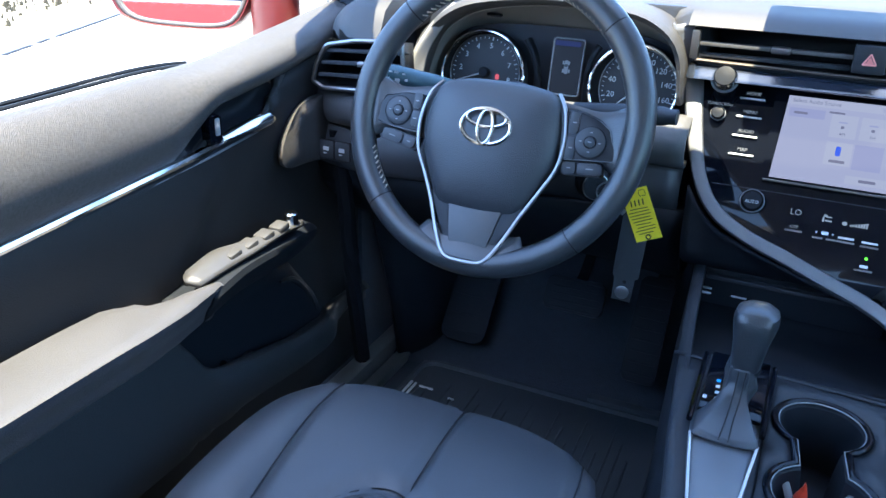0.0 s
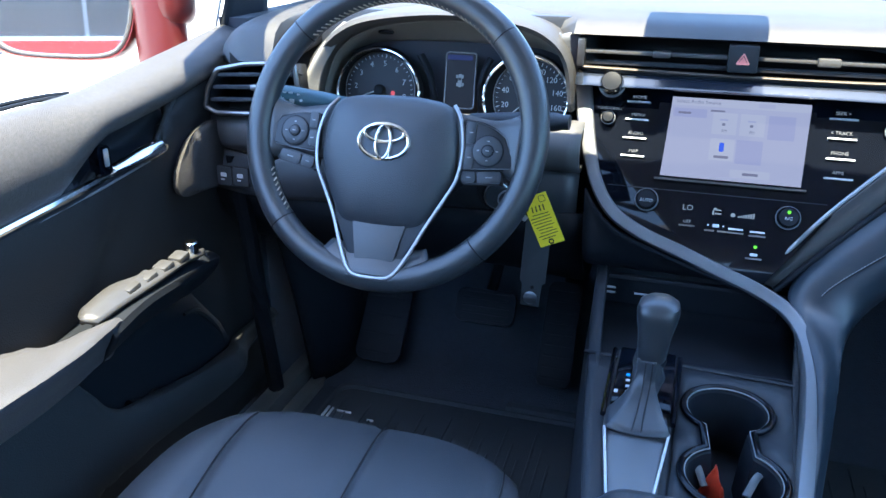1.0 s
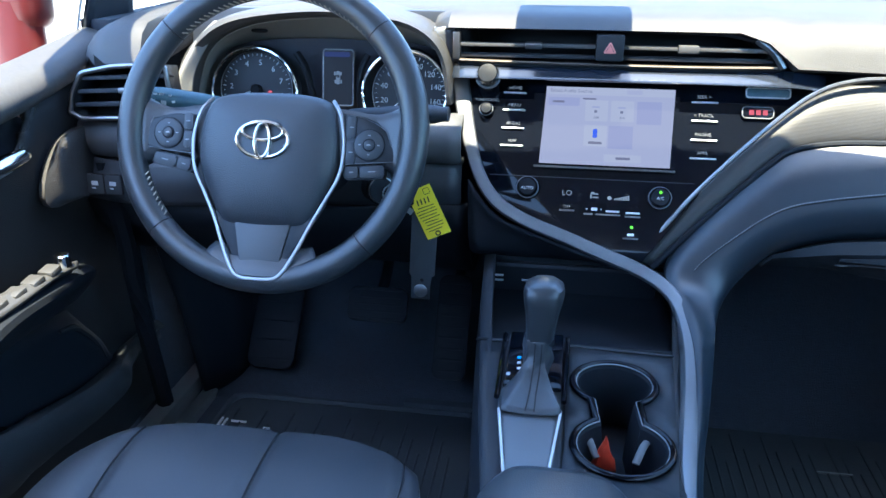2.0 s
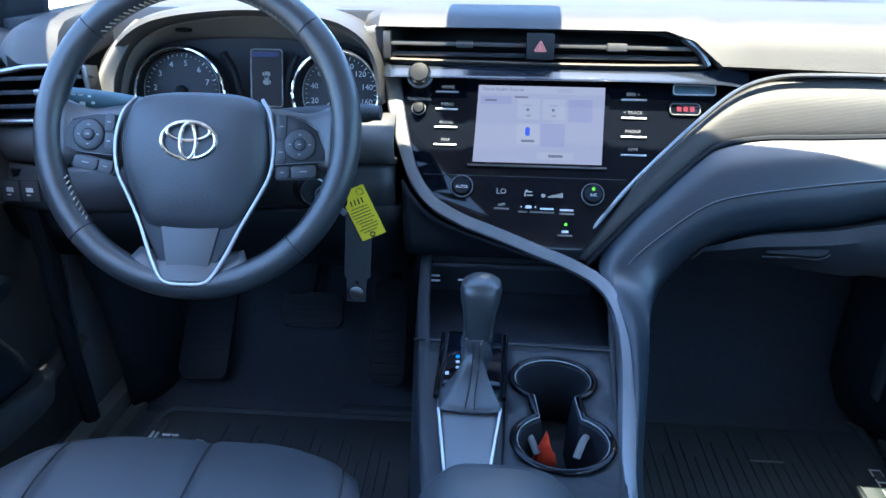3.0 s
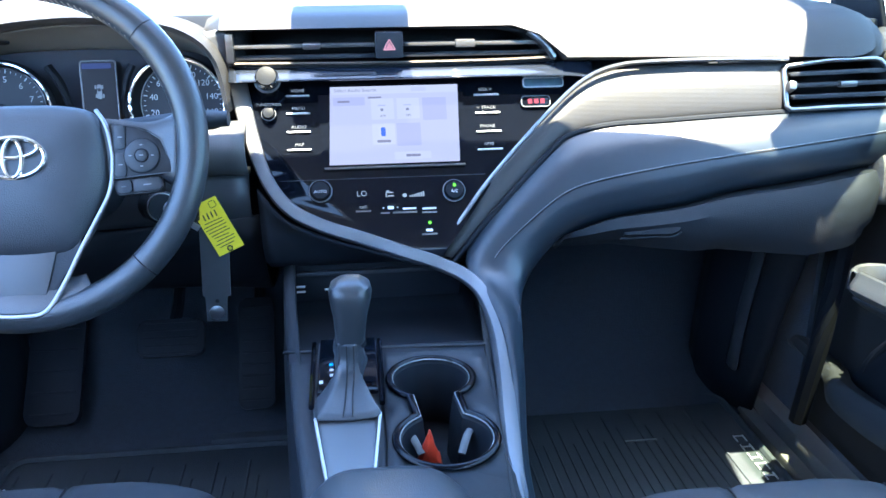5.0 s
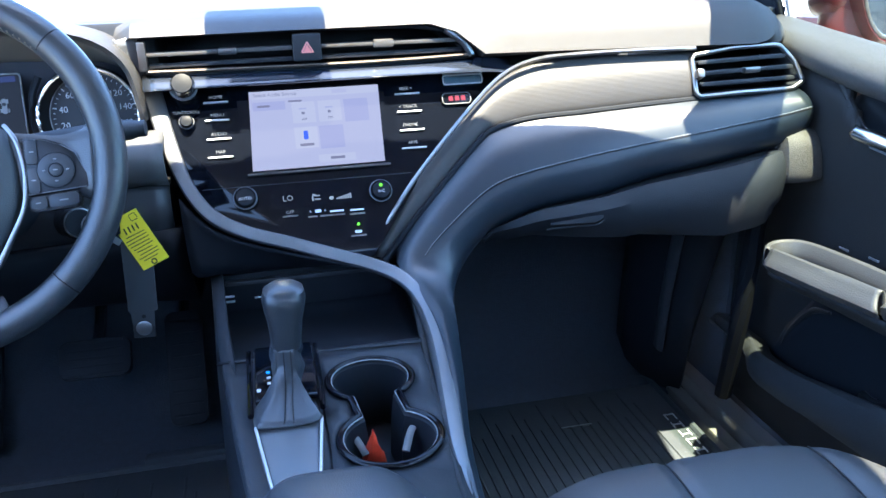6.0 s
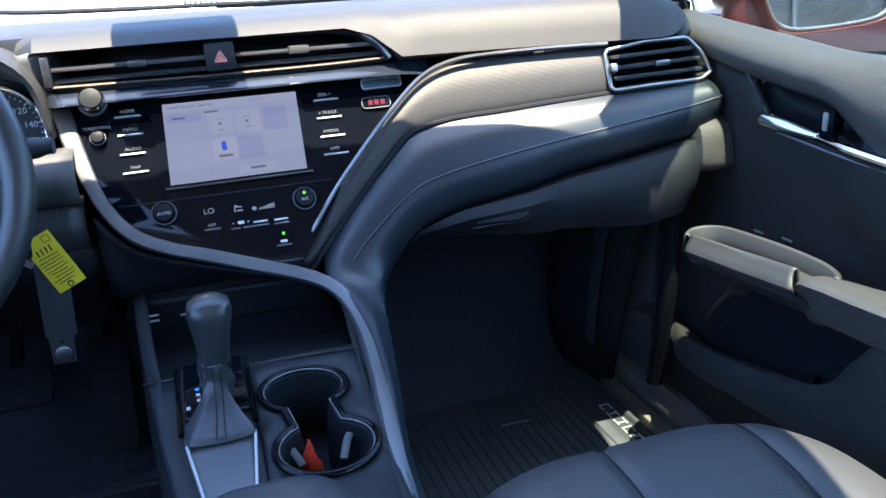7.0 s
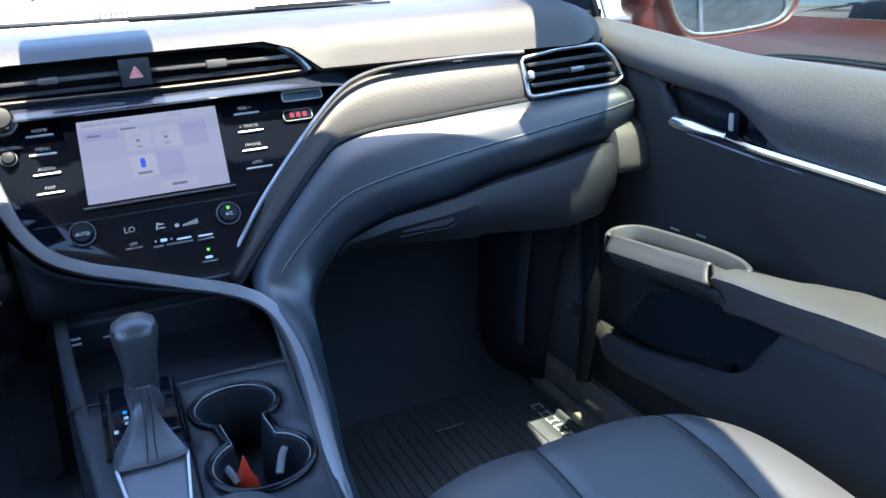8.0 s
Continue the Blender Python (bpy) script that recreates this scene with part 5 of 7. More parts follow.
plate = thing("key_fob", (-0.205, -0.10, 0.42), "dull grey stepped plate with a round rivet on the key ring", "key fob")
KF = frame_on((-0.2040, -0.104, 0.405), (1, 0.05, -0.06), (0.12, 0.0, 1))
sub("blade", M_STEEL, plate, lambda bm: prism(bm, list(reversed([(-0.017, -0.040), (-0.013, -0.042), (-0.013, -0.077), (0.013, -0.077), (0.013, -0.042), (0.018, -0.040), (0.018, 0.055), (-0.017, 0.055)])), KF, 0.003, 0.0008))
sub("rivet", M_BUTTONSTEEL, plate, lambda bm: lathe(bm, [(0.0095, 0.003), (0.0095, 0.0045), (0.007, 0.0055)], KF @ pose(0, -0.064, 0), 28))
sub("hole", M_SEAM, plate, lambda bm: lathe(bm, [(0.0026, 0.003), (0.0026, 0.0034), (0.0010, 0.0034)], KF @ pose(0.001, -0.048, 0), 16))
sub("split_ring", M_BUTTONSTEEL, plate, lambda bm: tube(bm, [V(-0.238 + 0.013 * math.cos(q), -0.128 + 0.005 * math.cos(q), 0.487 + 0.013 * math.sin(q)) for q in (2 * math.pi * i / 28 for i in range(28))], 0.0012, 6, closed=True))
sub("key_blade", M_BUTTONSTEEL, plate, lambda bm: box(bm, (0, 0, 0), (0.030, 0.002, 0.008), 0.0006, pose(-0.226, -0.126, 0.470, 0, 35, 0)))
sub("key", M_DARK, plate, lambda bm: box(bm, (-0.235, -0.108, 0.475), (0.045, 0.010, 0.020), 0.004))

# ------------------------------------------------------------------ centre console
console = thing("centre_console", (0.02, -0.35, 0.0), "dark plastic centre console with cup holders", "console")
CZ = 0.343
CUPS = [(0.0480, -0.318, 0.0410), (0.0520, -0.4335, 0.0440)]


def cup_outline(grow=0.0, n=40):
    """Two round wells joined by a neck, as one outline."""
    (x1, y1, r1), (x2, y2, r2) = CUPS
    r1, r2, neck = r1 + grow, r2 + grow, 0.021 + grow
    a1, a2 = math.asin(neck / r1), math.asin(neck / r2)
    pts = []
    for i in range(n + 1):
        a = -math.pi / 2 + a1 + (2 * math.pi - 2 * a1) * i / n
        pts.append((x1 + r1 * math.cos(a), y1 + r1 * math.sin(a)))
    for i in range(n + 1):
        a = math.pi / 2 + a2 + (2 * math.pi - 2 * a2) * i / n
        pts.append((x2 + r2 * math.cos(a), y2 + r2 * math.sin(a)))
    return pts


def console_edges(y):
    """Left and right edge of the console's top at y."""
    t = min(1, max(0, (y + 0.52) / 0.38))
    return float(np.interp(y, [-0.52, -0.41, -0.295, -0.15, 0.0], [-0.072, -0.087, -0.100, -0.115, -0.124])), 0.104 + 0.030 * t


def console_top(bm):
    """The deck, cut round the cup holders and the selector plate."""
    out, inn = [], cup_outline(0.004)
    hole = [bm.verts.new((x, y, CZ)) for x, y in inn]
    left = [(-0.010, -0.560), (-0.004, -0.44), (-0.004, -0.38), (-0.004, -0.30), (-0.008, -0.235)]
    ys = [-0.235, -0.26, -0.30, -0.34, -0.38, -0.42, -0.46, -0.50, -0.56]
    ring = [(x, y) for x, y in left] + [(console_edges(y)[1], y) for y in ys]
    outer = [bm.verts.new((x, y, CZ - 0.004 * (x > 0.08))) for x, y in ring]
    es = [bm.edges.new((hole[i], hole[(i + 1) % len(hole)])) for i in range(len(hole))]
    es += [bm.edges.new((outer[i], outer[(i + 1) % len(outer)])) for i in range(len(outer))]
    bmesh.ops.triangle_fill(bm, use_beauty=True, edges=es)


sub("deck", M_PLASTIC, console, console_top, thick=0.003, smooth=20)
sub("deck_strip", M_PLASTIC, console, lambda bm: loft(bm, [[(console_edges(y)[0] - 0.002, y, CZ - 0.001) for y in (-0.237, -0.32, -0.40, -0.48, -0.56)], [(-0.05, y, CZ - 0.003) for y in (-0.237, -0.32, -0.40, -0.48, -0.56)], [(-0.004, y, CZ - 0.003) for y in (-0.237, -0.32, -0.40, -0.48, -0.56)]], 12, 6), thick=0.003)


def cup_well(bm):
    rows = []
    for g, z in ((0.0045, CZ + 0.001), (0.0, CZ - 0.003), (-0.003, CZ - 0.03), (-0.006, CZ - 0.075)):
        rows.append([V(x, y, z) for x, y in cup_outline(g)])
    vs = sweep_grid(bm, rows, closed=True)
    bm.faces.new(vs[-1])


well = sub("cup_holder", M_DARK, console, cup_well, "joined pair of round cup wells", thick=0.002)
sub("cup_rim", M_GLOSS, well, lambda bm: tube(bm, [V(x, y, CZ + 0.002) for x, y in cup_outline(0.004)], 0.0038, 10, closed=True, flat=0.8), "gloss black rim round the wells")
sub("rim_line", M_GRIP, well, lambda bm: tube(bm, [V(x, y, CZ + 0.0022) for x, y in cup_outline(0.0002)], 0.0007, 6, closed=True))
for path in ([(0.0165, -0.397, CZ - 0.012), (0.0215, -0.405, CZ - 0.014), (0.0290, -0.420, CZ - 0.024)], [(0.0790, -0.402, CZ - 0.012), (0.0745, -0.409, CZ - 0.014), (0.0670, -0.424, CZ - 0.024)]):
    sub("cup_grip", M_TAB, well, lambda bm: tube(bm, spline(path, 10), 0.0040, 8, flat=0.45), "pale spring tab in the cup")


def console_side(bm, s):
    ys = (-0.98, -0.52, -0.46, -0.40, -0.34, -0.28, -0.22, -0.16, -0.10, 0.0, 0.2)
    rows = []
    for y in ys:
        l, r = console_edges(y)
        e = l if s < 0 else r + 0.004
        up = 0.0 if y < -0.24 else (y + 0.24) * 0.25
        rows.append(spline([(e + s * -0.010, y, CZ - 0.002 + up), (e + s * -0.002, y, CZ + 0.003 + up), (e + s * 0.003, y, CZ - 0.006 + up), (e + s * 0.010, y, CZ - 0.08), (e + s * 0.018, y, 0.0)], 14))
    sweep_grid(bm, rows)


# Left wall darker than the right: shade is put into its colour.
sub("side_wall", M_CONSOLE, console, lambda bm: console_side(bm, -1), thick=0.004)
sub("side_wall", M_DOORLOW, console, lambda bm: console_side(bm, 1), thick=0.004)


def cubby(bm):
    """The open tray below the climate panel."""
    loft(bm, [[(-0.115, -0.235, CZ - 0.003), (0.0, -0.235, CZ - 0.003), (0.125, -0.235, CZ - 0.003)],
              [(-0.115, -0.16, CZ - 0.035), (0.0, -0.16, CZ - 0.035), (0.135, -0.16, CZ - 0.035)],
              [(-0.120, -0.04, CZ - 0.035), (0.0, -0.04, CZ - 0.035), (0.135, -0.04, CZ - 0.035)],
              [(-0.125, -0.02, CZ + 0.02), (0.0, -0.02, CZ + 0.02), (0.135, -0.02, CZ + 0.02)],
              [(-0.125, -0.04, 0.50), (0.0, -0.02, 0.50), (0.135, -0.04, 0.50)]], 16, 4)


sub("tray", M_DARK, console, cubby, thick=0.004)
sub("tray_lip", M_PLASTIC, console, lambda bm: tube(bm, [V(-0.095, -0.237, CZ), V(0.0, -0.237, CZ), V(0.12, -0.243, CZ)], 0.0016, 8))
sub("tray_edge", M_PLASTIC, console, lambda bm: box(bm, (0.012, -0.045, 0.366), (0.24, 0.02, 0.006), 0.002))
sub("outlet_panel", M_DARK, console, lambda bm: box(bm, (0.0, -0.036, 0.350), (0.23, 0.02, 0.055), 0.004))
sub("usb_port", M_LABEL, console, lambda bm: [box(bm, (-0.104, -0.048, 0.3465), (0.012, 0.003, 0.0025), 0.0008), box(bm, (-0.104, -0.048, 0.339), (0.012, 0.003, 0.0025), 0.0008)])
sub("socket_mark", M_LABEL, console, lambda bm: box(bm, (-0.062, -0.048, 0.341), (0.020, 0.002, 0.0025), 0.0006))
sub("front_wall", M_DARK, console, lambda bm: loft(bm, [[pan(x, z - 0.008, -0.004) for x, z in ((-0.150, 0.50), (-0.115, 0.462), (-0.07, 0.442), (0.0, 0.420), (0.082, 0.398))],
                                                         [V(-0.145, -0.075, 0.40), V(-0.12, -0.075, 0.40), V(-0.07, -0.075, 0.395), V(0.0, -0.075, 0.39), V(0.10, -0.085, 0.385)],
                                                         [V(-0.135, -0.050, 0.378), V(-0.12, -0.050, 0.378), V(-0.07, -0.050, 0.378), V(0.0, -0.050, 0.378), V(0.125, -0.06, 0.378)]], 18, 4), thick=0.004)

# the gear selector with its plate, boot and knob
sel = thing("gear_selector", (-0.04, -0.36, CZ), "leather gear selector with stitched boot on a silver-edged plate", "gear selector")
sub("plate", M_PLATE, sel, lambda bm: loft(bm, [[(-0.073, -0.236, 0.352), (-0.04, -0.236, 0.353), (-0.008, -0.236, 0.352)], [(-0.074, -0.38, 0.349), (-0.04, -0.38, 0.351), (-0.009, -0.38, 0.349)], [(-0.056, -0.52, 0.345), (-0.036, -0.52, 0.346), (-0.016, -0.52, 0.345)]], 10, 6), "satin grey selector plate", thick=0.006)
for a, b in (((-0.0715, -0.398, 0.352), (-0.0560, -0.51, 0.347)), ((-0.0085, -0.394, 0.352), (-0.0195, -0.51, 0.347))):
    sub("silver_edge", M_KEYBAR, sel, lambda bm: tube(bm, [V(*a), V(*b)], 0.0014, 8))
for a, b in (((-0.076, -0.376, 0.352), (-0.078, -0.24, 0.354)), ((-0.006, -0.376, 0.352), (-0.004, -0.24, 0.354))):
    sub("gloss_edge", M_GLOSS, sel, lambda bm: tube(bm, [V(*a), V(*b)], 0.0030, 8))
sub("gate_plate", M_GLOSS, sel, lambda bm: box(bm, (-0.040, -0.30, 0.356), (0.062, 0.12, 0.006), 0.002))
for i in range(5):
    sub("gate_mark", M_BLUELED if i == 0 else M_LABEL, sel, lambda bm: box(bm, (-0.0575 + 0.0006 * i, -0.303 - 0.012 * i, 0.3595), (0.0042, 0.0045, 0.001), 0.0004))
sub("gate_mark", M_LABEL, sel, lambda bm: box(bm, (-0.0670, -0.340, 0.3595), (0.004, 0.006, 0.001), 0.0004))


def boot(bm):
    rows = []
    n = 48
    base = [(-0.070, -0.402), (-0.040, -0.406), (-0.010, -0.401), (-0.011, -0.387), (-0.022, -0.371), (-0.026, -0.345), (-0.028, -0.316), (-0.040, -0.302), (-0.050, -0.316), (-0.055, -0.350), (-0.071, -0.362), (-0.0725, -0.382)]
    ring = spline([(x, y, 0) for x, y in base] + [(*base[0], 0)], n + 1)[:-1]
    for k in range(19):
        f = k / 18
        z = 0.354 + 0.050 * f
        c = V(-0.0355, -0.332 + 0.003 * f, 0)
        q = float(np.interp(f, [0, 0.06, 0.15, 0.28, 0.45, 0.7, 1.0], [0.0, 0.16, 0.42, 0.68, 0.88, 0.97, 1.0]))
        row = []
        for i, p in enumerate(ring):
            a = math.atan2(p.y - c.y, p.x - c.x)
            fold = 0.0022 * math.sin(3 * a + 6 * f) * math.sin(math.pi * f) + 0.0012 * math.sin(7 * a - 9 * f) * math.sin(math.pi * f)
            rim_at = c + V((0.0160 + fold) * math.cos(a), (0.0180 + fold) * math.sin(a), 0)
            w = V(p.x, p.y, 0).lerp(rim_at, q)
            row.append(V(w.x, w.y, z + 0.0016 * math.sin(5 * a + 3 * f) * math.sin(math.pi * f)))
        rows.append(row)
    sweep_grid(bm, rows, closed=True)


bt = sub("boot", M_LEATHER, sel, boot, "creased leather boot", thick=0.002)
for dx in (-0.0035, 0.0035):
    sub("seam", M_SEAM, bt, lambda bm: tube(bm, spline([(-0.040 + dx * 1.3, -0.4055, 0.357), (-0.0385 + dx, -0.380, 0.3625), (-0.037 + dx, -0.362, 0.371), (-0.036 + dx, -0.3535, 0.384), (-0.0355 + dx, -0.3500, 0.404)], 20), 0.0007, 5))


def knob_shape(bm):
    rows = []
    for z, w, d, dy in ((0.398, 0.013, 0.014, 0.0), (0.403, 0.0150, 0.0165, 0.0), (0.416, 0.0160, 0.018, 0.001), (0.430, 0.0175, 0.0195, 0.002), (0.444, 0.0205, 0.022, 0.004), (0.453, 0.0218, 0.0225, 0.005), (0.460, 0.0200, 0.021, 0.006), (0.4648, 0.013, 0.015, 0.007), (0.4662, 0.004, 0.005, 0.007)):
        row = []
        for i in range(32):
            a = 2 * math.pi * i / 32
            c, s = math.cos(a), math.sin(a)
            e = 0.72
            row.append(V(-0.035 + w * abs(c) ** e * (1 if c > 0 else -1) + (z - 0.404) * 0.04, -0.330 + dy + d * abs(s) ** e * (1 if s > 0 else -1), z))
        rows.append(row)
    vs = sweep_grid(bm, rows, closed=True)
    bm.faces.new(vs[-1])
    bm.faces.new(vs[0])


kn = sub("knob", M_WHEEL, sel, knob_shape, "rounded leather-wrapped knob")
sub("collar", M_DARK, kn, lambda bm: lathe(bm, [(0.0150, 0.394), (0.0160, 0.396), (0.0160, 0.400), (0.0145, 0.402)], pose(-0.035, -0.330, 0), 28))

# the red scrap in the rear cup
def wrapper(bm):
    """A crumpled cone of thin plastic leaning on the cup's wall."""
    rng = random.Random(3)
    rows = []
    for k in range(7):
        f = k / 6
        c = V(0.037, -0.402, CZ - 0.050).lerp(V(0.0365, -0.424, CZ + 0.004), f)
        row = []
        for i in range(14):
            a = 2 * math.pi * i / 14
            r = 0.0135 * (1 - 0.93 * f) * (1 + rng.uniform(-0.22, 0.22))
            row.append(c + V(r * math.cos(a), 0.6 * r * math.sin(a), rng.uniform(-0.002, 0.002)))
        rows.append(row)
    sweep_grid(bm, rows, closed=True)


simple("wrapper", M_CLOTH, "crumpled red plastic wrapper in the cup holder", "wrapper", wrapper, thick=0.0006, smooth=20)


def armrest(bm):
    rows = []
    for y, z, g in ((-0.532, 0.352, 0.010), (-0.533, 0.378, 0.004), (-0.540, 0.392, 0.001), (-0.556, 0.400, 0.0), (-0.62, 0.404, 0.0), (-0.85, 0.405, 0.0)):
        row = []
        for i in range(25):
            u = -1 + i / 12
            c = 0.045 * max(0, abs(u) - 0.35) ** 2 / 0.42 * (1.5 if u > 0 else 0.9)
            row.append(V(-0.012 + u * (0.074 - g) * (1 if u < 0 else 1.25), y - c * (y > -0.6), z - 0.034 * abs(u) ** 4 - (0.012 * u * u if u > 0 else 0)))
        rows.append(row)
    sweep_grid(bm, rows)


simple("armrest_lid", M_LEATHER, "dark padded leather armrest lid on the console", "armrest", armrest, thick=0.03)


# ------------------------------------------------------------------ seats
def seat(name, cx, front, lean, label):
    """lean: how far the sewn panels sit off the cushion's middle, in half widths."""
    s = thing(name, (cx, front - 0.2, 0.0), label, "car seat", "front seats")
    half, top = 0.214, 0.292
    insert = lambda u: 0.150 + 0.55 * u * u

    def height(u, v):
        """Cushion height over the width u (-1..1) at v metres behind the front edge."""
        z = top - 0.020 * math.exp(-v / 0.05) - 0.17 * v + 0.030 * max(0, abs(u) - 0.62) * min(1, v / 0.18) - 0.20 * max(0, abs(u) - 0.76) ** 1.9
        for ul, w in ((lean - 0.80 + 0.5 * min(v, 0.25), 1), (lean + 0.80 - 0.5 * min(v, 0.25), 1)):
            z -= 0.0055 * math.exp(-((u - ul) / 0.030) ** 2) * min(1, 0.25 + v / 0.06)
        if v < 0.15:
            z -= 0.005 * math.exp(-((u - lean) / 0.03) ** 2)
        z -= 0.007 * math.exp(-((v - insert(u)) / 0.008) ** 2) * (abs(u) < 0.5)
        return z

    def place(u, v):
        fy = front - v - 0.10 * max(0, abs(u) - 0.35) ** 1.8
        return V(cx + u * half * (1 - 0.10 * math.exp(-v / 0.06)), fy, height(u, v))

    def cushion(bm):
        rows = []
        for i in range(65):
            u = -1 + i / 32
            row = [place(u, 0) + V(0, 0.0, -0.24), place(u, 0) + V(0, 0.012, -0.12), place(u, 0) + V(0, 0.016, -0.05), place(u, 0) + V(0, 0.008, -0.016)]
            row += [place(u, 0.55 * (k / 40) ** 1.4) for k in range(41)]
            if i in (0, 64):
                row = [p + V(0, 0, -0.06) for p in row]
            rows.append(row)
        sweep_grid(bm, rows)
    c = sub("cushion", M_LEATHER, s, cushion, "smooth leather cushion in sewn panels", thick=0.02)
    for sg in (-1, 1):
        def side(bm):
            sweep_grid(bm, [[place(sg, v) + V(0, 0, -0.055) for v in (0, 0.05, 0.12, 0.25, 0.55)], [place(sg, v) + V(sg * 0.012, 0, -0.12) for v in (0, 0.05, 0.12, 0.25, 0.55)], [place(sg, v) + V(sg * 0.0, 0, -0.25) for v in (0, 0.05, 0.12, 0.25, 0.55)]])
        sub("side_bolster", M_LEATHER, s, side, thick=0.01)
        sub("seam", M_SEAM, c, lambda bm: tube(bm, [place(lean + sg * (0.80 - 0.5 * min(v, 0.25)), v) + V(0, 0, 0.0017) for v in (0.001 + 0.24 * k / 30 for k in range(31))], 0.0011, 5))
    sub("seam", M_SEAM, c, lambda bm: tube(bm, [place(lean, 0.148 * k / 12) + V(0, 0, 0.0017) for k in range(13)], 0.0011, 5))
    sub("seam", M_SEAM, c, lambda bm: tube(bm, [place(-0.5 + k / 30, insert(-0.5 + k / 30)) + V(0, 0, 0.0017) for k in range(31)], 0.0011, 5))
    for j in range(4):
        sub("pleat", M_LEATHER, c, lambda bm: tube(bm, [place((-0.36 + 0.72 * k / 24), 0.012 + 0.012 * j + insert(-0.36 + 0.72 * k / 24)) + V(0, 0, -0.001) for k in range(25)], 0.004, 6))
    sub("base", M_DARK, s, lambda bm: box(bm, (cx, front - 0.30, 0.06), (0.36, 0.42, 0.10), 0.02))
    return s


seat("driver_seat", -0.343, -0.362, 0.085, "dark blue-black leather front seat cushion with sewn panels")
seat("passenger_seat", 0.353, -0.443, -0.11, "dark leather front seat cushion with a sunlit outer edge")


# ------------------------------------------------------------------ doors
def door(s, name, label):
    """s: -1 the driver's side, 1 the passenger's."""
    d = thing(name, (s * 0.74, -0.4, 0.3), label, "car door", "front doors")
    YS = [-1.08, -0.85, -0.65, -0.50, -0.43, -0.40, -0.38, -0.36, -0.34, -0.315, -0.28, -0.24, -0.18, -0.08, 0.0, 0.03]
    belt = lambda y: float(np.interp(y, [-1.1, -0.6, -0.3, -0.1, 0.0, 0.04], [0.621, 0.621, 0.627, 0.652, 0.666, 0.670] if s < 0 else [0.622, 0.623, 0.631, 0.654, 0.666, 0.670]))
    low = lambda y: float(np.interp(y, [-1.1, -0.65, -0.5, -0.395, -0.355, -0.315, -0.18, -0.08, 0.03], [0.490, 0.514, 0.522, 0.530, 0.556, 0.578, 0.593, 0.610, 0.630]))

    def upper(bm):
        rows = []
        for y in YS:
            b, l = belt(y), low(y)
            h = b - l
            rows.append(spline([(s * 0.750, y, b - 0.006), (s * 0.738, y, b + 0.001), (s * 0.720, y, b - 0.003), (s * 0.700, y, b - 0.22 * h), (s * 0.688, y, b - 0.50 * h), (s * 0.689, y, b - 0.78 * h), (s * 0.698, y, l), (s * 0.712, y, l - 0.004)], 22))
        sweep_grid(bm, [spline([r[i] for r in rows], 44) for i in range(22)])
    sub("belt_pad", M_DOOR, d, upper, "grained soft upper door pad in the sun", thick=0.01)
    sub("window_seal", M_DARK, d, lambda bm: [tube(bm, spline([(s * (0.752 + o), y, belt(y) + 0.002 + q + z) for y, z in ((-1.08, 0), (-0.80, 0), (-0.60, 0), (-0.45, 0.0), (-0.38, -0.0008), (-0.33, -0.004), (-0.29, -0.010))], 24), 0.0024, 6) for o, q in ((0.0, 0.0), (0.010, 0.002))])
    sub("chrome_seal", M_CHROME, d, lambda bm: tube(bm, spline([(s * 0.776, y, belt(y) - 0.001) for y in (-1.08, -0.80, -0.60, -0.45)], 24), 0.0022, 6))

    def crease(y, z):
        """The middle of the door swells inward behind a slanting crease."""
        yc = float(np.interp(z, [0.36, 0.376, 0.44, 0.482, 0.52], [-0.400, -0.384, -0.342, -0.303, -0.28])) if s < 0 else float(np.interp(z, [0.36, 0.381, 0.403, 0.424, 0.48], [-0.49, -0.448, -0.411, -0.382, -0.345]))
        f = min(1.0, max(0.0, (yc - y) / 0.035))
        return 0.011 * f * f * (3 - 2 * f) * min(1.0, max(0.0, (0.515 - z) / 0.05))

    def lower(bm):
        rows = []
        for y in [0.03 - 0.037 * k for k in range(31)][::-1]:
            l = low(y)
            rows.append([V(s * (abs(p.x) - crease(p.y, p.z)), p.y, p.z) for p in spline([(s * 0.712, y, l - 0.002), (s * 0.708, y, l - 0.02), (s * 0.712, y, 0.47), (s * 0.716, y, 0.42), (s * 0.715, y, 0.37), (s * 0.712, y, 0.30), (s * 0.712, y, 0.18), (s * 0.705, y, 0.05)], 24)])
        sweep_grid(bm, [spline([r[i] for r in rows], 120) for i in range(24)])
        gone = [f for f in bm.faces if -0.385 < f.calc_center_median().y < -0.185 and zl(f.calc_center_median().y) + 0.004 < f.calc_center_median().z < low(f.calc_center_median().y) - 0.001]
        bmesh.ops.delete(bm, geom=gone, context="FACES")
    zl = lambda y: float(np.interp(y, [-1.1, -0.64, -0.36, -0.22, -0.16], [0.478, 0.510, 0.528, 0.541, 0.575]))
    sub("inner_panel", M_DOORMID, d, lower, thick=0.01)

    # bright strip with the release lever
    sub("chrome_strip", M_CHROME, d, lambda bm: tube(bm, spline([(s * (0.697 + 0.006 * (y > -0.3)), y, zl(y)) for y in (-1.08, -0.80, -0.64, -0.50, -0.36, -0.28, -0.222)], 40), lambda q: 0.0055 if q < 0.93 else 0.0040, 8, flat=1.0), "polished strip along the door")
    sub("strip_shadow_gap", M_DARK, d, lambda bm: tube(bm, spline([(s * 0.700, y, zl(y) - 0.009) for y in (-1.08, -0.80, -0.64, -0.50, -0.36, -0.28, -0.235)], 40), 0.0028, 6))
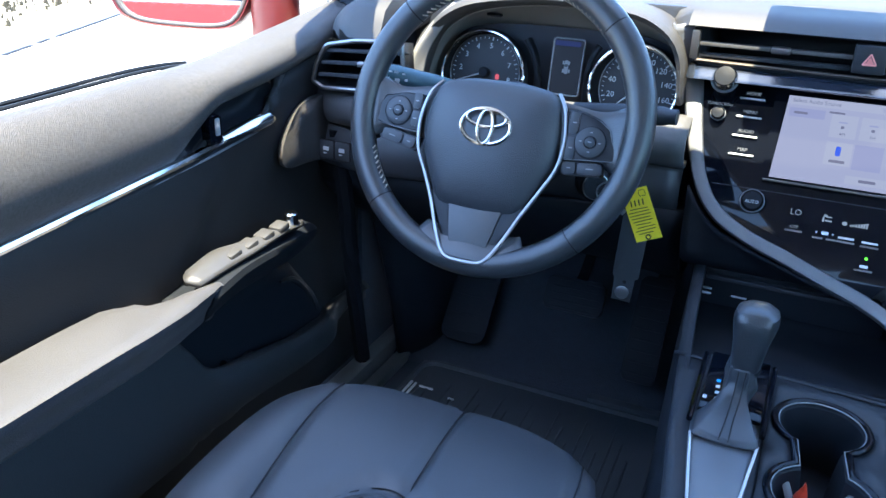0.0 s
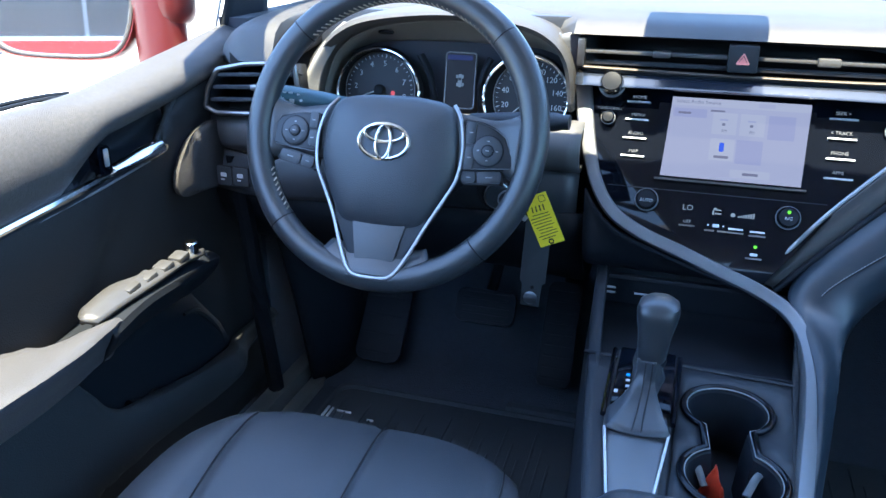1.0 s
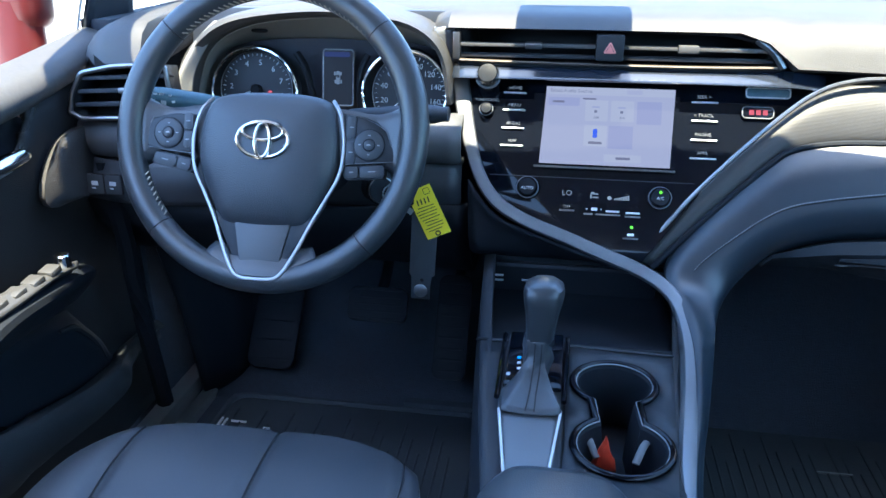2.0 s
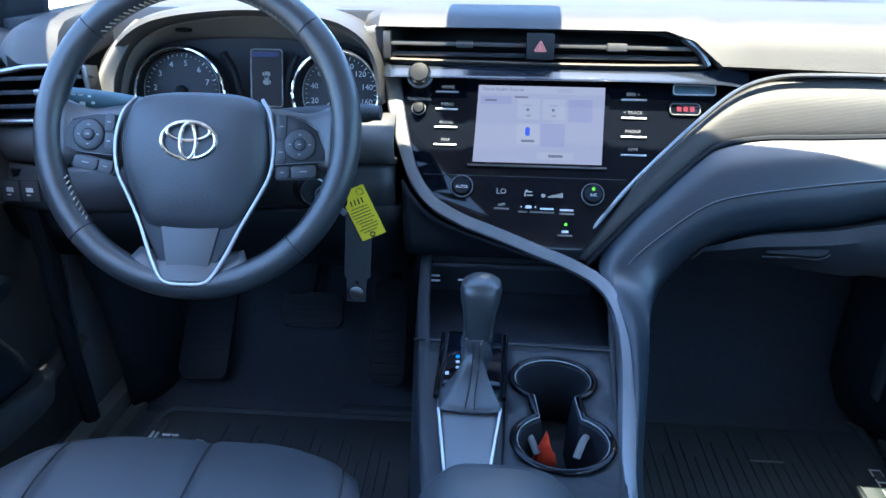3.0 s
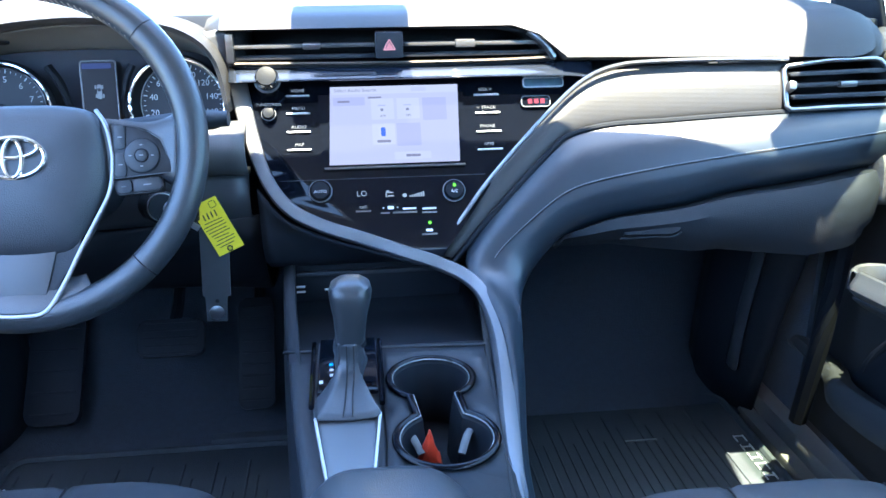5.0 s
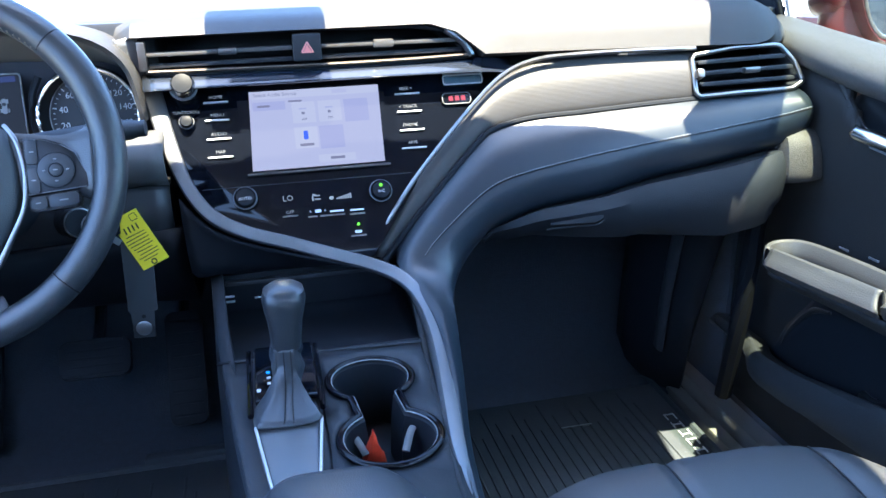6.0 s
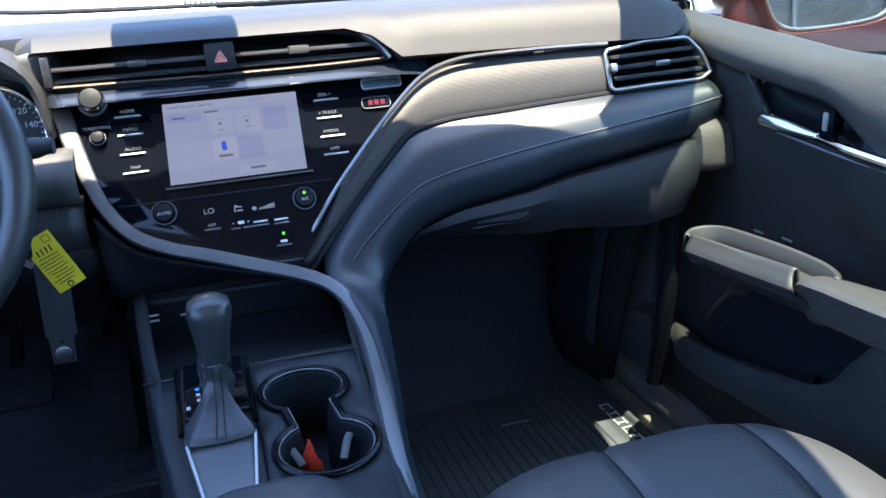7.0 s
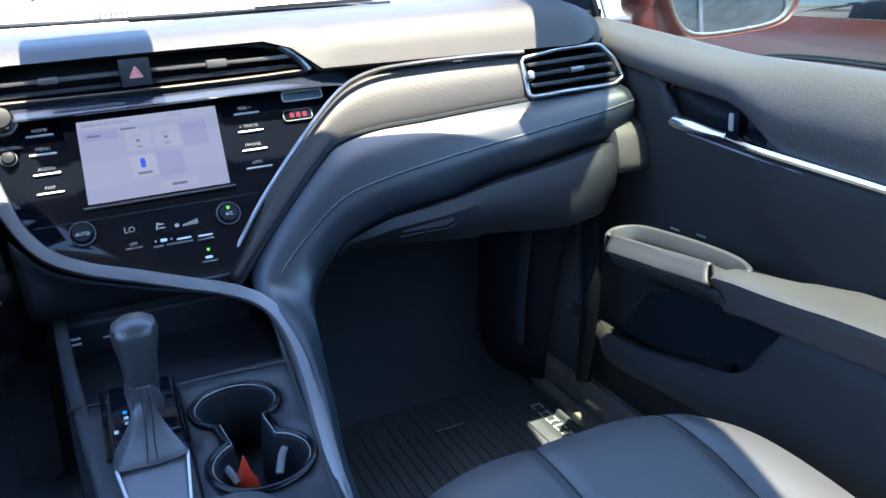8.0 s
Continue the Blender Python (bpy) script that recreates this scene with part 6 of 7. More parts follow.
    sub("lower_bead", M_GUN, d, lambda bm: tube(bm, spline([(s * 0.699, y, zl(y) - 0.0125) for y in (-1.08, -0.80, -0.64, -0.50, -0.36, -0.28, -0.235)], 40), 0.0018, 6))
    IN = frame_on((s * 0.694, 0, 0), (0, -s, 0), (0, 0, 1))     # upright plane of the door: x runs along the door, z into the cabin
    sub("release_lever", M_CHROME, d, lambda bm: loft(bm, [
        [(s * 0.704, -0.207, 0.549), (s * 0.703, -0.245, 0.5480), (s * 0.702, -0.285, 0.5435), (s * 0.701, -0.314, 0.5405)],
        [(s * 0.697, -0.206, 0.5495), (s * 0.696, -0.245, 0.5480), (s * 0.696, -0.285, 0.5430), (s * 0.696, -0.314, 0.5395)],
        [(s * 0.688, -0.208, 0.541), (s * 0.687, -0.245, 0.5390), (s * 0.689, -0.285, 0.5370), (s * 0.691, -0.314, 0.5355)],
        [(s * 0.690, -0.212, 0.533), (s * 0.689, -0.245, 0.5310), (s * 0.690, -0.285, 0.5315), (s * 0.692, -0.314, 0.5325)],
        [(s * 0.700, -0.212, 0.530), (s * 0.700, -0.245, 0.5285), (s * 0.700, -0.285, 0.5300), (s * 0.700, -0.314, 0.5310)]], 20, 4), "chrome door release lever", thick=0.002)
    lock = sub("lock_switch", M_GLOSS, d, lambda bm: prism(bm, rounded(0.021, 0.036, 0.003), IN @ pose(s * 0.3285, 0.5525, -0.010), 0.014, 0.003))
    sub("lock_face", M_GRIP, lock, lambda bm: prism(bm, rounded(0.008, 0.022, 0.002), IN @ pose(s * 0.326, 0.556, 0.004), 0.0012, 0.0005))
    sub("lever_cup", M_DARK, d, lambda bm: loft(bm, [[(s * 0.706, -0.392, 0.524), (s * 0.706, -0.30, 0.533), (s * 0.706, -0.22, 0.540), (s * 0.708, -0.170, 0.572)], [(s * 0.735, -0.38, 0.530), (s * 0.738, -0.30, 0.541), (s * 0.735, -0.23, 0.550), (s * 0.725, -0.175, 0.580)], [(s * 0.735, -0.36, 0.552), (s * 0.738, -0.30, 0.562), (s * 0.735, -0.24, 0.572), (s * 0.725, -0.18, 0.588)], [(s * 0.708, -0.36, 0.562), (s * 0.708, -0.30, 0.578), (s * 0.708, -0.24, 0.588), (s * 0.708, -0.175, 0.598)]], 18, 5), thick=0.003)

    sub("cup_edge", M_DOORLOW, d, lambda bm: tube(bm, spline([(s * 0.704, -0.222, 0.536), (s * 0.704, -0.205, 0.552), (s * 0.704, -0.182, 0.576), (s * 0.702, -0.165, 0.598)], 16), 0.005, 8))

    # armrest: a flat top with a crisp inner edge, undercut below, narrowing to the front
    if s < 0:
        AY = [-1.08, -0.85, -0.70, -0.62, -0.57, -0.545, -0.525, -0.50, -0.475, -0.450, -0.435]
        inner_x = lambda y: float(np.interp(y, [-1.1, -0.56, -0.50, -0.43], [0.592, 0.590, 0.597, 0.612]))
        outer_x = lambda y: float(np.interp(y, [-1.1, -0.60, -0.545, -0.525, -0.50, -0.43], [0.680, 0.677, 0.672, 0.655, 0.632, 0.622]))
        top_z = lambda y: float(np.interp(y, [-1.1, -0.60, -0.48, -0.43], [0.414, 0.412, 0.409, 0.405]))
    else:
        AY = [-1.08, -0.85, -0.72, -0.64, -0.58, -0.53, -0.495, -0.465, -0.440, -0.420, -0.408]
        inner_x = lambda y: float(np.interp(y, [-1.1, -0.62, -0.52, -0.40], [0.612, 0.608, 0.601, 0.598]))
        outer_x = lambda y: float(np.interp(y, [-1.1, -0.60, -0.56, -0.51, -0.47, -0.42, -0.40], [0.694, 0.692, 0.688, 0.676, 0.652, 0.640, 0.636]))
        top_z = lambda y: float(np.interp(y, [-1.1, -0.60, -0.44, -0.40], [0.408, 0.406, 0.403, 0.400]))

    def arm_rest(bm):
        rows = []
        for y in AY:
            w, o, t = inner_x(y), outer_x(y), top_z(y)
            rows.append(spline([(s * 0.712, y, t - 0.050), (s * (o + 0.010), y, t - 0.030), (s * (o + 0.004), y, t - 0.006), (s * (o - 0.004), y, t - 0.001), (s * ((w + o) / 2), y, t + 0.001), (s * (w + 0.007), y, t), (s * (w + 0.001), y, t - 0.004), (s * (w + 0.003), y, t - 0.012), (s * (w + 0.016), y, t - 0.034), (s * (w + 0.034), y, t - 0.060), (s * 0.712, y, t - 0.082)], 40))
        front = [p + V(0, 0.006, -0.003) for p in rows[-1]]
        mid = sum(front, V(0, 0, 0)) / len(front)
        cols = [spline([r[i] for r in rows], 44) + [front[i], front[i].lerp(mid, 0.6) + V(0, 0.002, 0)] for i in range(40)]
        sweep_grid(bm, cols)
    ar = sub("armrest", M_ARM, d, arm_rest, "padded armrest lit by the sun", thick=0.004)

    if s < 0:
        edge = [(-0.450, 0.606, 0.402), (-0.38, 0.612, 0.408), (-0.30, 0.618, 0.403), (-0.22, 0.634, 0.390), (-0.150, 0.664, 0.368)]
        sub("switch_housing", M_DARK, d, lambda bm: loft(bm, [[(-0.714, y, z - 0.034) for y, x, z in edge], [(-x - 0.050, y, z - 0.030) for y, x, z in edge], [(-x - 0.034, y, z - 0.004) for y, x, z in edge], [(-x - 0.012, y, z - 0.002) for y, x, z in edge], [(-x - 0.002, y, z - 0.010) for y, x, z in edge], [(-x - 0.012, y, z - 0.030) for y, x, z in edge], [(-x - 0.036, y, z - 0.055) for y, x, z in edge], [(-0.714, y, z - 0.070) for y, x, z in edge]], 20, 4), thick=0.005)
        sp = sub("switch_plate", M_SWITCH, d, lambda bm: loft(bm, [
            [(s * 0.666, -0.440, 0.392), (s * 0.667, -0.395, 0.398), (s * 0.652, -0.345, 0.400), (s * 0.647, -0.235, 0.396)],
            [(s * 0.662, -0.436, 0.411), (s * 0.661, -0.388, 0.418), (s * 0.646, -0.345, 0.417), (s * 0.643, -0.235, 0.406)],
            [(s * 0.643, -0.462, 0.414), (s * 0.641, -0.395, 0.423), (s * 0.634, -0.30, 0.417), (s * 0.637, -0.228, 0.407)],
            [(s * 0.624, -0.455, 0.409), (s * 0.620, -0.36, 0.413), (s * 0.626, -0.28, 0.411), (s * 0.631, -0.235, 0.403)]], 18, 4), "switch plate with window switches in the sun", thick=0.006)
    else:
        # a pull handle: a straight inner wall, an open slot and a sloped outer rim
        wall = [(0.602, -0.200, 0.391), (0.602, -0.225, 0.3935), (0.602, -0.262, 0.397), (0.602, -0.318, 0.402), (0.601, -0.360, 0.407), (0.600, -0.398, 0.411)]
        def pull_wall(bm):
            def shift(dx, dz, dy=0.0):
                return [(x + dx, y + dy, z + dz) for x, y, z in wall]
            foot = [(x - 0.012, y - 0.002 - 0.008 * i / 5, z - 0.0185) for i, (x, y, z) in enumerate(wall)]
            loft(bm, [shift(0.026, -0.052), shift(0.004, -0.036), [(x + 0.002, y, z - 0.005) for x, y, z in foot], foot, shift(-0.0035, -0.006), shift(-0.0005, -0.0008), shift(0.003, 0.0), shift(0.006, -0.003), shift(0.010, -0.030)], 26, 3)
        sp = sub("pull_handle", M_ARM, d, pull_wall, "pale sunlit pull handle on the armrest", thick=0.003)
        def pull_rim(bm):
            path = spline([(0.606, -0.192, 0.386), (0.618, -0.180, 0.387), (0.638, -0.182, 0.389), (0.652, -0.205, 0.392), (0.656, -0.270, 0.396), (0.656, -0.331, 0.399), (0.653, -0.380, 0.400), (0.642, -0.412, 0.401), (0.628, -0.424, 0.402)], 48)
            rows = []
            for i, p in enumerate(path):
                g = path[min(i + 1, 47)] - path[max(i - 1, 0)]
                w = V(-g.y, g.x, 0).normalized() * -1
                w = w if w.dot(p - V(0.625, -0.30, 0.39)) > 0 else -w
                rows.append([p + w * a + V(0, 0, b) for a, b in ((0.009, -0.024), (0.008, 0.000), (0.005, 0.003), (0.001, 0.001), (-0.005, -0.012), (-0.006, -0.034))])
            sweep_grid(bm, rows)
        sub("handle_rim", M_ARM, sp, pull_rim, thick=0.002)
        sub("slot_floor", M_ARM, sp, lambda bm: loft(bm, [[(0.606, -0.42, 0.386), (0.606, -0.30, 0.380), (0.608, -0.185, 0.368)], [(0.650, -0.42, 0.386), (0.654, -0.30, 0.380), (0.646, -0.185, 0.368)]], 14, 3), thick=0.004)
        sub("handle_base", M_POD, d, lambda bm: loft(bm, [[(0.662, -0.44, 0.376), (0.664, -0.33, 0.374), (0.660, -0.20, 0.366), (0.664, -0.165, 0.360)], [(0.690, -0.45, 0.370), (0.690, -0.33, 0.368), (0.690, -0.18, 0.360), (0.690, -0.15, 0.354)], [(0.714, -0.46, 0.372), (0.714, -0.33, 0.370), (0.714, -0.17, 0.362), (0.714, -0.14, 0.356)]], 14, 4), thick=0.004)
        sub("handle_under", M_DOORLOW, d, lambda bm: loft(bm, [[(0.606, -0.41, 0.378), (0.606, -0.30, 0.370), (0.608, -0.19, 0.354)], [(0.640, -0.41, 0.345), (0.642, -0.30, 0.338), (0.650, -0.17, 0.325)], [(0.712, -0.41, 0.322), (0.712, -0.30, 0.318), (0.712, -0.14, 0.312)]], 14, 4), thick=0.004)
        bz = sub("switch_bezel", M_POD, d, lambda bm: prism(bm, [(0.03 + p.x, p.y) for p in spline([(-0.085, 0.335, 0), (-0.12, 0.364, 0), (-0.19, 0.386, 0), (-0.25, 0.402, 0), (-0.335, 0.408, 0), (-0.390, 0.403, 0), (-0.412, 0.388, 0), (-0.422, 0.366, 0), (-0.36, 0.350, 0), (-0.22, 0.335, 0), (-0.085, 0.335, 0)], 41)[:-1]], frame_on((0.711, -0.03, 0), (0, 1, 0), (0, 0, 1)), 0.008, 0.002), "black bezel round the pull handle")
        for y, z in ((-0.213, 0.3835), (-0.268, 0.3885)):
            sub("switch_mark", M_GRIP, bz, lambda bm: box(bm, (0.7015, y, z), (0.002, 0.018, 0.003), 0.0008))
    ys = (-0.385, -0.352, -0.318, -0.285) if s < 0 else (-0.300,)
    for y in ys:
        sub("window_switch", M_SWITCH if s < 0 else M_POD, sp, lambda bm: box(bm, (0, 0, 0), (0.020, 0.022, 0.010), 0.003, pose(s * (0.636 if s < 0 else 0.692), y, 0.4165 if s < 0 else 0.374, 8)))
    if s < 0:
        sub("mirror_knob", M_CHROME, sp, lambda bm: lathe(bm, [(0.010, 0.0), (0.010, 0.014), (0.008, 0.016)], pose(s * 0.640, -0.252, 0.410), 24))

    # map pocket with its lip, and the lower shell behind it
    lip = lambda y: float(np.interp(y, [-1.1, -0.496, -0.480, -0.453, -0.432, -0.401, -0.373, -0.339, -0.216, -0.137, -0.0825, 0.01], [0.352, 0.351, 0.343, 0.309, 0.277, 0.255, 0.246, 0.239, 0.211, 0.200, 0.192, 0.187]))
    hem = lambda y: float(np.interp(y, [-1.1, -0.373, -0.295, -0.157, -0.066, 0.03], [0.183, 0.183, 0.174, 0.161, 0.167, 0.173]))
    def shell(bm):
        rows = []
        for y in (-1.08, -0.80, -0.60, -0.52, -0.496, -0.480, -0.466, -0.453, -0.432, -0.401, -0.373, -0.339, -0.27, -0.216, -0.137, -0.0825, -0.02, 0.03):
            l, b, e = lip(y), hem(y), (0.016 if s < 0 else 0.0) + float(np.interp(y, [-0.15, -0.07], [0.0, 0.036]))
            rows.append(spline([(s * 0.716, y, l - 0.040), (s * 0.690, y, l - 0.030), (s * min(0.712, 0.668 + e), y, l - 0.012), (s * min(0.712, 0.643 + e), y, l), (s * min(0.712, 0.633 + e), y, l - 0.004), (s * min(0.712, 0.628 + e), y, l - 0.012 - 0.04 * (l - b)), (s * min(0.712, 0.626 + e), y, (l + b) / 2), (s * min(0.712, 0.628 + e), y, b + 0.003), (s * min(0.712, 0.638 + e), y, b - 0.003), (s * 0.700, y, b - 0.004), (s * 0.716, y, b - 0.004)], 24))
        sweep_grid(bm, [spline([r[i] for r in rows], 80) for i in range(24)])
    sub("map_pocket", M_DOORLOW, d, shell, thick=0.004)
    sub("hollow_edge", M_DOORMID, d, lambda bm: tube(bm, spline([(s * 0.698, -0.118, 0.196), (s * 0.698, -0.127, 0.219), (s * 0.697, -0.149, 0.250), (s * 0.694, -0.182, 0.281), (s * 0.685, -0.225, 0.297)], 20), lambda q: 0.0025 + 0.003 * math.sin(math.pi * q), 8))
    # dark sheet painting the hollow's shade under the armrest, behind the pocket's lip
    def hollow(bm):
        rows = []
        for y in (-0.475, -0.45, -0.40, -0.34, -0.26, -0.18, -0.12, -0.095):
            zt = float(np.interp(y, [-0.475, -0.45, -0.40, -0.30, -0.18, -0.14, -0.095], [0.318, 0.330, 0.328, 0.322, 0.305, 0.270, 0.185]))
            zb = lip(y) - 0.06
            rows.append(spline([(s * 0.718, y, zt + 0.006), (s * 0.697, y, zt - 0.006), (s * 0.696, y, (zt + zb) / 2), (s * 0.690, y, zb)], 12))
        rows = [[p + V(s * 0.03, -0.004, 0) for p in rows[0]]] + rows + [[p + V(s * 0.03, 0.004, 0) for p in rows[-1]]]
        sweep_grid(bm, [[r[i] for r in rows] for i in range(12)])
    sub("hollow_shade", M_DARK, d, hollow, "dark sheet for the shade in the hollow above the pocket", thick=0.003)
    sub("bottle_ring", M_POD, d, lambda bm: tube(bm, spline([(s * 0.690, -0.300, 0.212), (s * 0.684, -0.33, 0.216), (s * 0.686, -0.362, 0.230)], 12), 0.007, 8))
    sub("pocket_line", M_GUN, d, lambda bm: tube(bm, spline([(s * 0.652, y, z) for y, z in ((-1.0, 0.330), (-0.80, 0.330), (-0.69, 0.329), (-0.58, 0.326), (-0.490, 0.322))], 24), 0.006, 8, flat=0.5, up=(s, 0, 0)))
    sub("outer_skin", M_RED, d, lambda bm: loft(bm, [[(s * 0.786, y, belt(y) - 0.022) for y in (-1.10, -0.65, -0.3, 0.03, 0.2)], [(s * 0.84, y, 0.45) for y in (-1.10, -0.65, -0.3, 0.03, 0.2)], [(s * 0.85, y, 0.25) for y in (-1.10, -0.65, -0.3, 0.03, 0.2)], [(s * 0.82, y, 0.0) for y in (-1.10, -0.65, -0.3, 0.03, 0.2)]], 20, 5), "glossy red outer panel", thick=0.004)
    if s > 0:
        pane = sub("window_pane", M_GREENGLASS, d, lambda bm: loft(bm, [[(0.757, y, belt(y) - 0.010) for y in (-1.06, -0.65, -0.30, 0.020)], [(0.722, y, 0.80) for y in (-1.06, -0.65, -0.30, 0.060)], [(0.670, y, 0.94) for y in (-1.06, -0.65, -0.30, -0.06)], [(0.608, y, 1.075) for y in (-1.06, -0.65, -0.35, -0.27)]], 14, 4), "closed green-tinted side window")
    sub("window_post", M_PILLAR, d, lambda bm: tube(bm, [V(s * 0.752, 0.020, 0.655), V(s * 0.744, 0.030, 0.70), V(s * 0.722, 0.055, 0.80)], 0.0075, 8, flat=0.8))
    sub("corner_trim", M_DARK, d, lambda bm: loft(bm, [[(s * 0.746, 0.026, 0.655), (s * 0.742, 0.09, 0.662), (s * 0.738, 0.16, 0.668)], [(s * 0.736, 0.036, 0.70), (s * 0.732, 0.09, 0.70), (s * 0.730, 0.15, 0.70)], [(s * 0.716, 0.060, 0.80), (s * 0.714, 0.10, 0.79), (s * 0.712, 0.14, 0.78)]], 8, 4), thick=0.008)
    return d


door(-1, "driver_door", "dark driver's door with grained pad, chrome strip and sunlit armrest")
door(1, "passenger_door", "dark passenger door with grained pad, chrome strip and pale pull handle")


# ------------------------------------------------------------------ outside mirrors
def wing_mirror(s):
    w = thing("wing_mirror", (s * 0.95, 0.02, 0.60), "glossy red door mirror with dark-rimmed glass", "wing mirror", "door mirrors")
    G = frame_on((s * (1.018 if s < 0 else 0.982), 0.0, 0.681 if s < 0 else 0.694), (1, 0.37 if s < 0 else -0.11, 0), (0, 0.07, 1))
    def shape(f, z):
        lean = pose(0, 0, 0, 0, 0, s * 8)
        return [G @ lean @ V(x * f * (0.94 if s < 0 else 1.0), y * f, z) for x, y in MO]
    base = [(-0.130, 0.055), (-0.060, 0.078), (0.060, 0.078), (0.125, 0.060), (0.132, 0.010), (0.118, -0.040), (0.085, -0.064), (0.0, -0.076), (-0.085, -0.078), (-0.122, -0.055), (-0.136, -0.005)]
    if s > 0:
        base = [(-x, y) for x, y in reversed(base)]
    ring = spline([(x, y, 0) for x, y in base] + [(*base[0], 0)], 49)[:-1]
    MO = [(p.x, p.y) for p in ring]
    def shellm(bm):
        rows = [shape(0.93, 0.004), shape(0.97, 0.010), shape(1.0, 0.004), shape(1.02, -0.02), shape(0.98, -0.06), shape(0.80, -0.10), shape(0.4, -0.125)]
        vs = sweep_grid(bm, rows, closed=True)
        bm.faces.new(vs[-1])
    sub("housing", M_RED, w, shellm)
    sub("glass_rim", M_MIRRORRIM, w, lambda bm: sweep_grid(bm, [shape(0.94, 0.005), shape(0.90, 0.0045), shape(0.88, 0.0)], closed=True), thick=0.002)
    sub("glass", M_MIRROR, w, lambda bm: bm.faces.new([bm.verts.new(p) for p in shape(0.885, 0.001)]), "mirror glass")
    def pod(bm):
        box(bm, (s * 0.868, 0.068, 0.712), (0.096, 0.078, 0.114), 0.036, None, 5)
    sub("inner_cover", M_RED, w, pod)
    sub("foot", M_RED, w, lambda bm: tube(bm, spline([(s * 0.872, 0.060, 0.700), (s * 0.870, 0.056, 0.655), (s * 0.868, 0.052, 0.610), (s * 0.866, 0.050, 0.570)], 14), 0.044, 16, flat=0.8, up=(0, 1, 0)))


wing_mirror(-1)
wing_mirror(1)

# ------------------------------------------------------------------ floor mats and pedals
def floor_mat(name, x0, x1, y0, y1, label, logo_x):
    m = thing(name, ((x0 + x1) / 2, (y0 + y1) / 2, 0.0), label, "floor mat", "floor mats")
    sub("sheet", M_RUBBER, m, lambda bm: box(bm, ((x0 + x1) / 2, (y0 + y1) / 2, 0.004), (x1 - x0, y1 - y0, 0.008), 0.003))
    sub("raised_edge", M_RUBBER, m, lambda bm: tube(bm, [V((x0 + x1) / 2 + x, (y0 + y1) / 2 + y, 0.010) for x, y in rounded(x1 - x0 - 0.012, y1 - y0 - 0.012, 0.03)], 0.006, 6, closed=True))
    k = int((x1 - x0 - 0.05) / 0.017)
    for i in range(k):
        x = x0 + 0.03 + 0.017 * i
        a, b = y0 + 0.03 + 0.05 * (i % 2), y1 - 0.05 - 0.04 * ((i * 7) % 3)
        if (x - logo_x[0]) * (x - logo_x[1]) < 0:
            b = a + 0.03
        sub("rib", M_RUBBER, m, lambda bm: tube(bm, [V(x, a, 0.009), V(x + 0.004, (a + b) / 2, 0.009), V(x, b, 0.009)], 0.0020, 6))
    return m


dm = floor_mat("floor_mat", -0.600, -0.130, -0.62, 0.10, "black ribbed rubber floor mat with a raised nameplate", (-0.60, -0.57))
pm = floor_mat("floor_mat", 0.150, 0.622, -0.62, 0.16, "black ribbed rubber floor mat, sunlit along its outer edge", (0.56, 0.63))
for i, dy in enumerate((0.0, -0.026, -0.052, -0.078, -0.104)):
    for dx, dz, w, h in ((-0.008, 0, 0.0022, 0.018), (0.008, 0, 0.0022, 0.018), (0.0, 0.007 - 0.005 * (i % 3), 0.016, 0.0022)):
        sub("nameplate_bar", M_LABEL, pm, lambda bm: box(bm, (0.594 + dx, 0.012 + dy + dz, 0.0095), (w, h, 0.002), 0.0006))
sub("nameplate_bar", M_GRIP, pm, lambda bm: box(bm, (0.428, 0.026, 0.0095), (0.055, 0.004, 0.003), 0.001, None))
for x, y, w, h in ((-0.588, 0.000, 0.007, 0.040), (-0.578, 0.000, 0.004, 0.036), (-0.555, 0.012, 0.028, 0.004), (-0.50, 0.0, 0.012, 0.004)):
    sub("nameplate_bar", M_LABEL, dm, lambda bm: box(bm, (x, y, 0.0095), (w, h, 0.003), 0.001))


def pedal(name, c, w, h, tilt, label, ribs):
    p = thing(name, c, label, "pedal")
    f = frame_on(c, (1, 0, 0), (0, math.sin(radians(tilt)), math.cos(radians(tilt))))
    sub("pad", M_DARK, p, lambda bm: prism(bm, rounded(w, h, min(w, h) * 0.2), f, 0.014, 0.004))
    for i in range(ribs):
        sub("rib", M_DARK, p, lambda bm: box(bm, (0, 0, 0), (w * 0.8, 0.004, 0.004), 0.001, f @ pose(0, -h * 0.42 + h * 0.84 * i / max(1, ribs - 1), 0.014)))
    sub("arm", M_DARK, p, lambda bm: tube(bm, spline([f @ V(0, h * 0.3, 0), f @ V(0, h * 0.5 + 0.05, -0.04), V(c[0], 0.36, 0.40)], 10), 0.010, 8))
    return p


pedal("brake_pedal", (-0.330, 0.14, 0.190), 0.105, 0.060, 35, "wide black rubber brake pedal", 5)
pedal("accelerator_pedal", (-0.205, 0.19, 0.130), 0.060, 0.190, 35, "tall black ribbed accelerator pedal", 9)
pedal("foot_rest", (-0.545, 0.22, 0.120), 0.090, 0.220, 40, "dark footrest pad beside the pedals", 6)
simple("heel_pad", M_RUBBER, "raised rubber heel pad on the mat", "heel pad", lambda bm: box(bm, (-0.205, 0.105, 0.014), (0.15, 0.02, 0.02), 0.005), kind="structure")

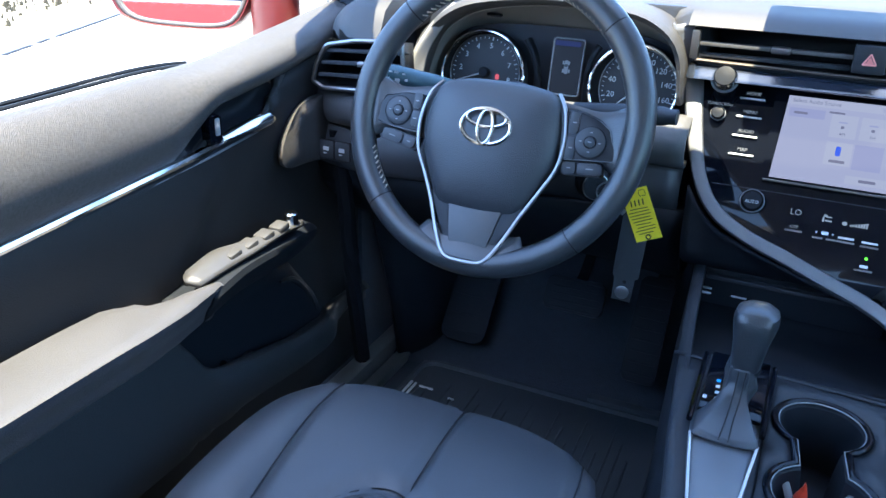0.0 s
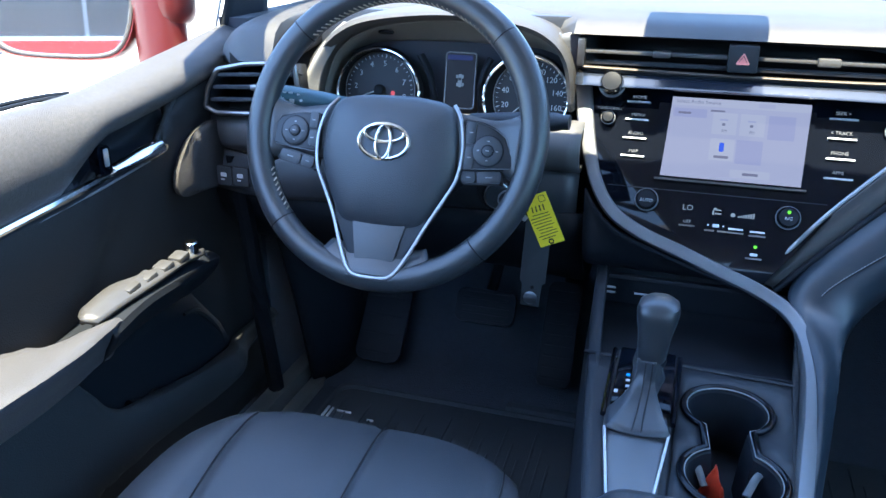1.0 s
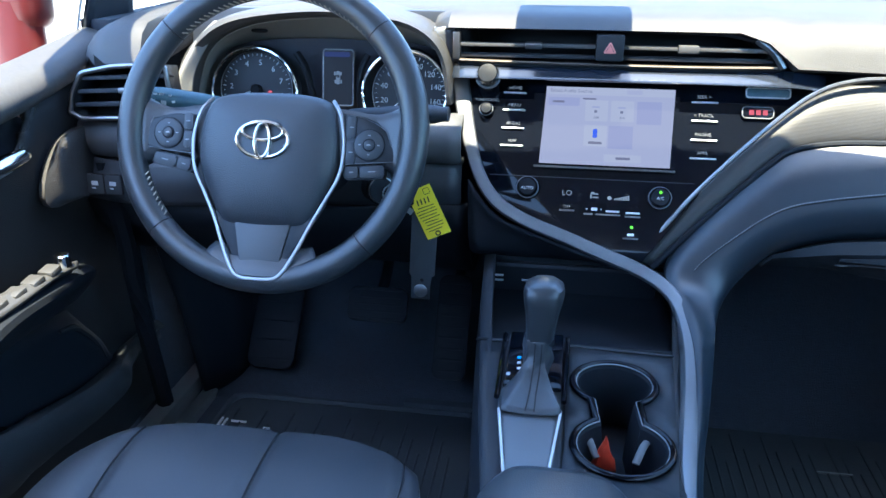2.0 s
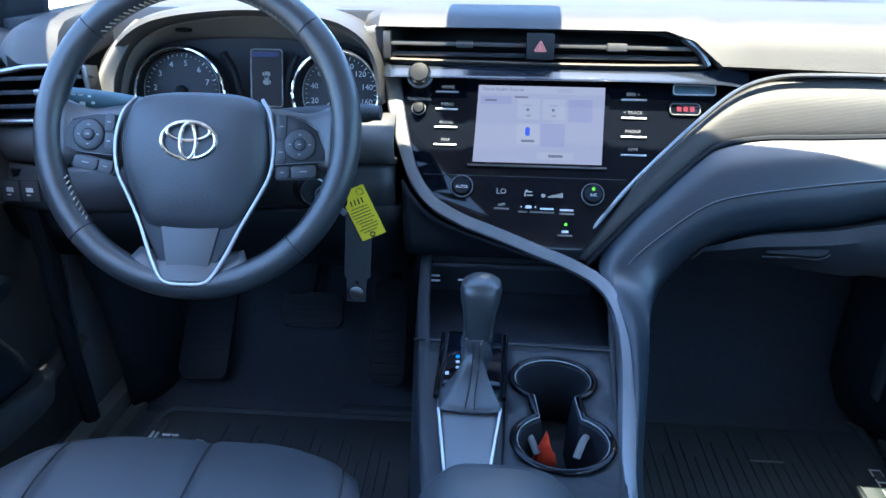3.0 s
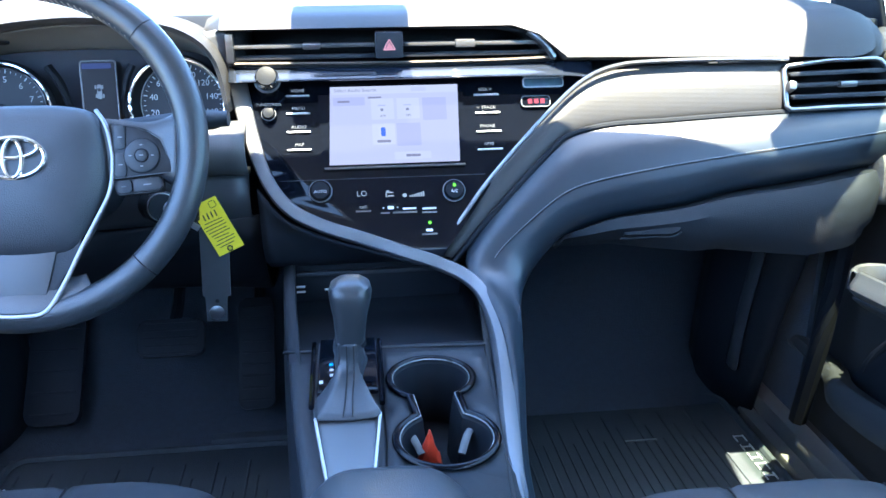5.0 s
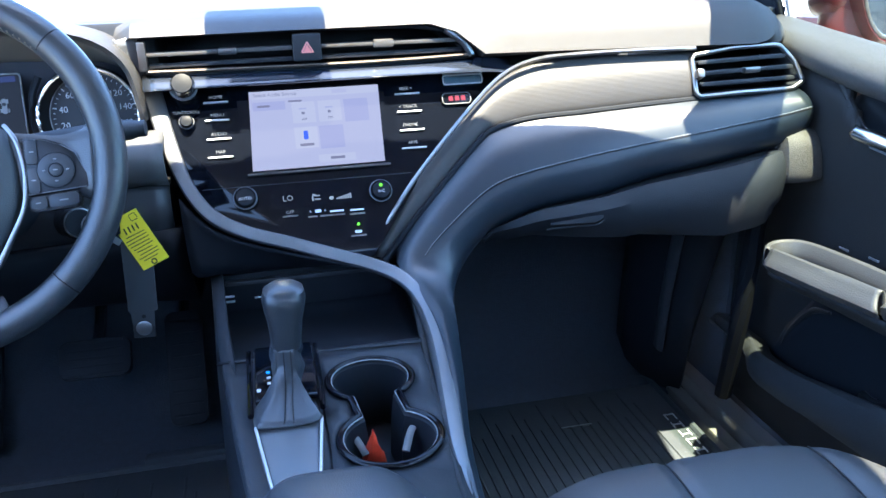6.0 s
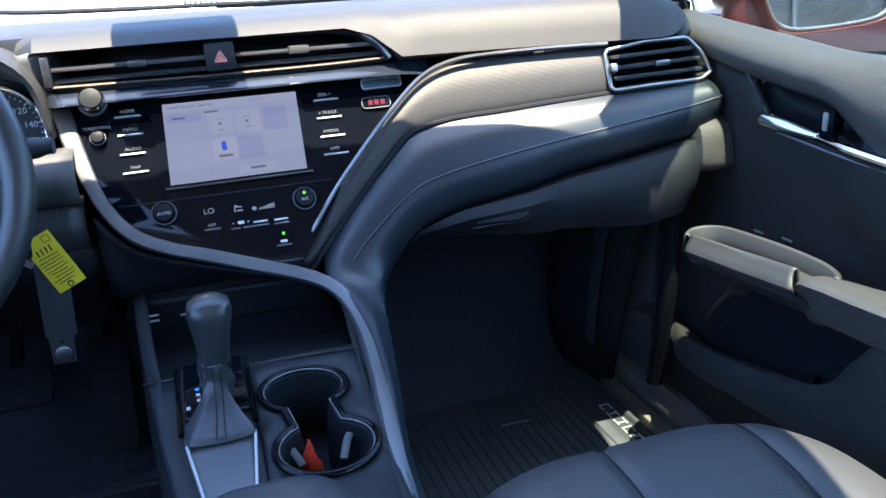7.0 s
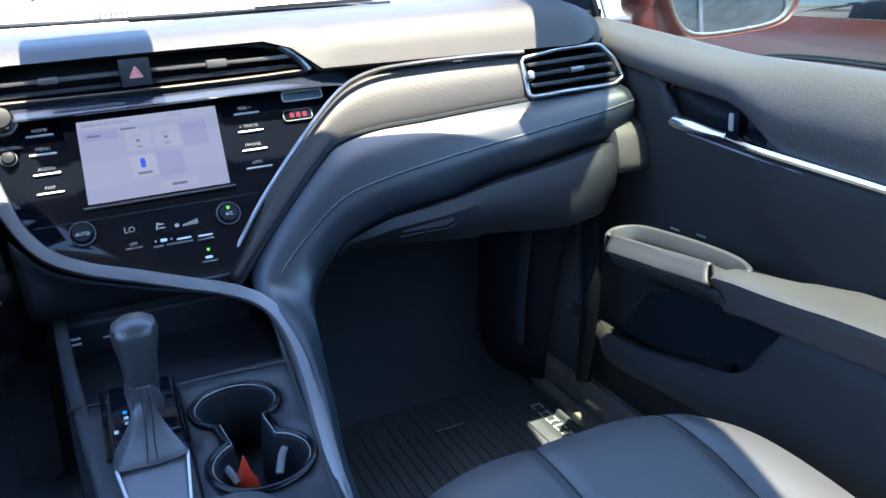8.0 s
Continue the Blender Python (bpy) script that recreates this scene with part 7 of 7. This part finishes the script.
# rear-view mirror high on the windscreen
rv = thing("rear_view_mirror", (-0.012, -0.09, 0.96), "dark rear-view mirror and housing on the windscreen", "mirror")
sub("shell", M_DARK, rv, lambda bm: box(bm, (-0.012, -0.118, 0.955), (0.158, 0.025, 0.062), 0.010))
sub("housing", M_DARK, rv, lambda bm: box(bm, (-0.012, -0.060, 0.965), (0.150, 0.105, 0.03), 0.010))
sub("glass", M_MIRROR, rv, lambda bm: box(bm, (-0.012, -0.132, 0.955), (0.146, 0.003, 0.052), 0.001))


# ------------------------------------------------------------------ parked cars outside
def parked_car(name, m, mat, label, badge=False):
    """A sedan, 4.6 m long, nose along its own +y."""
    c = thing(name, m.translation, label, "car", "parked cars")
    prof = [(-2.30, 0.45), (-2.32, 0.75), (-2.25, 0.98), (-1.75, 1.05), (-1.0, 1.40), (0.1, 1.45), (0.55, 1.36), (1.10, 1.02), (1.9, 0.90), (2.25, 0.72), (2.30, 0.40)]
    def body(bm):
        rows = []
        for p in spline([(y, z, 0) for y, z in prof], 40):
            y, z = p.x, p.y
            glassy = max(0.0, min(1.0, (z - 1.0) / 0.4))
            w = 0.90 - 0.24 * glassy
            w -= 0.10 * max(0, abs(y) - 1.9) / 0.4
            rows.append([m @ V(x, y, zz) for x, zz in ((-w * 0.98, 0.28), (-w, 0.55), (-w, min(z, 0.95) - 0.03), (-w + 0.02, min(z, 1.0)), (-w * 0.75, z), (0, z + 0.015), (w * 0.75, z), (w - 0.02, min(z, 1.0)), (w, min(z, 0.95) - 0.03), (w, 0.55), (w * 0.98, 0.28))])
        sweep_grid(bm, rows)
    sub("body", mat, c, body, thick=0.01)
    for s in (-1, 1):
        for a in ([(-1.40, 1.06), (-0.95, 1.33), (-0.32, 1.38), (-0.32, 1.04)], [(-0.26, 1.04), (-0.26, 1.38), (0.25, 1.36), (0.80, 1.06)]):
            def win(bm):
                outer = [V(s * (0.915 - 0.24 * max(0, (z - 1.0) / 0.4)), y, z) for y, z in a]
                bm.faces.new([bm.verts.new(m @ p) for p in outer])
            sub("window", M_TINT, c, win, thick=0.01, offset=0.0)
        for y in (-1.40, 1.42):
            f = m @ frame_on((s * 0.80, y, 0.33), (0, 1, 0), (0, 0, 1)) @ pose(0, 0, 0, 0, 0 if s > 0 else 0)
            wh = sub("wheel", M_TYRE, c, lambda bm: lathe(bm, [(0.20, -0.10), (0.32, -0.09), (0.335, -0.06), (0.335, 0.06), (0.32, 0.09), (0.20, 0.10)], f, 28))
            sub("rim", M_SATIN, wh, lambda bm: lathe(bm, [(0.20, -0.105), (0.19, -0.112), (0.05, -0.115), (0.02, 0.115), (0.19, 0.112), (0.20, 0.105)], f, 24))
        sub("tail_lamp", M_RED, c, lambda bm: box(bm, (0, 0, 0), (0.34, 0.06, 0.13), 0.02, m @ pose(s * 0.66, -2.27, 0.86, 12)))
    sub("rear_window", M_TINT, c, lambda bm: bm.faces.new([bm.verts.new(m @ V(*q)) for q in ((-0.62, -1.70, 1.085), (0.62, -1.70, 1.085), (0.50, -1.06, 1.395), (-0.50, -1.06, 1.395))]), thick=0.01, offset=0.0)
    if badge:
        for i in range(7):
            sub("badge_bar", M_GUN, c, lambda bm: box(bm, (0, 0, 0), (0.016, 0.01, 0.030 if i % 2 else 0.026), 0.002, m @ pose(-0.60 + 0.0235 * i, -2.335, 0.985)))
    return c


simple("building", M_FACADE, "long dark glazed building far behind the car", "building", lambda bm: box(bm, (0, -17.0, 2.0), (30, 4, 4.8), 0.02), kind="structure")
simple("building_base", M_REDBASE, "red painted base course along the dark building", "base", lambda bm: box(bm, (0, -14.97, 0.135), (29.6, 0.10, 0.93), 0.01), kind="structure")
simple("base_trim", M_WHITECAR, "white ledge above the red base course", "trim", lambda bm: box(bm, (0, -14.96, 0.63), (29.6, 0.16, 0.06), 0.01), kind="structure")
for k in range(14):
    simple("window_bar", M_GUN, "pale upright glazing bar of the far building", "glazing bar", lambda bm: box(bm, (-13 + 2 * k, -14.97, 2.0), (0.07, 0.06, 4.6)), kind="structure")

parked_car("parked_car", pose(0.66, 5.33, -0.33), M_WHITECAR, "white sedan parked ahead with a letter badge", True)
parked_car("parked_car", pose(2.55, 0.3, -0.33) @ Matrix.Diagonal((1, 1, 0.87, 1)), M_MAROON, "dark maroon sedan parked alongside")
